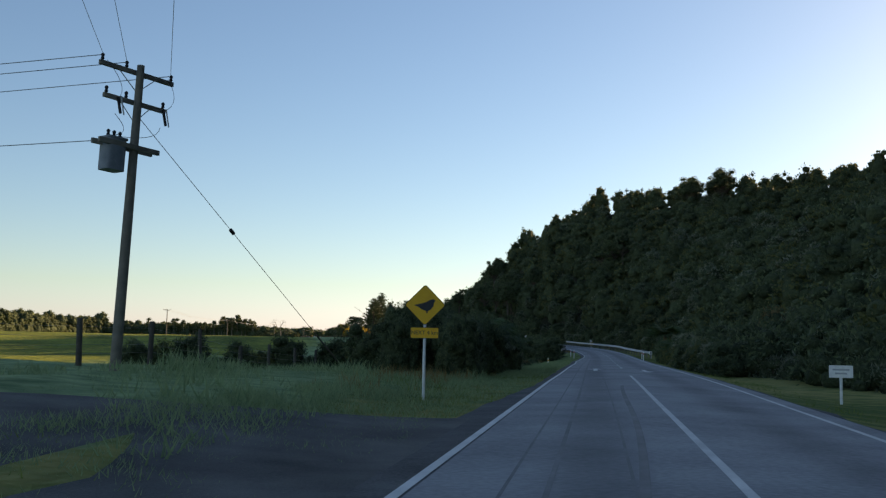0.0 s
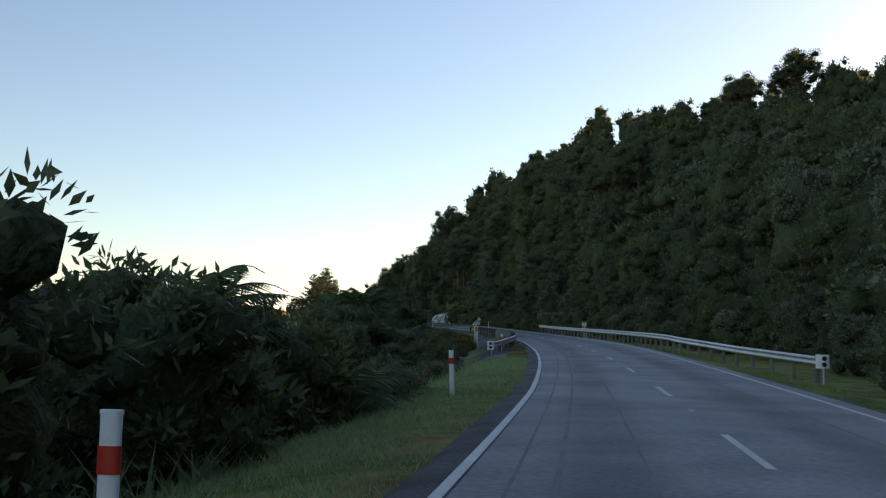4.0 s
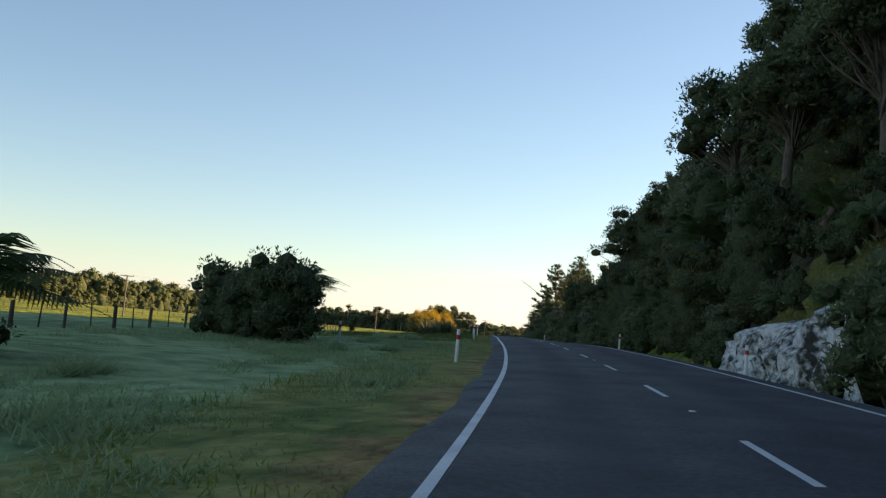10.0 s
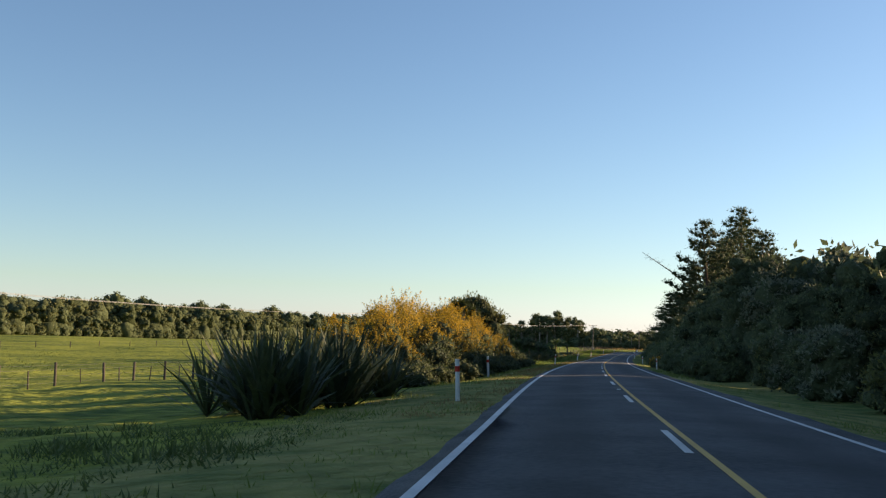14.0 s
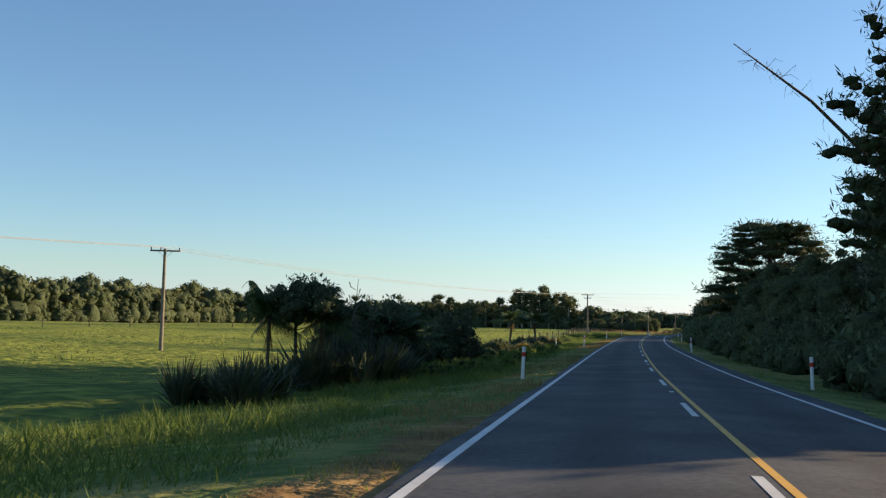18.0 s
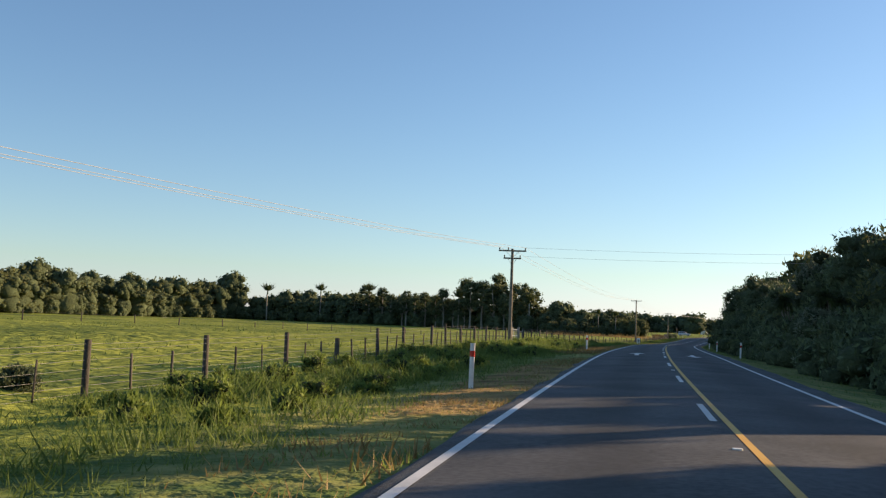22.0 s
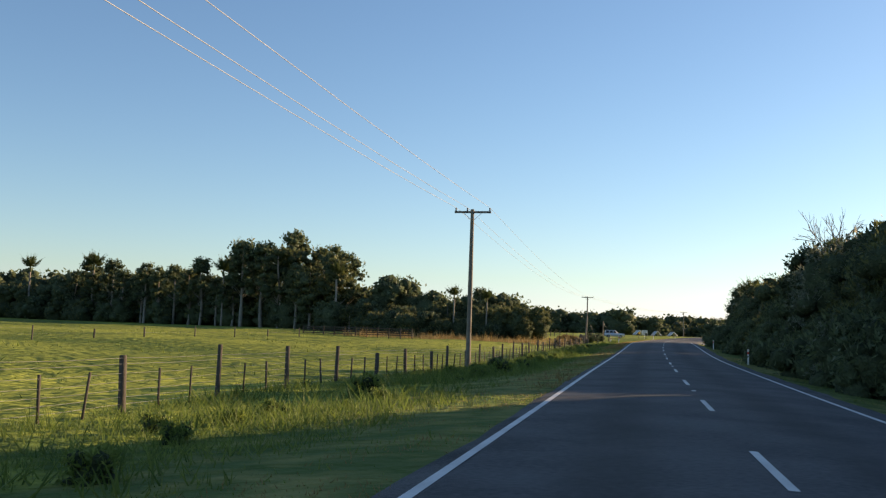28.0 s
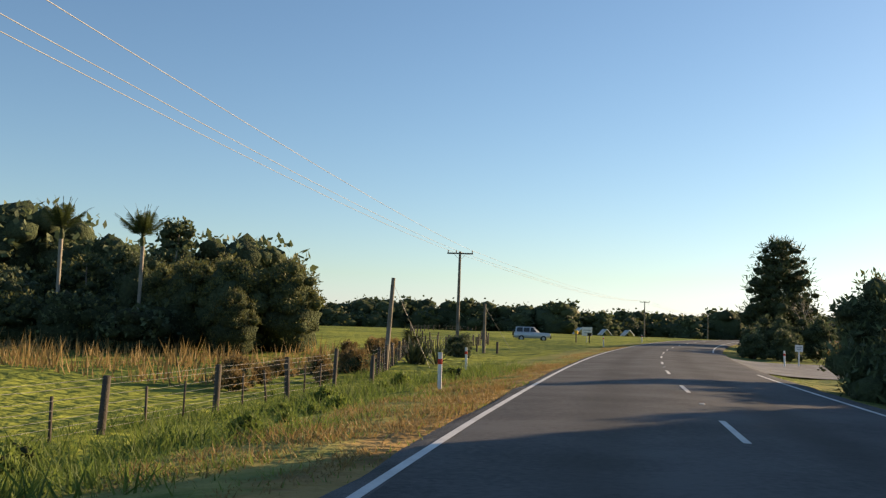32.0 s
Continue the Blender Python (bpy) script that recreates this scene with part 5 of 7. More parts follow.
    for s, d, k, size in ((234.5, -9.2, 1, 0.54), (236.5, -9.7, 1, 0.62), (238.5, -9.0, 0, 0.66), (237, -10.6, 1, 0.6), (219, -12, 2, 0.8), (215, -11.5, 4, 1.0), (210, -10.5, 0, 0.7), (206, -9, 2, 0.7)):
        use(SHRUBS[k], s, d, size, label="dark bush on the grassy slope")
    # bush and ferns in the paddock corner
    for s, d, k, size in ((301, -11.0, 1, 1.15), (303.5, -11.6, 0, 1.38), (306.5, -11.6, 1, 1.1), (303, -13.6, 0, 1.3), (306, -13.8, 1, 1.0), (309, -12.6, 0, 1.0)):
        use(SHRUBS[k], s, d, size, label="large dark rounded bush in the paddock")
    use(FERNS[0], 305.5, -11.5, 0.88, label="tree fern growing through a dark bush")
    use(FERNS[1], 279.3, -12.0, 1.0, label="tree fern standing alone in the paddock")
    use(SHRUBS[4], 279.8, -12.4, 0.9, label="small bush under a tree fern")
    use(BARE[0], 354, -50, 1.15)
    for s, d in ((263, -9), (248, -8)):
        use(SHRUBS[4], s, d, sow.uniform(0.25, 0.4), label="low rush clump in the grass")
    use(CABBAGE[1], 361, -15.5, 0.62, sink=0.9, label="small cabbage tree standing in the rough grass")


plant_left_near()


# left of the road, gorse and flax to the fence
def plant_left_far():
    for s, d, k, size in ((383, -6.2, 0, 0.95), (385.5, -7.4, 1, 1.1), (387, -6.0, 0, 1.0), (389.5, -7.4, 0, 1.05), (391.5, -5.8, 1, 1.0), (388, -8.6, 0, 1.0), (393, -7.2, 0, 0.95)):
        use(FLAX[k], s, d, size * 1.4, label="dark green flax bush beside the road")
    for s, d, k, size in ((405, -8.5, 0, 0.9), (408, -6.8, 1, 1.0), (410.5, -9.0, 0, 1.05), (413, -7.0, 0, 0.95), (415.5, -9.4, 0, 1.1), (418, -7.2, 0, 1.0), (420.5, -9.6, 0, 1.12), (423, -7.2, 1, 1.15),
                          (425.5, -9.4, 0, 1.05), (428, -7.0, 0, 0.95), (430.5, -9.0, 0, 1.05), (433, -6.8, 1, 1.0), (436, -8.6, 0, 0.95), (438.5, -6.6, 1, 0.95), (441, -7.2, 1, 0.9), (400, -9, 1, 1.0), (402, -7.2, 1, 0.8), (426.5, -11.6, 0, 1.1), (429.5, -11.4, 0, 1.1), (432.5, -11, 0, 1.1), (424, -11.8, 0, 1.15), (440, -9, 1, 1.1), (435, -11, 0, 1.0), (427, -8.2, 0, 1.0), (431.5, -7.6, 0, 0.95)):
        use(GORSE[k], s, d, size, tall=1.14)
    for s in np.arange(446, 457, 0.9):
        join("low_growth", pick(SCRUB, [0.45, 0.1, 0.0, 0.45]), s, -6.0 + sow.uniform(-1.6, 0.7), sow.uniform(0.4, 0.65), sink=0.1)
    for s in np.arange(399, 448, 1.5):
        join("low_growth", pick(SCRUB, [0.6, 0.0, 0.05, 0.35]), s, -5.3 + sow.uniform(-0.6, 0.6), sow.uniform(0.45, 0.75), sink=0.1)
        join("low_growth", pick(SCRUB, [0.5, 0.0, 0.15, 0.35]), s, -6.4 + sow.uniform(-0.6, 0.6), sow.uniform(0.7, 1.1), sink=0.1)
    use(CABBAGE[0], 434, -8.6, 1.08)
    use(CABBAGE[0], 436, -9.6, 1.0)
    use(GARDEN_TREE, 446.5, -9.5, 1.06, tall=1.12)
    use(GARDEN_TREE, 443.5, -11.8, 0.98)
    use(FERNS[0], 448.6, -8.8, 0.82, label="dark tree fern below a rounded tree")
    use(FERNS[3], 454.5, -7.2, 1.2, label="dark fern clump below a rounded tree")
    for s, d, k, size in ((445, -7.8, 1, 0.85), (447.5, -8.2, 0, 0.85), (443, -9, 1, 0.9), (449, -9.2, 1, 0.7), (453, -8.2, 0, 0.8), (451.5, -6.9, 1, 0.62), (450.2, -6.4, 0, 0.6), (452.8, -7.6, 1, 0.6), (449, -5.9, 0, 0.5), (455, -9.4, 1, 0.6), (449.5, -6.6, 0, 0.6), (457.5, -10.2, 0, 0.6)):
        use(SHRUBS[k], s, d, size, label="dark shrub below a rounded tree")
    for s in np.arange(457, 470, 1.6):
        use(pick([BRACKEN[0], SHRUBS[2], GORSE[2], SHRUBS[2]], [0.15, 0.3, 0.25, 0.3]), s, -7.0 + sow.uniform(-1.8, 0.4), sow.uniform(0.45, 0.7), label="sunlit low gorse and shrubs on the verge")
    for s, d, k, size in ((495.6, -9.3, 0, 1.2), (496.8, -8.4, 1, 1.3), (498.2, -7.6, 0, 1.15), (497.6, -9.4, 0, 1.3), (499.6, -8.2, 0, 1.2), (499, -9.8, 1, 1.3), (500.6, -7.4, 1, 1.1), (511, -11.6, 1, 1.1), (512.5, -12.4, 0, 0.9), (526, -8.4, 1, 0.9)):
        use(FLAX[k], s, d, size, label="flax bush at the edge of the paddock")
    for s, d, k, size in ((503, -8.7, 1, 0.98), (501.8, -9.9, 0, 0.98), (504.4, -7.6, 0, 0.55), (505.2, -9.6, 1, 0.95), (503.6, -10.6, 1, 0.9),
                          (515.2, -8.5, 1, 0.86), (514, -9.9, 0, 0.72), (517.2, -7.6, 0, 0.62), (518, -9.2, 1, 0.74), (519.5, -7.9, 0, 0.5), (510.6, -11.2, 4, 1.0), (521.5, -8.6, 4, 0.8),
                          (524, -7.8, 4, 0.6), (527, -10.5, 1, 0.34), (529, -9.4, 0, 0.38), (525, -11.6, 0, 0.45), (522.5, -10.6, 0, 0.5), (531.5, -9.6, 4, 0.6), (509.5, -12.4, 2, 0.6), (531, -8.6, 4, 0.55), (537, -9, 4, 0.5), (540, -8, 4, 0.5)):
        use(SHRUBS[k], s, d, size, label="dark bush at the edge of the paddock")
    for s, d, tall in ((497.6, -8.6, 3.7), (498.6, -8.2, 3.2), (499.4, -8.9, 2.9)):
        stalk = tagged(new("flax_stalk"), "tall dry branching flower stalk above the flax", "flax stalk")
        stalk.matrix_basis = place(s, d, s * 50)
        solid("stem", tube([(0, 0, 0), (0.08, 0, tall * 0.6), (0.22, 0.05, tall)], [0.02, 0.016, 0.008], 5), M_BARK, stalk)
        for k in range(6):
            z, side = tall * (0.6 + 0.06 * k), (-1) ** k
            solid("seed_branch", tube([(0.1, 0, z), (0.1 + side * 0.16, 0.05, z + 0.1), (0.1 + side * 0.2, 0.06, z + 0.26)], [0.01, 0.012, 0.02], 4), M_BARK, stalk)
    use(FERNS[1], 503.2, -8.6, 1.0, label="tree fern growing out of a dark bush")
    use(FORKED, 496, -10.0, 1.0)
    use(FERNS[1], 495.7, -10.8, 0.5, tall=2.6, label="dark tree fern at the edge of the paddock")
    use(FERNS[1], 496.2, -9.2, 0.5, tall=2.5, label="dark tree fern at the edge of the paddock")
    for s, d, k, size in ((489.2, -9.0, 0, 0.95), (490.4, -9.9, 1, 1.05), (491.6, -9.3, 0, 0.95), (492.4, -10.4, 1, 0.95), (490.2, -11.0, 0, 0.9)):
        use(FLAX[k], s, d, size, label="flax bush at the edge of the paddock")
    use(FERNS[0], 558.9, -8.3, 0.92, label="tree fern in the sun beside the paddock")
    use(FERNS[0], 561.8, -11.2, 1.0, label="tree fern in the sun beside the paddock")
    use(FERNS[3], 555.5, -10.6, 0.95, label="low fern clump beside two tree ferns")
    for s, d, size in ((557.2, -9.6, 0.62), (558.8, -10.2, 0.55), (555.2, -8.6, 0.4)):
        use(SHRUBS[2], s, d, size, label="yellow-green sunlit shrub below a tree fern")
    for s, d, size in ((533.5, -8.4, 0.42), (534.6, -8.9, 0.38), (537.5, -8.8, 0.3), (541.5, -8.9, 0.34)):
        use(SHRUBS[1], s, d, size, label="dark shrub in the growth along the paddock edge")
    use(SHRUBS[2], 543.4, -6.4, 0.42, label="yellow-green sunlit shrub beside the road")
    for s in np.arange(534, 574, 0.9):
        join("low_growth", pick(BRACKEN + [SCRUB[0]], [0.22, 0.18, 0.6]), s, -8.6 - max(s - 558, 0) * 0.03 + sow.uniform(-1.1, 0.9), sow.uniform(0.55, 1.0), sink=0.1)
    for s in np.arange(541, 577, 2.0):
        use(pick([BRACKEN[0], BRACKEN[1], GORSE[2]], [0.25, 0.25, 0.5]), s, -8.3 + sow.uniform(-1.8, 1.2), sow.uniform(0.5, 0.9), tall=0.75, label="bracken and gorse along the paddock edge")
        join("low_growth", pick(SCRUB), s + 1, -8.0 + sow.uniform(-1.6, 1.6), sow.uniform(0.4, 0.7), sink=0.1)
    for s, d in ((700, -8.6), (589, -12), (780, -7.5)):
        use(SHRUBS[4], s, d, 0.55, label="small dark bush by the fence")
    for a, b, step_s, near, far in ((584, 664, 0.42, -4.9, -9.6), (690, 868, 2.0, -5.0, -8.4), (500, 545, 0.9, -4.6, -7.5)):
        for s in np.arange(a, b, step_s):
            join("bank_weeds", pick(WEEDS), s, sow.uniform(far, near), sow.uniform(0.4, 0.78), sink=0.08)
    # scrub round the far gateway
    use(FLAX[1], 879, -10.2, 1.3, label="round spiky bush beside the fence")
    use(CABBAGE[1], 879.4, -10.6, 0.6)
    for s in np.arange(862, 905, 1.7):
        use(pick(BRACKEN), s, -11.5 - (s - 862) * 0.14 + sow.uniform(-1.6, 1.6), sow.uniform(0.6, 1.1), label="dry brown growth by the fence")
    for s, d, size in ((890, -10.5, 0.6), (893, -11.5, 0.5), (886, -9.5, 0.45)):
        use(SHRUBS[0], s, d, size, label="dark shrub by the fence")


plant_left_far()


# right of the road beyond the hill: a thick hedge of bush with a few gaps
GAPS = ((453.2, 455.6), (466.5, 486.5), (506, 512), (549, 556), (587, 594), (614.5, 620), (638, 645), (724, 737), (756.5, 761), (803, 812), (829, 835), (864, 905))


HEDGE_TOP = [(420, 6.8), (455, 6.6), (462, 6.0), (482, 5.6), (490, 6.2), (506, 6.0), (530, 5.6), (548, 5.6), (560, 5.0), (590, 4.9), (600, 5.0), (612, 6.5), (640, 6.5), (648, 5.2), (656, 6.0), (668, 6.6), (680, 7.0), (692, 7.2), (708, 7.8), (722, 8.3), (735, 6.9), (760, 6.6), (770, 7.1), (800, 7.1), (812, 6.5), (826, 6.4), (836, 5.8), (845, 6.4), (851, 6.2), (857, 3.6), (864, 2.4)]


def plant_right():
    s = 420.0
    while s < 864:
        if not any(a < s < b for a, b in GAPS):
            low = 0.75 if s < 520 else 1.0
            if round(s / 3.1) % 2:
                join("hedge_backing", SCRUB[3], s, 8.7 + sow.uniform(-0.4, 0.6), sow.uniform(1.4, 1.8), 1.1)
                join("hedge_backing", SCRUB[0], s + 1.2, 8.2 + sow.uniform(-0.4, 0.4), sow.uniform(1.2, 1.6), 1.2)
            else:
                use(pick(SHRUBS, [0.3, 0.34, 0.06, 0.26, 0.04]), s, 8.4 + sow.uniform(-0.4, 0.6), sow.uniform(0.95, 1.25) * low, label="dense dark shrub in the roadside hedge")
            tall = float(np.interp(s, *np.array(HEDGE_TOP).T)) / 8.3
            use(pick(HILL_TREES), s + 1.0, 11.2 + sow.uniform(-0.6, 0.8), tall * sow.uniform(0.85, 1.15), label="dark native tree in the roadside hedge", sink=0.3)
            join("hedge_backing", pick(COARSE), s - 0.6, 15.8 + sow.uniform(-0.9, 1.4), tall * sow.uniform(0.95, 1.3))
            join("hedge_backing", pick(SCRUB), s + 0.8, 9.2 + sow.uniform(-0.5, 0.5), sow.uniform(1.2, 1.7))
        elif 636 < s < 650:
            use(pick(SHRUBS[:2]), s, 8.6 + sow.uniform(-0.4, 0.6), sow.uniform(0.75, 0.95), label="low dark shrub in the roadside hedge")
        s += 3.1
    for s, d, k, size in ((512, 15, 0, 0.92), (518, 19, 1, 0.95), (524.5, 21.5, 0, 1.07), (531, 18.5, 1, 1.0), (537, 23, 0, 1.0), (543, 21, 1, 1.1), (508.5, 23, 1, 0.95)):
        use(PINES[k], s, d, size)
    # extra trees added behind the hedge to keep sun off the left verge
    for s, d in ((458.5, 13.5), (461.5, 12.6), (464, 14.5)):
        use(HILL_TREES[0], s, d, 0.72, sink=0.3, label="dark native tree added behind the roadside hedge for its shadow")
    use(CYPRESS, 571, 14.4, 1.13)
    use(CYPRESS, 552, 14.5, 0.62)
    for s, d, k, size in ((634, 8.8, 0, 0.85), (631.5, 9.6, 0, 0.8), (589, 9.6, 0, 1.0), (593, 11, 0, 1.0), (600, 9.8, 1, 1.2), (622, 9.2, 0, 0.8), (625, 10.2, 0, 0.8), (455, 9.3, 0, 0.72), (456.5, 10.2, 1, 1.0), (768, 9.6, 0, 1.0), (748, 9.8, 0, 1.15)):
        use(CABBAGE[k], s, d, size)
    use(BARE[1], 788, 11.2, 1.5, sink=-3.0)
    use(BARE[1], 794, 12.2, 1.35, sink=-3.6)
    use(BARE[1], 752, 11.5, 1.2, sink=-3.2)
    use(PALMS[1], 838, 11.0, 0.85)
    use(HILL_TREES[1], 851, 11.4, 0.8, label="tall dark tree standing out of the hedge")
    use(GORSE[1], 467, 6.9, 0.5, label="sunlit low gorse bush in the hedge gap")
    use(GORSE[2], 464.6, 6.7, 0.85, label="sunlit low gorse bush in the hedge gap")
    # trees round the side road
    for s, d, size in ((905, 10.0, 0.9), (908, 7.9, 0.85), (910.5, 9.8, 1.0), (913, 7.9, 0.95), (916.5, 9.6, 1.0), (920, 8.6, 0.85), (910, 12.5, 1.0), (918, 12.5, 1.0)):
        use(pick(SHRUBS[:2]), s, d, size, label="dark bush on the corner of the side road")
    use(PINES[2], 938, 10.6, 1.25, label="dense young pine above dark bushes")
    use(RIDGE_TREES[1], 953, 20.5, 0.62, label="open-crowned tree beyond the side road")
    use(BARE[0], 920, 12.0, 0.85)
    for i in range(50):
        join("hedge_backing", pick(SCRUB), 928 + i * 1.3, 15 + i * 0.5 + sow.uniform(-2, 2), sow.uniform(1.0, 1.7))
    for i in range(14):
        use(pick(BRACKEN), 903 + sow.uniform(0, 24), 17.5 + sow.uniform(0, 14), sow.uniform(0.6, 1.0), label="dry brown growth on the bank")


plant_right()


# the forest beyond the paddock
def plant_forest():
    front = [(885, -26), (887, -35), (889, -43), (892, -52), (898, -66), (903, -82), (908, -102), (916, -128), (925, -155), (930, -185), (925, -206),
             (880, -212), (800, -215), (720, -220), (650, -226), (560, -232), (460, -240), (360, -250), (250, -262)]
    pts = np.array(front, float)
    run = np.r_[0, np.cumsum(np.hypot(*np.diff(pts, axis=0).T))]
    u = 0.0
    while u < run[-1]:
        s, d = np.interp(u, run, pts[:, 0]), np.interp(u, run, pts[:, 1])
        near = u < 118
        grand = 0.5 if u < 34 else 1.15 if u < 68 else 0.92 if u < 88 else 1.0 if u < 180 else float(np.interp(s, (600, 720), (0.85, 1.38)))
        away = np.array([1.0, -0.15]) if u < 178 else np.array([0.1, -1.0])
        one = s + sow.uniform(-1.5, 1.5) + away[0] * 2, d + sow.uniform(-1.5, 1.5) + away[1] * 2
        if u < 6:
            use(HILL_TREES[int(u) % 3], *one, 0.62 * sow.uniform(0.85, 1.1), sink=0.3, label="dark rounded tree at the end of the forest")
        elif u < 128:
            use(pick(FAR_TREES), *one, 1.06 * grand * sow.uniform(0.72, 1.05), sink=0.3)
        else:
            join("far_forest", pick(FAR_JOIN), *one, 0.9 * grand * sow.uniform(0.55, 1.1))
        join("far_forest", pick(FAR_TREES if u < 68 else FAR_JOIN), s + away[0] * 8 + sow.uniform(-2, 2), d + away[1] * 8, 1.1 * grand * sow.uniform(0.8, 1.15))
        for k in (0, 4.5, 12) if u < 34 or u > 100 or sow.uniform() < 0.35 else (4.5, 12):
            join("far_forest", pick(FAR_LOW if u < 68 else LOW_JOIN), s + away[0] * k + sow.uniform(-1.5, 1.5), d + away[1] * k + sow.uniform(-1.5, 1.5), (sow.uniform(0.6, 0.95) + 0.09 * k) * (0.72 if u < 26 else 1.0))
        u += 4.4 if near else 5.8
    for s, d in ((932, -189), (931, -195), (930, -201), (936, -192), (936, -204), (934, -198)):
        join("far_forest", pick(FAR_JOIN), s, d, float(sow.uniform(0.8, 1.05)))
    for s, d, k, size in ((882.5, -33.2, 0, 0.78), (882, -27.6, 0, 0.74), (905, -90, 0, 1.3), (918, -135, 0, 1.5), (927, -165, 0, 1.5), (896, -60, 0, 1.2), (925, -190, 1, 1.7)):
        use(PALMS[k], s, d, size)
    for s, d, k, size in ((880.8, -34.5, 0, 0.62), (880.4, -31.2, 1, 0.55), (881, -29.2, 0, 0.6), (880.2, -26.4, 2, 0.7), (882, -37.5, 1, 0.7), (881, -40.5, 0, 0.75), (883, -44, 1, 0.7)):
        use(FAR_LOW[k], s, d, size, sink=0.3)
    for s, d, size in ((883.5, -22.6, 1.0), (885, -19.8, 1.02), (880.5, -21.0, 0.66), (884, -25.5, 0.95), (885.5, -28, 0.9)):
        use(GARDEN_TREE, s, d, size, label="broad sunlit tree at the end of the forest edge")


plant_forest()


# the low woods in the distance, along both sides of where the road goes
def plant_distance():
    for i in range(340):
        a = math.radians(16 + 24 - 0.19 * i + sow.uniform(-0.3, 0.3))
        r = sow.uniform(430, 640)
        x, y = -118 - math.sin(a) * r, 800 + math.cos(a) * r
        k = float(sow.uniform(1.8, 2.8))
        join_at("distant_woods", pick(LOW_JOIN), pose(x, y, 6.4, 0, 0, float(sow.uniform(0, 360))) @ Matrix.Diagonal((k * 1.3, k * 1.3, k, 1)))


plant_distance()
grow_wood("hillside_bush", "dense dark native bush covering the steep hillside", "forest")
grow_wood("hill_foot_scrub", "tangled dark scrub along the foot of the hill", "scrub")
grow_wood("ditch_scrub", "low brown and green scrub filling the roadside ditch", "scrub")
grow_wood("gully_scrub", "dark scrub filling the gully beside the guard rail", "scrub")
grow_wood("low_growth", "low dark growth along the verge below the gorse", "scrub")
grow_wood("bank_weeds", "lush clumped green weeds on the bank by the fence", "weeds")
grow_wood("hedge_backing", "dark bush standing behind the roadside hedge", "bush")
grow_wood("far_forest", "tall native forest beyond the green paddock", "forest")
grow_wood("distant_woods", "low dark woodland far off across the plain", "forest")
for model in STORE:
    if model in FIRST:
        model.matrix_basis = FIRST[model][0]
        if FIRST[model][1]:
            model["label"] = FIRST[model][1]
    else:
        for ob in (*model.children_recursive, model):
            bpy.data.objects.remove(ob)


# ---- things beside the road ----
def thing(name, label, category, group="", m=None):
    ob = tagged(new(name), label, category, group)
    ob.empty_display_size = 0.2
    if m is not None:
        ob.matrix_basis = m
    return ob


def part(name, blocks, mat, parent, label="", soft=False):
    return solid(name, blocks, mat, parent, label, soft)


def road_pose(s, d, turn=0.0, lift=0.0):
    """A pose at the height of the ground beside the road, x to the right, y along the road."""
    x, y, z = put_on(s, d, 0)
    return pose(x, y, z + lift, 0, 0, math.degrees(float(np.interp(s, S, LINE_A))) + turn)


# edge marker posts
def marker_post(height, band, label):
    ob = thing("marker_post", label, "marker post", "edge marker posts")
    part("post_body", box(0, 0, height / 2 - 0.15, 0.105, 0.05, height + 0.3, 0.018), M_WHITE, ob)
    part("reflector_band", box(0, -0.004, height - 0.21, 0.112, 0.056, 0.13, 0.018), band, ob, "red reflective band" if band is M_RED else "yellow reflective panel")
    part("top_cap", box(0, 0, height + 0.008, 0.112, 0.056, 0.02, 0.018), M_WHITE, ob)
    return ob


red_post, amber_post = marker_post(0.95, M_RED, "white plastic marker post with a red band"), marker_post(0.95, M_AMBER, "short white marker post with a yellow panel")
LEFT_POSTS = [(108.3, -2.4), (125, -3.0), (160.2, -3.5), (206.6, -3.5), (254.3, -2.85), (290, -2.95), (305.3, -9.1), (321.1, -3.25), (354.5, -2.75), (385.8, -2.6), (409.7, -4.1), (452.2, -2.85), (495.8, -2.7),
              (544.8, -3.0), (592, -3.2), (634.4, -3.4), (855.2, -4.2), (873, -6.6), (926, -5.5), (955, -6.0)]
RIGHT_POSTS = [(103.6, 4.8), (120.5, 5.5), (255.1, 6.0), (291.2, 5.7), (319.7, 5.4), (382.6, 6.2), (451.2, 6.1), (497.1, 5.9), (537.5, 4.9), (561, 6.0), (590.5, 6.0), (632.6, 5.9), (668, 6.2), (702.4, 6.2),
               (790, 6.5), (831.3, 6.6), (891, 8.6), (955, 7.5)]
red_post.matrix_basis = road_pose(*LEFT_POSTS[0])
for i, (s, d) in enumerate(LEFT_POSTS[1:] + RIGHT_POSTS):
    copy_thing(red_post, road_pose(s, d, (i * 37) % 11 - 5) @ Matrix.Rotation(radians(((i * 53) % 9 - 4) * 0.7), 4, "Y"))
amber_post.matrix_basis = road_pose(545.5, -5.2, 8) @ Matrix.Rotation(radians(-7), 4, "Y")
copy_thing(amber_post, road_pose(96, -4.6, 5, -0.4))
copy_thing(amber_post, road_pose(183.5, -4.9, 5) @ Matrix.Scale(1.1, 4))


# guard rails
W_SHAPE = [(0.0, 0.42), (0.075, 0.46), (0.075, 0.515), (0.012, 0.56), (0.012, 0.59), (0.075, 0.635), (0.075, 0.69), (0.0, 0.73), (-0.01, 0.73), (0.062, 0.685), (0.062, 0.64), (0.0, 0.592), (0.0, 0.558), (0.062, 0.51), (0.062, 0.465), (-0.01, 0.42)]


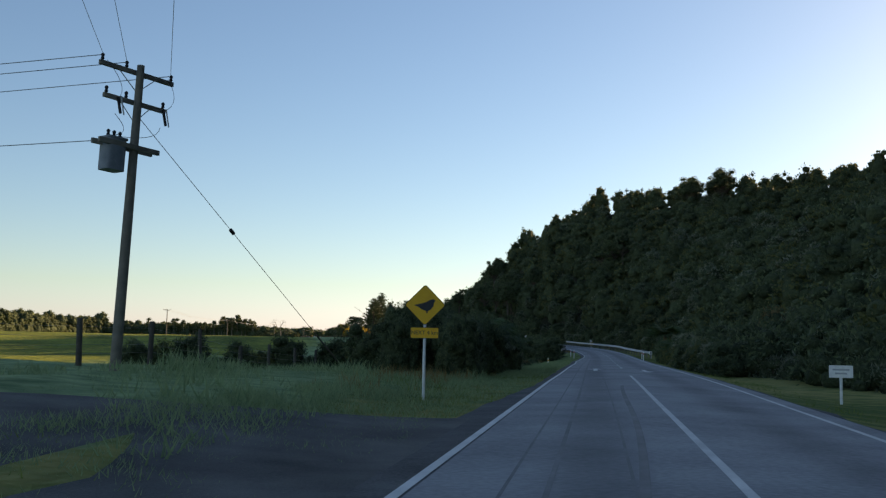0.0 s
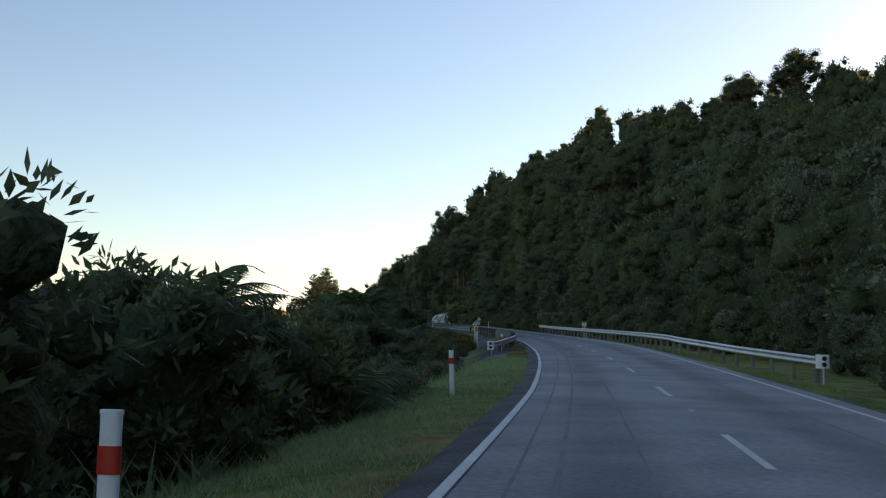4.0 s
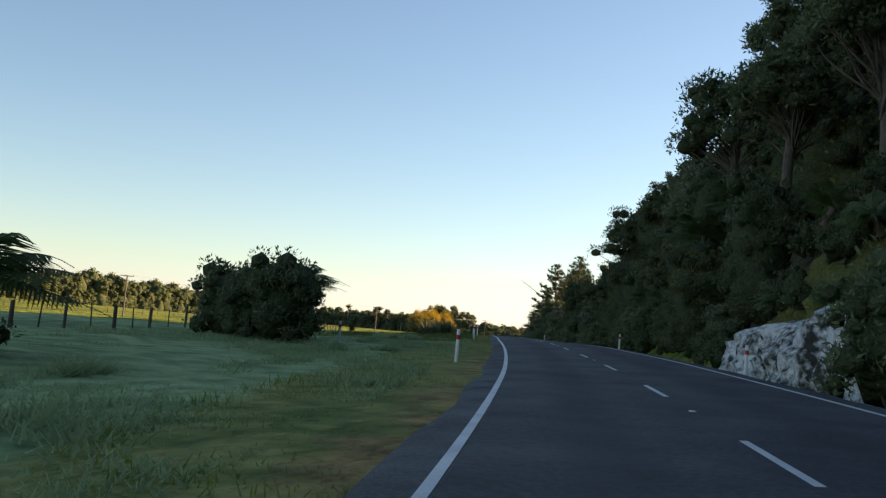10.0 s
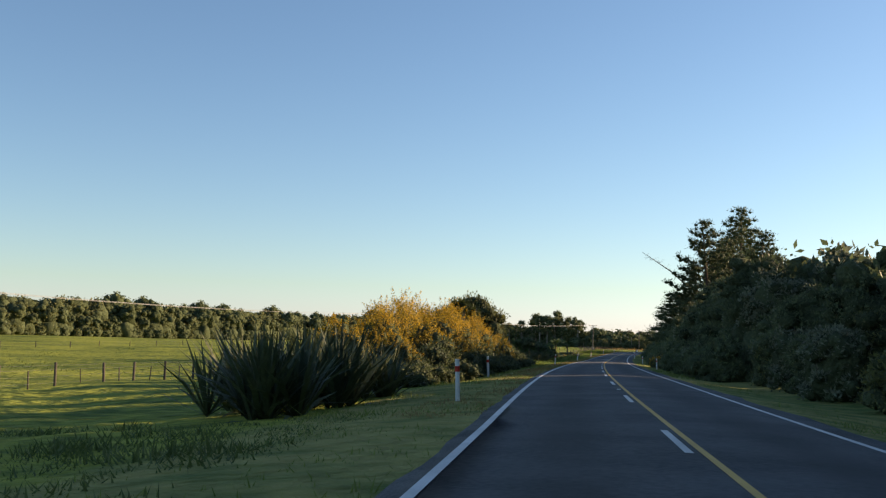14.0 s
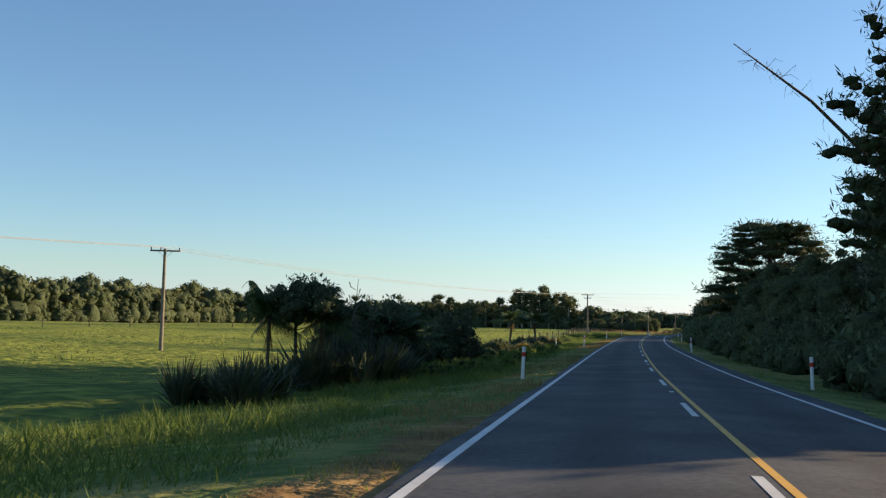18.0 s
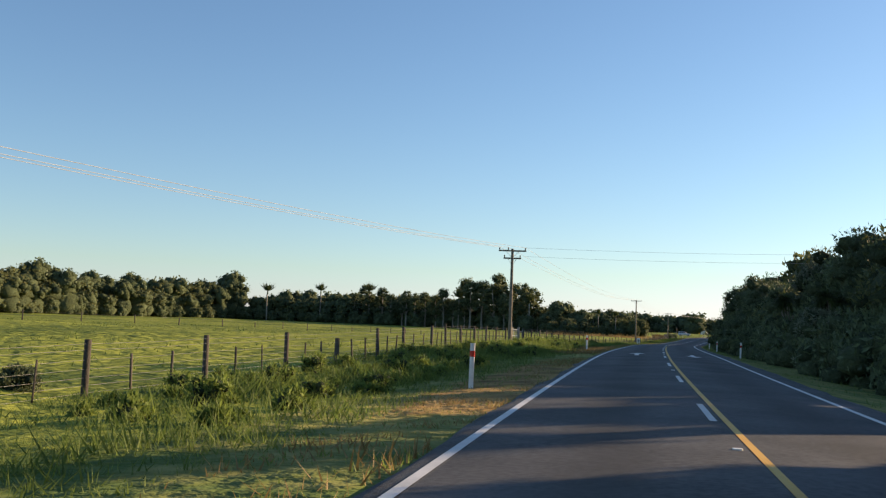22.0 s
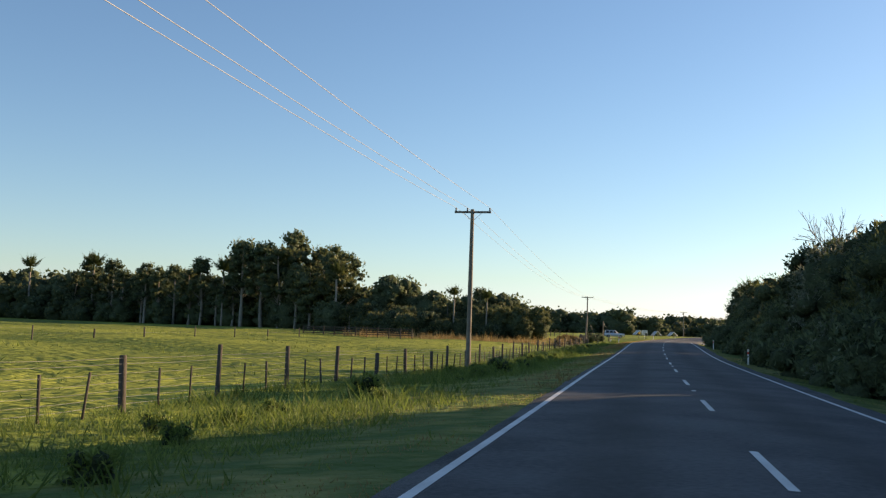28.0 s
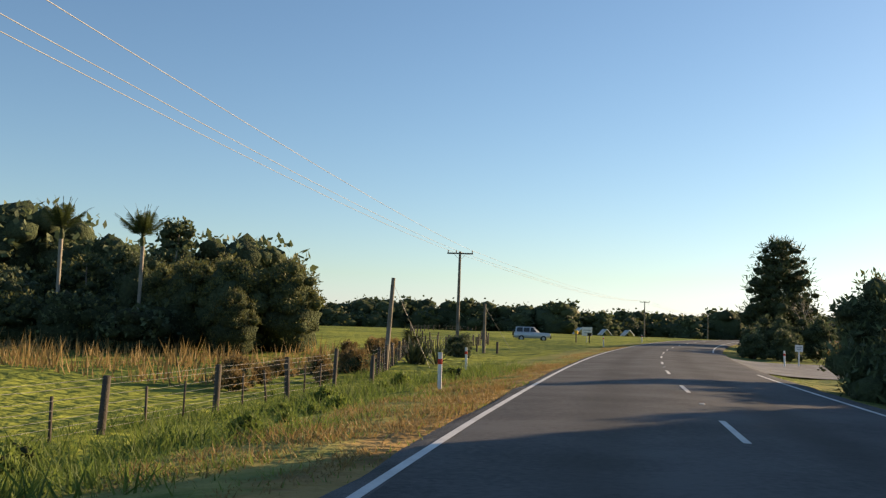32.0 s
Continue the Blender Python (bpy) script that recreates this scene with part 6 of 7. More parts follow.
def guard_rail(s0, s1, gap, side, label, post_mat, post_size, spacing):
    """Beam panels on posts along an edge of the road; side -1 on the left, 1 on the right."""
    ob = thing("guard_rail", label, "guard rail")
    line = 1 if side < 0 else 3

    def spot(s, out, up):
        flare = np.clip(1 - (s - s0) / 11, 0, 1) ** 2 if side < 0 else 0 * s
        set_off = np.interp(s, (170, 184, 205, 214, 222), (gap, gap - 0.32, gap - 0.2, gap - 0.06, gap + 0.22)) if side < 0 else np.interp(s, (138, 146, 156, 170, 205, 221, 228), (gap + 2.0, gap + 0.85, gap, gap, gap + 0.3, gap + 0.5, gap + 0.8))
        d = lane(s, line) + side * (set_off + out + 1.55 * flare)
        up = up - 0.34 * flare - (0.05 if side < 0 else 0) - (np.interp(s, (138, 146, 160), (0.3, 0.2, 0.0)) if side > 0 else 0)
        x, y = at(s, d)
        return np.stack([x, y, np.interp(s, S, LINE_Z) + road_lift(s, lane(s, line) + side * gap * 0.6) + up], -1)

    n = len(W_SHAPE)
    for a in np.arange(s0, s1 - 0.5, 4.0):
        b = min(a + 4.03, s1)
        rows = [np.stack([spot(np.float64(s), -u, h) for u, h in W_SHAPE]) for s in np.linspace(a, b, 3)]
        faces = [(i * n + k, i * n + (k + 1) % n, (i + 1) * n + (k + 1) % n, (i + 1) * n + k) for i in range(2) for k in range(n)]
        if side > 0:
            faces = [f[::-1] for f in faces]
        part("beam", [(np.concatenate(rows), faces)], M_STEEL, ob)
    w, t, top = post_size
    for s in np.arange(s0 + 0.6, s1, spacing):
        x, y, z = spot(np.float64(s), 0.1 + t / 2, 0)
        m = pose(x, y, z, 0, 0, math.degrees(float(np.interp(s, S, LINE_A))))
        stout = side < 0 and 176 < s < 198
        if stout:
            part("post", moved(box(-0.08, 0, 0.02, 0.25, 0.24, 1.4, 0.035), m), M_CONCRETE, ob, "stout pale post with a chamfered top")
        else:
            part("post", moved(box(0, 0, top / 2 - 0.35, t, w, top + 0.7, 0.012), m), post_mat, ob)
        x, y, z = spot(np.float64(s), 0.045, 0)
        part("spacer_block", moved(box(0, 0, 0.57, 0.1, w * 0.8, 0.34, 0.01), pose(x, y, z, 0, 0, math.degrees(float(np.interp(s, S, LINE_A))))), post_mat, ob)
    x, y, z = spot(np.float64(s0 - 0.22), 0.02, 0)
    m = pose(x, y, z, 0, 0, math.degrees(float(np.interp(s0, S, LINE_A))))
    part("end_box", moved(box(0, 0, 0.58, 0.36, 0.45, 0.46, 0.04), m), M_WHITE, ob, "white box end terminal")
    for h in (0.48, 0.68):
        part("end_disc", moved(tube([(0, -0.228, h), (0, -0.24, h)], [0.08, 0.08], 14), m), M_BLACK, ob, "black disc on the end terminal")
    part("end_leg", moved(box(0.05, 0, 0.05, 0.09, 0.12, 0.9, 0.01), m), M_STEEL, ob)


guard_rail(156.8, 221.8, 0.76, -1, "galvanised steel guard rail on weathered timber posts", M_FENCE, (0.2, 0.16, 0.745), 2.0)
guard_rail(138.5, 228, 1.78, 1, "galvanised steel guard rail on grey posts", M_POLE, (0.16, 0.14, 0.7), 2.0)


# fences
def fence(name, line, label, post_h, spacing, battens, wires, seed, posts=True):
    """Posts, battens between them and wires along a run of places."""
    ob = thing(name, label, "fence")
    rng = np.random.default_rng(seed)
    pts = np.array(line, float)
    run = np.r_[0, np.cumsum(np.hypot(*np.diff(pts, axis=0).T))]
    stations = np.arange(0, run[-1], spacing) + rng.normal(0, 0.35, len(np.arange(0, run[-1], spacing)))
    tops = []
    models = [fast_mesh("post", tube([(0, 0, -0.4), (0, 0, post_h * k), (0.0, 0, post_h * k + 0.01)], [0.075 * w, 0.07 * w, 0.05 * w], 7)) for k, w in ((1.0, 1.0), (0.9, 1.15), (1.06, 0.9), (0.78, 1.2))]
    small = fast_mesh("batten", box(0, 0, 0.32, 0.05, 0.04, 1.1))
    for mesh in models + [small]:
        mesh.materials.append(M_FENCE)

    def stand(mesh, u, lean):
        s, d = np.interp(u, run, pts[:, 0]), np.interp(u, run, pts[:, 1])
        x, y, z = put_on(s, d, 0)
        one = new(mesh.name.split(".")[0], mesh)
        one.parent = ob
        one.matrix_basis = pose(x, y, z, rng.normal(0, lean), rng.normal(0, lean), rng.uniform(0, 360))
        return np.array([x, y, z])

    for i, u in enumerate(stations):
        tops.append(stand(models[rng.choice(4, p=[0.45, 0.2, 0.2, 0.15])], u, 1.2))
        if i + 1 < len(stations):
            for k in range(battens):
                stand(small, u + (stations[i + 1] - u) * (k + 1) / (battens + 1), 2.5)
    tops = np.array(tops)
    for h in wires:
        mid = (tops[:-1] + tops[1:]) / 2 - (0, 0, 0.02)
        p = np.empty((2 * len(tops) - 1, 3))
        p[0::2], p[1::2] = tops, mid
        part("wire", tube(p + (0, 0, h), 0.0035, 3, False), M_WIRE, ob)
    return ob


fence("paddock_fence", [(-12, -13), (30, -14), (70, -16), (105, -16), (118, -15.3), (128, -13.8), (140, -12.6)], "old post and wire fence along a shaded field", 1.4, 4.6, 0, (0.3, 0.55, 0.8, 1.05), 1)
fence("paddock_fence", [(222, -16), (265, -18), (285, -20), (330, -18.5), (370, -22), (425, -25)], "post and wire fence across the grassy paddock", 1.15, 4.6, 1, (0.3, 0.6, 0.9, 1.1), 2)
fence("paddock_fence", [(574, -11.6), (588, -10.4), (604, -9.8), (620, -10.3), (650.5, -11)], "timber post and batten fence with wires", 1.2, 5.0, 2, (0.15, 0.3, 0.45, 0.62, 0.8, 1.0, 1.12), 3)
fence("paddock_fence", [(658, -10.9), (700, -10.5), (760, -10.4), (840, -10.0), (868, -9.4)], "timber post and batten fence with wires", 1.3, 4.9, 2, (0.15, 0.3, 0.45, 0.62, 0.8, 1.0, 1.12), 4)
fence("paddock_fence", [(868, -9.4), (880, -11.5), (896, -14.5), (930, -18), (946, -24)], "close-set stock fence with netting wires", 1.15, 3.0, 2, (0.08, 0.16, 0.24, 0.34, 0.46, 0.6, 0.76, 0.95, 1.1), 5)
fence("field_fence", [(430, -120), (560, -95), (640, -72), (700, -58), (770, -52), (850, -44)], "distant fence line across the sunlit paddock", 1.1, 8.0, 0, (0.5, 0.95), 6)
fence("field_fence", [(900, -10), (960, -40), (1040, -80)], "far fence line beyond the gateway", 1.1, 6.0, 0, (0.5, 0.95), 7)


# the metal farm gate between its posts
def farm_gate():
    ob = thing("farm_gate", "pale tubular steel farm gate with mesh, closed", "gate", m=road_pose(654.5, -11.1))
    w, h = 3.6, 1.15
    for z in (0.15, h):
        part("frame_rail", tube([(0, -w / 2, z), (0, w / 2, z)], 0.022, 8), M_STEEL, ob)
    part("middle_rail", tube([(0, -w / 2, 0.6), (0, w / 2, 0.6)], 0.016, 8), M_STEEL, ob)
    for y in (-w / 2, -w / 6, w / 6, w / 2):
        part("upright", tube([(0, y, 0.15), (0, y, h)], 0.02, 8), M_STEEL, ob)
    for z in np.linspace(0.22, 1.08, 8):
        part("mesh_wire", tube([(0, -w / 2, z), (0, w / 2, z)], 0.004, 3, False), M_WIRE, ob)
    for y in np.linspace(-w / 2 + 0.15, w / 2 - 0.15, 22):
        part("mesh_wire", tube([(0, y, 0.15), (0, y, h)], 0.003, 3, False), M_WIRE, ob)


farm_gate()
for s, k in ((652.5, 1.3), (656.5, 1.35), (659.2, 1.1)):
    gate_post = thing("gate_post", "stout weathered timber gate post", "post", "gate posts", road_pose(s, -11.1))
    part("post_body", tube([(0, 0, -0.4), (0, 0, k), (0, 0, k + 0.02)], [0.13, 0.12, 0.08], 10), M_POLE, gate_post)
strut = thing("gate_stay", "weathered timber stay rail between gate posts", "fence rail", m=road_pose(657.8, -11.1))
part("rail", tube([(0, -1.3, 0.95), (0, 1.4, 0.95)], 0.06, 8), M_POLE, strut)


# timber stock yard by the second pole
def stock_yard():
    ob = thing("stock_yard", "low weathered timber stock yard rails", "stock yard", m=road_pose(864, -43, 72))
    for y in (-10, -8, -6, -4, -2, 0, 2, 4, 6, 8, 10):
        part("post", tube([(0, y, -0.4), (0, y, 1.35)], 0.08, 7), M_FENCE, ob)
    for z in (0.3, 0.6, 0.9, 1.2):
        part("rail", box(0.09, 0, z, 0.04, 20.2, 0.13), M_FENCE, ob)


stock_yard()


# power poles and lines
def insulator(parent, x, y, z):
    part("insulator", tube([(x, y, z), (x, y, z + 0.05), (x, y, z + 0.09), (x, y, z + 0.16), (x, y, z + 0.2)], [0.02, 0.055, 0.035, 0.055, 0.02], 8), M_BLACK, parent, "dark glazed insulator")


def power_pole(s, d, height, turn, arms, label, lean=0.0):
    ob = thing("power_pole", label, "power pole", "power poles", road_pose(s, d, turn) @ Matrix.Rotation(radians(lean), 4, "Y"))
    part("pole_shaft", tube([(0, 0, -0.6), (0, 0, height * 0.5), (0, 0, height)], [0.155, 0.135, 0.105], 10), M_POLE, ob, soft=False)
    for z, half in arms:
        part("cross_arm", box(0, 0.13, z, half * 2, 0.1, 0.12, 0.01), M_POLE, ob)
        for x in (-half + 0.08, -half * 0.3, half - 0.08) if half > 0.9 else (-half + 0.08, half - 0.08):
            insulator(ob, x, 0.13, z + 0.06)
        for side in (-1, 1):
            part("arm_brace", tube([(side * half * 0.5, 0.12, z - 0.04), (0, 0.1, z - 0.55)], 0.014, 5), M_STEEL, ob)
    return ob


def wire_end(s, d, z, turn, half):
    """World places of three wires at a pole top."""
    m = road_pose(s, d, turn)
    return [np.array(m @ Vector((x, 0.13, z))) for x in (-half + 0.08, -half * 0.3, half - 0.08)]


POLES = [(425, -62, 7.3, 20), (533.5, -33.5, 7.7, 18), (648, -10.5, 7.5, 8), (783.5, -9.8, 9.35, 0), (911, -15.8, 8.2, 10), (1046, -40, 8.2, 25), (1120, -78, 8.2, 30)]
POLES = [(310, -88, 7.3, 18)] + POLES
for s, d, h, turn in POLES:
    power_pole(s, d, h, turn, [(h - 0.15, 1.1)] + ([(h - 0.75, 0.7)] if s == 648 else []), "weathered timber power pole with a cross-arm")


def power_wires(a, b, sag, label="thin overhead power wires between poles"):
    ob = thing("power_line", label, "power line")
    for p, q in zip(a, b):
        t = np.linspace(0, 1, 15)[:, None]
        part("wire", tube(p * (1 - t) + q * t - np.array((0, 0, 1.0)) * sag * 4 * t * (1 - t), 0.007 if "crossing" in label else 0.012, 4, False), M_LINE, ob)


ends = [wire_end(s, d, h + 0.12, turn, 1.1) for s, d, h, turn in POLES]
for a, b in zip(ends[:-1], ends[1:]):
    power_wires(a, b, 1.1)
far_side = [np.array([*at(658, 25 + 0.2 * i), float(np.interp(658, S, LINE_Z)) + 8.6 - 0.7 * i]) for i in range(2)]
power_wires([ends[3][2] + (0, 0, 0.0), ends[3][2] + (0, 0, -0.7)], far_side, 0.3, "thin overhead wires crossing the road")


def transformer_pole():
    s, d, h = 24.5, -12.6, 8.25
    ob = power_pole(s, d, h, 62, [(h - 0.2, 1.2), (h - 1.05, 1.0)], "leaning timber power pole with a transformer", 2.2)
    for y in (-0.16, 0.16):
        part("platform_beam", box(-0.25, y, h - 2.35, 1.9, 0.1, 0.13, 0.01), M_POLE, ob)
    part("transformer_tank", box(-0.62, 0.05, h - 2.65, 0.55, 0.5, 0.85, 0.06), M_TANK, ob, "grey steel transformer tank")
    part("tank_lid", box(-0.62, 0.05, h - 2.2, 0.6, 0.55, 0.05, 0.05), M_TANK, ob)
    for x in (-0.8, -0.62, -0.44):
        insulator(ob, x, 0.05, h - 2.17)
    for x, y in ((-0.62, 0.12), (0.86, 0.12)):
        fuse = part("fuse_holder", tube([(x, y - 0.1, h - 1.05), (x + 0.05, y - 0.2, h - 1.5)], 0.04, 8), M_BLACK, ob)
        part("fuse_link", tube([(x + 0.1, y - 0.1, h - 1.0), (x + 0.16, y - 0.2, h - 1.52)], 0.02, 6), M_WHITE, ob)
    for x0, z0, x1, z1 in ((-1.0, h - 0.1, -0.62, h - 1.1), (1.0, h - 0.1, 0.86, h - 1.1), (-0.62, h - 1.5, -0.62, h - 2.1), (0.86, h - 1.55, -0.44, h - 2.1)):
        t = np.linspace(0, 1, 8)[:, None]
        p = np.array([x0, 0.1, z0]) * (1 - t) + np.array([x1, 0.05, z1]) * t + np.array([0.22, -0.12, -0.1]) * 4 * t * (1 - t)
        part("jumper_cable", tube(p, 0.008, 4, False), M_BLACK, ob)
    m = road_pose(s, d, 62) @ Matrix.Rotation(radians(2.2), 4, "Y")
    top = [np.array(m @ Vector((x, 0.13, h + 0.02))) for x in (-1.1, -0.36, 1.1)]
    left = [np.array([*at(30 + 2 * i, -150), 9.0]) for i in range(3)]
    over = [np.array([*at(-30, 10 + 2 * i), 9.6]) for i in range(3)]
    power_wires(top, left, 1.6, "overhead wires running off across the field")
    power_wires(top, over, 0.9, "overhead wires crossing above the road")
    low = np.array(m @ Vector((-0.9, 0.0, h - 2.3)))
    power_wires([low], [np.array([*at(28, -120), 6.5])], 0.8, "single service wire running off across the field")
    guy = thing("guy_wire", "steel guy wire staying the power pole", "guy wire")
    foot = np.array(put_on(35.5, -9.0))
    head = np.array(m @ Vector((0, 0, h - 1.4)))
    part("wire", tube([head, foot], 0.012, 4, False), M_BLACK, guy)
    part("guard", tube([foot, foot + (head - foot) * 0.2], 0.03, 6), M_FENCE, guy, "plain guard sleeve on the lower wire")
    part("strain_insulator", tube([head + (foot - head) * 0.37, head + (foot - head) * 0.385], 0.06, 6), M_BLACK, guy)


M_TANK = material("grey_tank_paint", (0.16, 0.18, 0.2), (0.28, 0.3, 0.33), 0.5, 3.0, 0.1, 20.0, 0.0)
transformer_pole()


for s, d, tall, lean in ((874, -10.5, 4.2, 3), (901, -11.2, 3.6, 0)):
    stub = thing("strainer_pole", "tall weathered timber pole standing in the fence line", "pole", m=road_pose(s, d) @ Matrix.Rotation(radians(lean), 4, "Y"))
    part("pole_shaft", tube([(0, 0, -0.5), (0, 0, tall * 0.5), (0, 0, tall)], [0.12, 0.11, 0.09], 9), M_POLE, stub)
    part("stay_wire", tube([(0, 0, tall - 0.2), (1.9, 0.6, 0.3)], 0.008, 4, False), M_WIRE, stub, "thin steel stay wire")


# signs
def words(text, size, parent, x, y, z, mat, turn=0.0):
    curve = bpy.data.curves.new("lettering", "FONT")
    curve.body, curve.size, curve.extrude, curve.align_x, curve.align_y = text, size, 0.001, "CENTER", "CENTER"
    curve.materials.append(mat)
    ob = new("lettering", curve)
    ob.parent = parent
    ob.matrix_basis = pose(x, y, z, 90, 0, 0)
    return ob


def plate(points, y0, y1):
    """A flat sheet of a given outline (x, z), facing -y."""
    n = len(points)
    p = [(x, y0, z) for x, z in points] + [(x, y1, z) for x, z in points]
    side = [(i, (i + 1) % n, n + (i + 1) % n, n + i) for i in range(n)]
    return [(p, [list(range(n))]), (p, [list(range(n, 2 * n))[::-1]]), (p, side)]


def rounded(w, h, r, cx=0.0, cz=0.0, k=4):
    out = []
    for qx, qz, a0 in ((1, -1, -90), (1, 1, 0), (-1, 1, 90), (-1, -1, 180)):
        for i in range(k + 1):
            a = radians(a0 + 90 * i / k)
            out.append((cx + qx * (w / 2 - r) + r * math.cos(a), cz + qz * (h / 2 - r) + r * math.sin(a)))
    return out


def turned_outline(points, cx, cz):
    c = math.sqrt(0.5)
    return [(cx + (x - z) * c, cz + (x + z) * c) for x, z in points]


BIRD = [(-0.27, 0.02), (-0.12, 0.05), (0.02, 0.09), (0.12, 0.15), (0.2, 0.16), (0.25, 0.12), (0.21, 0.09), (0.2, 0.0), (0.13, -0.09), (0.07, -0.12), (0.06, -0.17), (0.03, -0.17), (0.03, -0.12), (-0.08, -0.08), (-0.16, -0.02)]


def bird_warning():
    ob = thing("warning_sign", "yellow diamond bird warning sign on a white post", "road sign", m=road_pose(21.6, -3.78, 4, 0.08))
    part("post", tube([(0, 0.03, -0.7), (0, 0.03, 2.0)], 0.035, 10), M_WHITE, ob)
    part("diamond_border", plate(turned_outline(rounded(0.66, 0.66, 0.06), 0, 2.02), -0.004, 0.004), M_BLACK, ob)
    part("diamond_face", plate(turned_outline(rounded(0.635, 0.635, 0.05), 0, 2.02), -0.008, -0.0042), M_SIGN, ob, "yellow reflective face")
    part("bird_symbol", plate([(x * 0.95, 2.0 + z * 0.95) for x, z in BIRD[::-1]], -0.012, -0.0084), M_SYMBOL, ob, "dark bird silhouette")
    part("plate_border", plate(rounded(0.64, 0.25, 0.03, 0.0, 1.4), -0.004, 0.004), M_BLACK, ob)
    part("plate_face", plate(rounded(0.62, 0.23, 0.025, 0.0, 1.4), -0.008, -0.0042), M_SIGN, ob, "yellow supplementary plate")
    words("NEXT 4 km", 0.125, ob, 0, -0.0095, 1.4, M_SYMBOL)


M_SYMBOL = material("dark_symbol", (0.02, 0.022, 0.026), (0.035, 0.037, 0.042), 0.5, 5.0, 0, 1, 0.0)
bird_warning()


def bars(ob, rows, y, mat):
    for x, z, w, h in rows:
        part("text_bar", plate([(x - w / 2, z - h / 2), (x + w / 2, z - h / 2), (x + w / 2, z + h / 2), (x - w / 2, z + h / 2)], y - 0.002, y), mat, ob)


def limit_sign(s, d, turn, drop, label, size=1.0):
    ob = thing("information_sign", label, "road sign", m=road_pose(s, d, turn) @ Matrix.Scale(size, 4))
    for x in (-0.02, 0.2):
        part("post", tube([(x, 0.03, -0.4), (x, 0.03, drop + (0.95 if x < 0 else 0.36))], 0.04 / size**1.4, 8), M_WHITE, ob)
    part("white_panel", plate(rounded(0.42, 0.48, 0.03, 0.0, drop + 1.2), -0.004, 0.004), M_WHITE, ob, "white route panel")
    part("shield", plate([(-0.07, drop + 1.38), (0.07, drop + 1.38), (0.08, drop + 1.3), (0, drop + 1.22), (-0.08, drop + 1.3)][::-1], -0.008, -0.0045), M_SYMBOL, ob, "dark shield shape")
    bars(ob, [(0, drop + 1.14, 0.3, 0.05), (0, drop + 1.05, 0.28, 0.07)], -0.005, M_SYMBOL)
    part("yellow_panel", plate(rounded(0.78, 0.52, 0.03, 0.0, drop + 0.62), -0.006, 0.002), M_SIGN, ob, "yellow notice panel")
    bars(ob, [(0, drop + 0.76, 0.62, 0.08), (0, drop + 0.47, 0.6, 0.08)], -0.007, M_SYMBOL)
    words("CREEK", 0.12, ob, 0, -0.0075, drop + 0.61, M_SYMBOL)


limit_sign(181, -5.15, 6, 1.79, "white and yellow notice sign on two white posts", 0.62)
limit_sign(206, 7.6, -8, 0.3, "white and yellow notice sign beyond the guard rail")


def sea_bird_sign():
    ob = thing("bird_sign", "white board with a black seabird shape on a timber post", "sign", m=road_pose(733, -4.9, 12))
    part("post", tube([(-0.34, 0.05, -0.4), (-0.34, 0.05, 1.3)], 0.05, 8), M_FENCE, ob)
    part("board_frame", plate(rounded(0.56, 0.94, 0.01, 0, 0.62), -0.004, 0.02), M_BLACK, ob)
    part("board_face", plate(rounded(0.52, 0.9, 0.01, 0, 0.62), -0.008, -0.0042), M_WHITE, ob, "white painted face")
    wing = [(-0.06, 1.02), (0.03, 0.88), (0.06, 0.74), (0.17, 0.66), (0.2, 0.62), (0.12, 0.6), (0.05, 0.56), (0.06, 0.42), (0.0, 0.3), (-0.08, 0.22), (-0.02, 0.36), (-0.03, 0.5), (-0.07, 0.56), (-0.2, 0.58), (-0.2, 0.64), (-0.07, 0.66), (-0.02, 0.76), (-0.02, 0.9)]
    part("seabird_symbol", plate(wing[::-1], -0.012, -0.0084), M_SYMBOL, ob, "black seabird silhouette")


sea_bird_sign()


def small_board(s, d, turn, w, h, top, label, face):
    ob = thing("small_sign", label, "sign", m=road_pose(s, d, turn))
    part("post", box(0, 0.03, top / 2 - 0.2, 0.08, 0.05, top + 0.4, 0.01), M_WHITE, ob)
    part("board", plate(rounded(w, h, 0.02, 0, top), -0.006, 0.01), face, ob)
    bars(ob, [(0, top + h * 0.15, w * 0.7, h * 0.14), (0, top - h * 0.15, w * 0.5, h * 0.14)], -0.0065, M_SIGN_GREY)


small_board(30.2, 7.1, -6, 0.66, 0.36, 1.0, "small white board with faint lettering on a post", M_WHITE)
small_board(953, -12.5, 5, 1.3, 1.1, 1.4, "pale notice board beside the gateway", M_WHITE)
small_board(893, 9.6, 0, 0.45, 0.4, 1.1, "small white sign on a post by the side road", M_WHITE)


# concrete culvert headwall, letter boxes, far shelters
headwall = thing("culvert_headwall", "weathered concrete culvert headwall beside the road", "culvert", m=road_pose(155.8, -5.6, 8))
part("wall_block", box(0, 0, 0.0, 0.3, 1.9, 0.9, 0.04), M_CONCRETE, headwall)
part("coping", box(0, 0, 0.48, 0.4, 2.0, 0.1, 0.03), M_CONCRETE, headwall)
letter_box = thing("letter_box", "dark letter box on a timber post", "letter box", m=road_pose(947, -10.8, 20))
part("post", box(0, 0, 0.4, 0.1, 0.1, 1.2, 0.01), M_FENCE, letter_box)
part("box_body", box(0, 0, 1.1, 0.45, 0.6, 0.35, 0.03), M_BLACK, letter_box)
marker = thing("orange_marker", "orange topped marker post by the gateway", "marker post", m=road_pose(947, -12.4))
part("post", box(0, 0, 0.5, 0.12, 0.12, 1.4, 0.01), M_FENCE, marker)
part("orange_top", box(0, 0, 1.35, 0.4, 0.3, 0.4, 0.03), M_AMBER, marker)


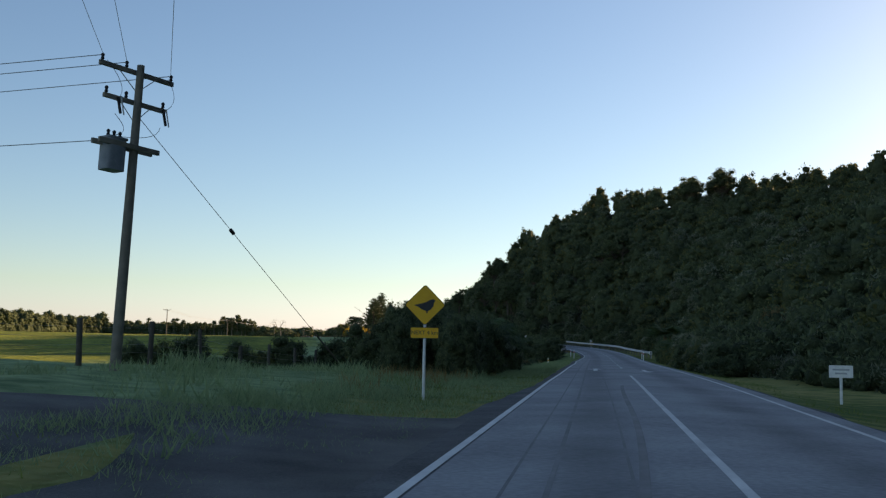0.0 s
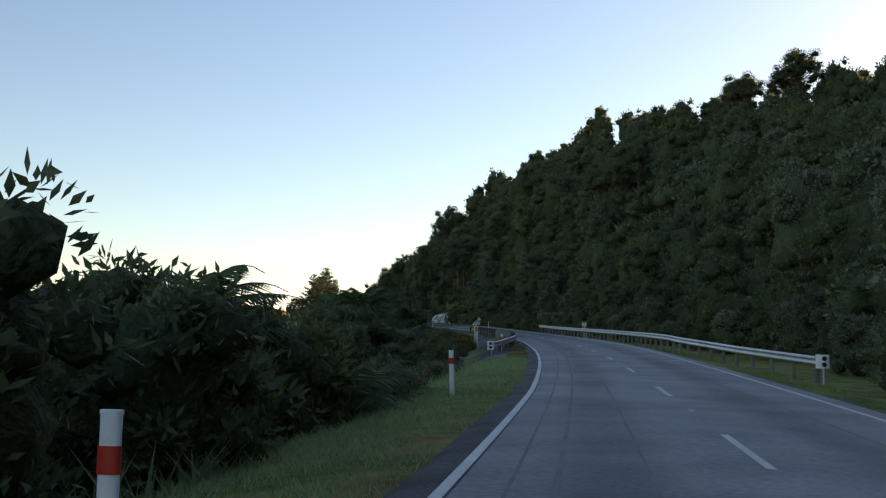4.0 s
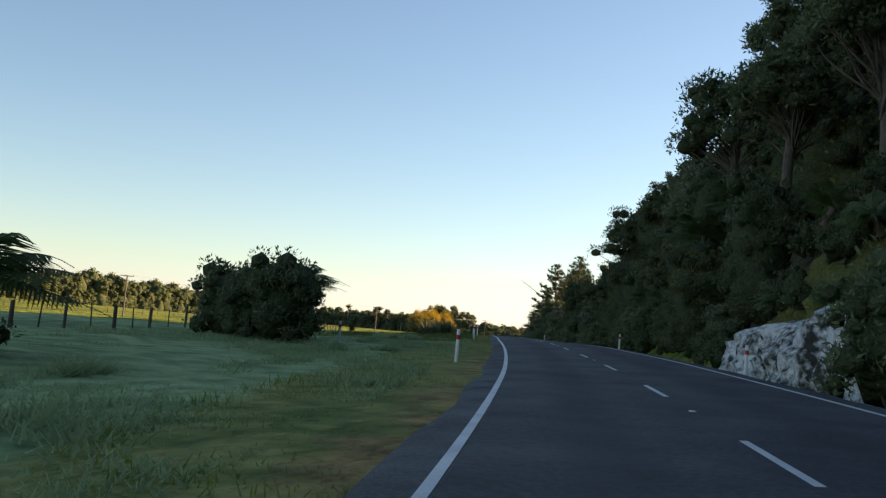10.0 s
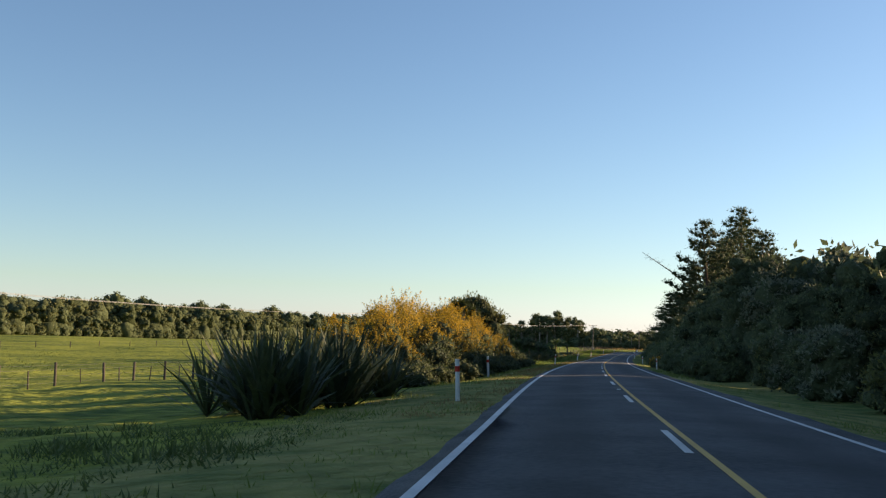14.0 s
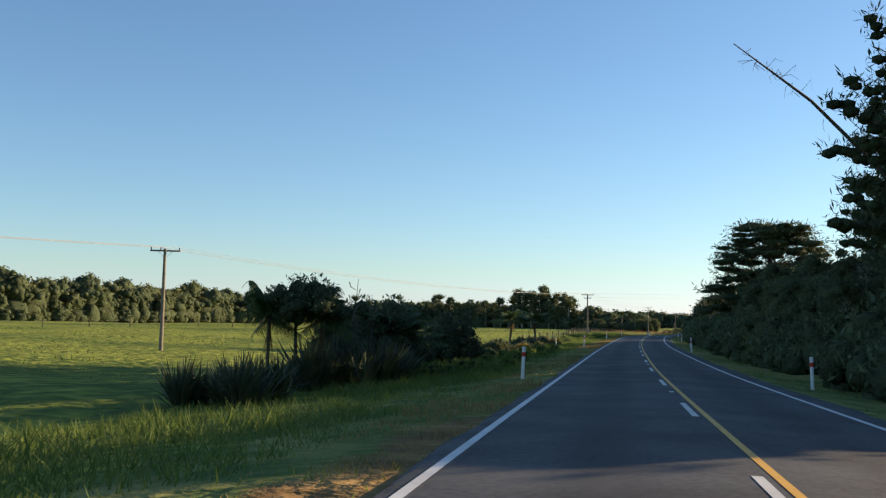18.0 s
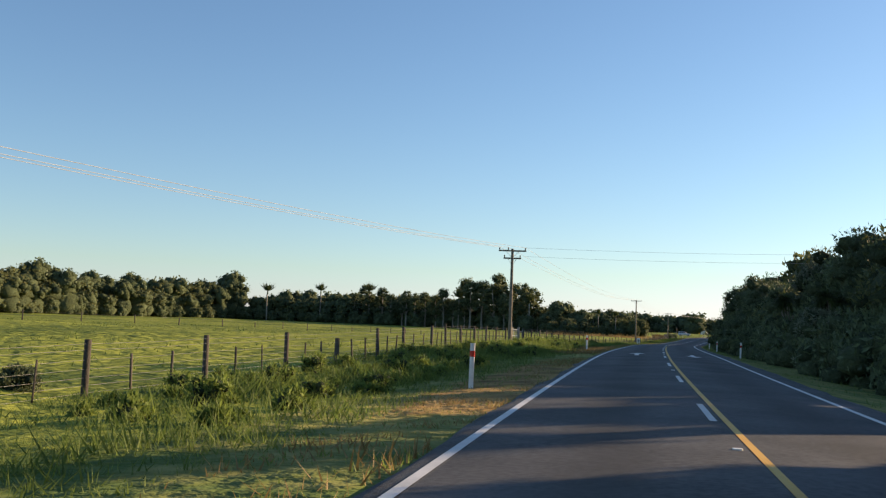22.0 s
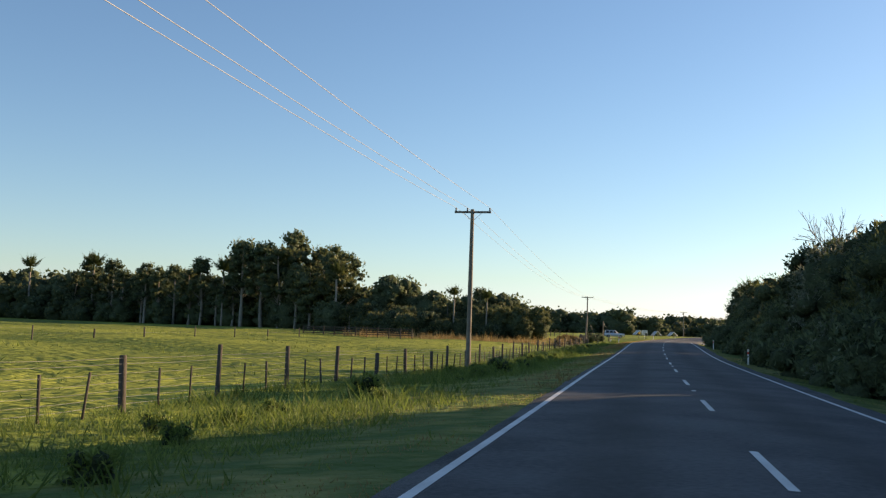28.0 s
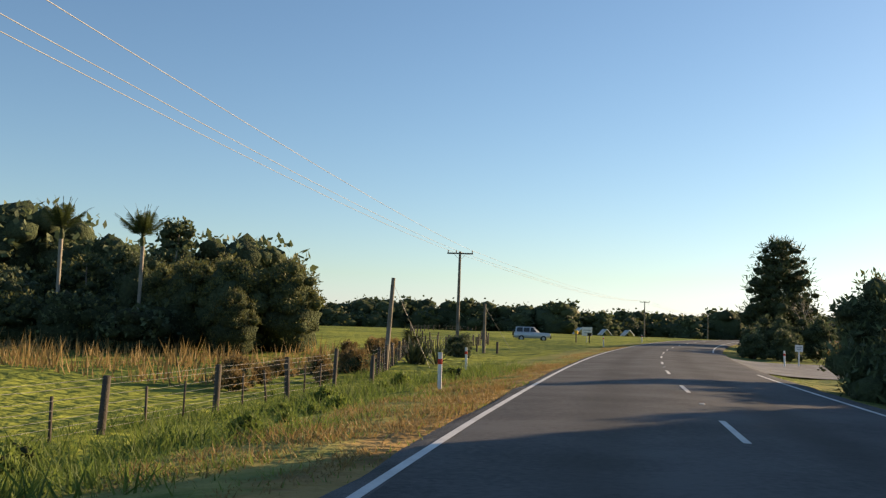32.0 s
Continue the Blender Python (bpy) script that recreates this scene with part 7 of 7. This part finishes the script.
def shelter(s, d, size):
    ob = thing("a_frame_shelter", "small white-edged gable shelter beyond the bend", "shelter", "shelters beyond the bend", road_pose(s, d, 60))
    w, h = 1.6 * size, 1.7 * size
    for side in (-1, 1):
        part("roof_slope", [([(0, -1, h), (side * w, -1, 0.1), (side * w, 1.5, 0.1), (0, 1.5, h), (0, -1, h - 0.1), (side * w - side * 0.1, -1, 0.0), (side * w - side * 0.1, 1.5, 0.0), (0, 1.5, h - 0.1)],
                              [(0, 1, 2, 3), (7, 6, 5, 4), (0, 4, 5, 1), (3, 2, 6, 7), (1, 5, 6, 2)])], M_SIGN_GREY, ob)
        part("white_edge", tube([(0, -1.03, h), (side * w, -1.03, 0.1)], 0.11 * size, 6), M_WHITE, ob)


for s, d, k in ((1052, -62, 1.0), (1056, -58, 0.9), (1060, -54.5, 0.9)):
    shelter(s, d, k)


# the parked four-wheel-drive wagon
def wagon():
    ob = thing("parked_wagon", "silver-white four-wheel-drive wagon parked by the gate", "car", m=road_pose(951, -19.0, -72))
    rings = []
    for y, half, z0, z1 in ((-2.25, 0.78, 0.55, 0.95), (-2.2, 0.84, 0.4, 1.08), (-1.2, 0.86, 0.36, 1.12), (0.6, 0.86, 0.36, 1.12), (2.0, 0.85, 0.4, 1.08), (2.25, 0.8, 0.5, 1.0)):
        rings.append([(-half, y, z0), (-half, y, (z0 + z1) / 2), (-half * 0.95, y, z1), (half * 0.95, y, z1), (half, y, (z0 + z1) / 2), (half, y, z0)])
    p = [q for ring in rings for q in ring]
    n, m = 6, len(rings)
    f = [(i * n + k, (i + 1) * n + k, (i + 1) * n + (k + 1) % n, i * n + (k + 1) % n) for i in range(m - 1) for k in range(n)]
    body = part("body", [(p, f), (p, [list(range(n))[::-1]]), (p, [list(range((m - 1) * n, m * n))])], M_CAR, ob, "silver-white painted body")
    cab = [(-0.8, -2.15, 1.08), (0.8, -2.15, 1.08), (0.8, 0.95, 1.08), (-0.8, 0.95, 1.08), (-0.68, -2.0, 1.78), (0.68, -2.0, 1.78), (0.68, 0.2, 1.78), (-0.68, 0.2, 1.78)]
    part("cabin", [(cab, [(0, 1, 5, 4), (1, 2, 6, 5), (2, 3, 7, 6), (3, 0, 4, 7), (4, 5, 6, 7)])], M_CAR, ob)
    for side in (-1, 1):
        for y0, y1 in ((-1.95, -1.2), (-1.1, -0.35), (-0.25, 0.5)):
            top0, top1 = y0 + 0.05, min(y1, 0.12)
            q = [(side * 0.79, y0, 1.15), (side * 0.79, y1, 1.15), (side * 0.71, top1, 1.68), (side * 0.71, top0, 1.68)]
            part("side_window", [(q, [(0, 1, 2, 3)]), ([(x * 1.012, y, z) for x, y, z in q], [(3, 2, 1, 0)])], M_WINDOW, ob, "dark tinted window")
    part("windscreen", [([(-0.72, 0.9, 1.14), (0.72, 0.9, 1.14), (0.62, 0.27, 1.72), (-0.62, 0.27, 1.72)], [(0, 1, 2, 3)]), ([(-0.72, 0.93, 1.15), (0.72, 0.93, 1.15), (0.62, 0.3, 1.73), (-0.62, 0.3, 1.73)], [(0, 1, 2, 3)])], M_WINDOW, ob, "dark windscreen")
    for x in (-0.78, 0.78):
        for y in (-1.35, 1.4):
            tyre = part("wheel", tube([(x - 0.12, y, 0.36), (x - 0.1, y, 0.36), (x + 0.1, y, 0.36), (x + 0.12, y, 0.36)], [0.3, 0.36, 0.36, 0.3], 18), M_BLACK, ob, "black tyre on a steel wheel")
            part("rim", tube([(x - 0.125, y, 0.36), (x + 0.125, y, 0.36)], 0.2, 12), M_STEEL, tyre)
    part("front_bumper", box(0, 2.3, 0.52, 1.6, 0.16, 0.22, 0.03), M_BLACK, ob)
    part("rear_bumper", box(0, -2.3, 0.5, 1.6, 0.14, 0.2, 0.03), M_BLACK, ob)
    for x in (-0.62, 0.62):
        part("headlight", box(x, 2.25, 0.82, 0.3, 0.06, 0.18, 0.02), M_SIGN_GREY, ob)
    part("spare_wheel", tube([(0.1, -2.28, 1.0), (0.1, -2.46, 1.0)], [0.36, 0.33], 16), M_BLACK, ob)


M_CAR = material("silver_car_paint", (0.55, 0.56, 0.57), (0.68, 0.69, 0.7), 0.3, 2.0, 0, 1, 0.0, metal=0.2)
M_WINDOW = material("tinted_glass", (0.012, 0.014, 0.016), (0.02, 0.022, 0.025), 0.08, 2.0, 0, 1, 0.0, spec=0.6)
wagon()


# the dead trunk that leans out of the pines
def dead_trunk():
    ob = thing("dead_trunk", "long dead trunk leaning out of the pines, twigs hanging", "dead tree")
    rng = np.random.default_rng(8)
    key = np.array([[*put_on(531, 21.5)], [*at(525, 15.5), 5.4 + 10.0], [*at(521.5, 10.3), 5.4 + 14.2], [*at(519.3, 6.0), 5.4 + 16.9]])
    t = np.linspace(0, 3, 22)
    line = np.stack([np.interp(t, range(4), key[:, i]) for i in range(3)], 1)
    part("trunk", tube(line, np.linspace(0.2, 0.025, 22), 6), M_BARK, ob)
    for i in range(26):
        p = line[rng.integers(13, 22)] + rng.normal(0, 0.1, 3)
        q = p + rng.normal(0, 0.35, 3) + (0, 0, 0.35)
        r = q + rng.normal(0, 0.2, 3) - (0, 0, 0.35)
        part("twig", tube([p, q, r], [0.018, 0.012, 0.006], 3, False), M_BARK, ob)


dead_trunk()


# rock outcrops in the cutting
def outcrop(s0, s1, d0, height, seed, label, mat, name):
    """A cut face of uneven slabs side by side, each set back or forward a little from the next."""
    ob = thing("rock_outcrop", label, "rock")
    rng = np.random.default_rng(seed)
    cuts = [s0]
    while cuts[-1] < s1 - 2.2:
        cuts.append(cuts[-1] + rng.uniform(1.3, 2.8))
    cuts.append(s1)
    for a, b in zip(cuts[:-1], cuts[1:]):
        a, b = a - 0.12, b + 0.12
        middle = np.clip(((a + b) / 2 - s0) / (s1 - s0), 0.06, 0.94)
        tall = height * math.sin(middle * math.pi) ** 0.45 * rng.uniform(0.8, 1.1)
        n, m = max(6, int((b - a) / 0.16)), max(6, int(tall / 0.16))
        s, h = np.meshgrid(np.linspace(a, b, n), np.linspace(-0.3, tall, m), indexing="ij")
        lump = np.array([[noise.noise(Vector((x * 0.7, y * 0.9, seed))) * 0.7 + noise.noise(Vector((x * 2.1, y * 2.3, seed + 9))) * 0.35 + abs(noise.noise(Vector((x * 2.3, y * 1.1, seed + 4)))) * 0.55
                          + abs(noise.noise(Vector((x * 5.3, y * 3.1, seed + 7)))) * 0.3 for y in row] for x, row in zip(s[:, 0], h)])
        edge = np.abs((s - a) / (b - a) * 2 - 1) ** 6
        crown = np.clip((h / tall - 0.75) / 0.25, 0, 1) ** 2
        d = d0 + rng.uniform(-0.18, 0.18) + h * 0.32 - lump * 0.75 + edge * 0.35 + crown * 0.9
        x, y = at(s, d)
        z = np.interp(s, S, LINE_Z) + road_lift(s, 5.0) - 0.1 + h - edge * crown * 0.5
        i, k = np.meshgrid(np.arange(n - 1), np.arange(m - 1), indexing="ij")
        q = (i * m + k).ravel()
        part(name, [(np.stack([x, y, z], -1).reshape(-1, 3), np.stack([q, q + 1, q + m + 1, q + m], 1))], mat, ob)


M_MOSS = material("mossy_bank", (0.04, 0.05, 0.018), (0.21, 0.21, 0.07), 0.95, 0.9, 1.0, 6.0, 0.1, fine=7, distance=0.25, spec=0.1)
outcrop(264.3, 270.6, 7.2, 1.9, 3, "pale grey rock outcrop at the roadside", M_ROCK, "rock_slab")
outcrop(282, 300.5, 6.9, 2.3, 5, "pale streaked rock face in the road cutting", M_ROCK, "rock_slab")
outcrop(283, 299, 7.7, 5.8, 12, "steep mossy bank above the streaked rock face", M_MOSS, "mossy_ledge")
for s, d, up, size in ((286, 8.2, 2.6, 0.7), (289, 8.6, 4.6, 0.8), (293, 8.4, 5.2, 0.9), (297, 8.4, 2.4, 0.8), (267, 8.4, 2.0, 0.6), (291, 7.9, 2.2, 0.5)):
    fern = copy_thing(FERNS[3], Matrix())
    fern.matrix_basis = pose(*at(s, d), float(np.interp(s, S, LINE_Z)) + up, 0, -30, s * 40) @ Matrix.Scale(size, 4)
    fern["label"] = "fern hanging over the top of the rock face"


# raised reflective markers between the dashes
stud = thing("road_stud", "small white raised road marker", "road stud", "raised road markers")
part("stud_body", box(0, 0, 0.006, 0.1, 0.1, 0.016, 0.02), M_WHITE, stud)


def stud_pose(s):
    d = float(lane(s, 2))
    x, y = at(s, d)
    return pose(x, y, float(np.interp(s, S, LINE_Z) + road_lift(s, d)), 0, 0, math.degrees(float(np.interp(s, S, LINE_A))))


studs = [s + 5.0 for s in DASHES[::2] if s < 895]
stud.matrix_basis = stud_pose(studs[0])
for s in studs[1:]:
    copy_thing(stud, stud_pose(s))


# side road on the right and the gravel entrance on the left
def apron(name, s0, s1, d0, d1, mat, label, flare):
    s, u = np.meshgrid(np.linspace(0, 1, 22), np.linspace(0, 1, 22), indexing="ij")
    width = 1 + flare * (1 - u) ** 2
    ss = (s0 + s1) / 2 + (s - 0.5) * (s1 - s0) * width
    dd = d0 + (d1 - d0) * u
    x, y = at(ss, dd)
    z = np.maximum(ground_height(ss, dd) + 0.05, np.where(u < 0.06, ground_height(ss, dd) + 0.05, -99))
    i, k = np.meshgrid(np.arange(21), np.arange(21), indexing="ij")
    q = (i * 22 + k).ravel()
    f = np.stack([q, q + 1, q + 23, q + 22], 1)
    mesh = smooth(fast_mesh(name, [(np.stack([x, y, z], -1).reshape(-1, 3), f if d1 < d0 else f[:, ::-1])]))
    mesh.materials.append(mat)
    tagged(new(name, mesh), label, "road", kind="structure")


apron("side_road", 880, 893, 5.3, 40, M_PATCH, "pale sealed side road joining the main road", 0.8)
apron("gravel_entrance", 4, 13, -2.0, -14, M_GRAVEL, "dark gravel farm entrance beside the road", 0.9)


# ---- grass, dry weeds and litter of the verge ----
def lumps(x, y, size, seed):
    """Smooth random values between 0 and 1 over the plane, about one lump to each size."""
    def corner(i, k):
        return np.mod(np.sin(i * 127.1 + k * 311.7 + seed * 17.3) * 43758.5453, 1.0)
    i, k = np.floor(x / size), np.floor(y / size)
    u, v = step(x / size - i), step(y / size - k)
    return (corner(i, k) * (1 - u) + corner(i + 1, k) * u) * (1 - v) + (corner(i, k + 1) * (1 - u) + corner(i + 1, k + 1) * u) * v


def grass(name, label, mat, count, s_range, d_of, height, seed, width=1.0, lean=0.5, clump=0.35):
    """Blades scattered over a stretch; d_of and height take (s, random) and give distance and blade height."""
    rng = np.random.default_rng(seed)
    s = rng.uniform(*s_range, count)
    d = d_of(s, rng.uniform(0, 1, count))
    patch = np.sin(s * 1.3 + 2 * np.sin(d * 1.1)) * np.sin(d * 1.9 + s * 0.37) + 0.6 * np.sin(s * 0.31 - d * 0.7)
    keep = patch + rng.normal(0, 0.5, count) > -clump
    s, d, patch = s[keep], d[keep], patch[keep]
    n = len(s)
    tuft = 0.6 * lumps(s, d, 0.75, seed) + 0.55 * lumps(s, d, 2.6, seed + 5)
    h = height(s, d) * (0.3 + 1.5 * tuft**2) * rng.uniform(0.5, 1.25, n)
    x, y = at(s, d)
    z = ground_height(s, d) - 0.02
    a = rng.uniform(0, 6.28, n)
    w = (0.006 + 0.022 * h) * width
    base = np.stack([x, y, z], 1)
    side = np.stack([np.cos(a), np.sin(a), 0 * a], 1) * w[:, None]
    tip = base + np.stack([rng.normal(0, lean, n) * h, rng.normal(0, lean, n) * h, h], 1)
    p = np.stack([base - side, base + side, tip], 1)
    tagged(solid(name, [(p.reshape(-1, 3), np.arange(3 * n).reshape(-1, 3))], mat), label, "grass", kind="stuff")


def verge_left(s, u):
    return lane(s, 1) - shoulder(s) - 0.05 - 3.7 * u**1.2


def verge_right(s, u):
    return lane(s, 3) + 1.05 + 2.4 * u


grass("verge_grass", "short mown green grass on the verge", M_BLADE, 150000, (2, 880), verge_left, lambda s, d: (0.07 + 0.02 * np.abs(d + 2)) * np.where((s > 150) & (s < 232), 0.1, 1.0), 1, 1.4)
grass("verge_grass", "fine shaded grass on the verge", M_DEW_BLADE, 110000, (6, 152), lambda s, u: lane(s, 1) - shoulder(s) - 0.1 - 4.2 * u, lambda s, d: 0.1 + 0.03 * np.abs(d + 2), 21, 1.2, 0.6, 0.7)
grass("verge_grass", "short green grass on the far verge", M_BLADE, 60000, (20, 900), verge_right, lambda s, d: np.full(s.shape, 0.1), 2, 1.4)
grass("dry_verge_grass", "dry straw-coloured grass along the road edge", M_DRY, 90000, (380, 930), lambda s, u: lane(s, 1) - shoulder(s) - 0.05 - 1.7 * u**1.2, lambda s, d: 0.08 + 0.06 * (np.sin(s * 0.21) > 0.2), 3, 1.4, clump=0.15)
grass("rank_grass", "long rank green grass in the ditch and by the fence", M_BLADE, 230000, (446, 872), lambda s, u: -3.4 - 7.2 * u, lambda s, d: np.interp(-d, (3.4, 5.0, 7, 10), (0.12, 0.3, 0.38, 0.24)), 4, 1.25, 0.55, 0.6)
grass("rank_grass", "long rough grass on the shaded bank", M_DEW_BLADE, 70000, (0, 150), lambda s, u: -4.2 - 9 * u, lambda s, d: 0.26 + 0.14 * np.sin(s * 0.5 + d), 5, 1.6, 0.5, 0.0)
grass("rank_grass", "rough green grass on the open slope", M_DEW_BLADE, 150000, (205, 318), lambda s, u: -3.2 - 14 * u, lambda s, d: 0.13 + 0.08 * np.sin(s * 0.35 + d * 0.8), 6, 3.0, 0.7, 0.35)
# the slope's deep shade is put into the blade colour here
grass("rank_grass", "rough grass on the slope beyond the bend, coloured dark for shade", M_SHADE_BLADE, 80000, (314, 382), lambda s, u: -3.4 - 13 * u, lambda s, d: 0.15 + 0.08 * np.sin(s * 0.35 + d * 0.8), 26, 2.6, 0.7, 0.35)
grass("rank_grass", "rolled drifts of long cut grass along the slope", M_DEW_BLADE, 60000, (236, 330), lambda s, u: -6.6 + 0.7 * np.sin(s * 0.13) + 0.9 * (u - 0.5) - 1.9 * (np.sin(s * 0.37) > 0.1), lambda s, d: np.full(s.shape, 0.24), 27, 2.4, 0.9, 0.1)
grass("dry_weeds", "tall dry weeds and dead stalks", M_DRY, 9000, (20, 72), lambda s, u: -4.3 - 2.2 * u, lambda s, d: np.full(s.shape, 0.32), 7, 0.9, 0.3, -0.2)
grass("dry_weeds", "dead brown litter along the guard rail", M_BRACKEN, 70000, (146, 238), lambda s, u: lane(s, 1) - shoulder(s) - 0.02 - 1.0 * u, lambda s, d: np.full(s.shape, 0.08), 8, 1.5, 0.9, 0.6)
grass("dry_reeds", "tall straw-coloured reeds before the forest", M_DRY, 10000, (862, 890), lambda s, u: -13 - 34 * u, lambda s, d: np.full(s.shape, 0.75), 9, 1.6, 0.25, 0.2)
grass("dry_bank_grass", "long dry grass on the bank by the side road", M_DRY, 26000, (898, 945), lambda s, u: 14 + 22 * u, lambda s, d: np.full(s.shape, 0.7), 10, 2.0, 0.3, 0.2)
grass("paddock_tufts", "rushy tufts scattered over the sunlit paddock", M_BLADE, 60000, (430, 880), lambda s, u: -13 - 75 * u, lambda s, d: 0.16 + 0.1 * np.sin(s * 0.3 + d * 0.5), 11, 3.2, 0.5, -0.45)
grass("dry_verge_grass", "orange-brown dry grass round a marker post", M_DRY, 22000, (622, 650), lambda s, u: lane(s, 1) - 0.6 - 2.9 * u**1.2, lambda s, d: np.full(s.shape, 0.13), 31, 1.5, 0.7, 0.5)
grass("dry_verge_grass", "golden dry grass along the sunny road edge", M_DRY, 34000, (815, 872), lambda s, u: lane(s, 1) - 0.6 - 3.0 * u**1.2, lambda s, d: np.full(s.shape, 0.11), 32, 1.4, 0.7, 0.3)
grass("rank_grass", "lush long grass clumps beside the power pole", M_BLADE, 60000, (622, 665), lambda s, u: -4.4 - 5.0 * u, lambda s, d: np.interp(-d, (4.4, 6, 9.4), (0.3, 0.4, 0.18)), 33, 1.2, 0.6, 0.7)
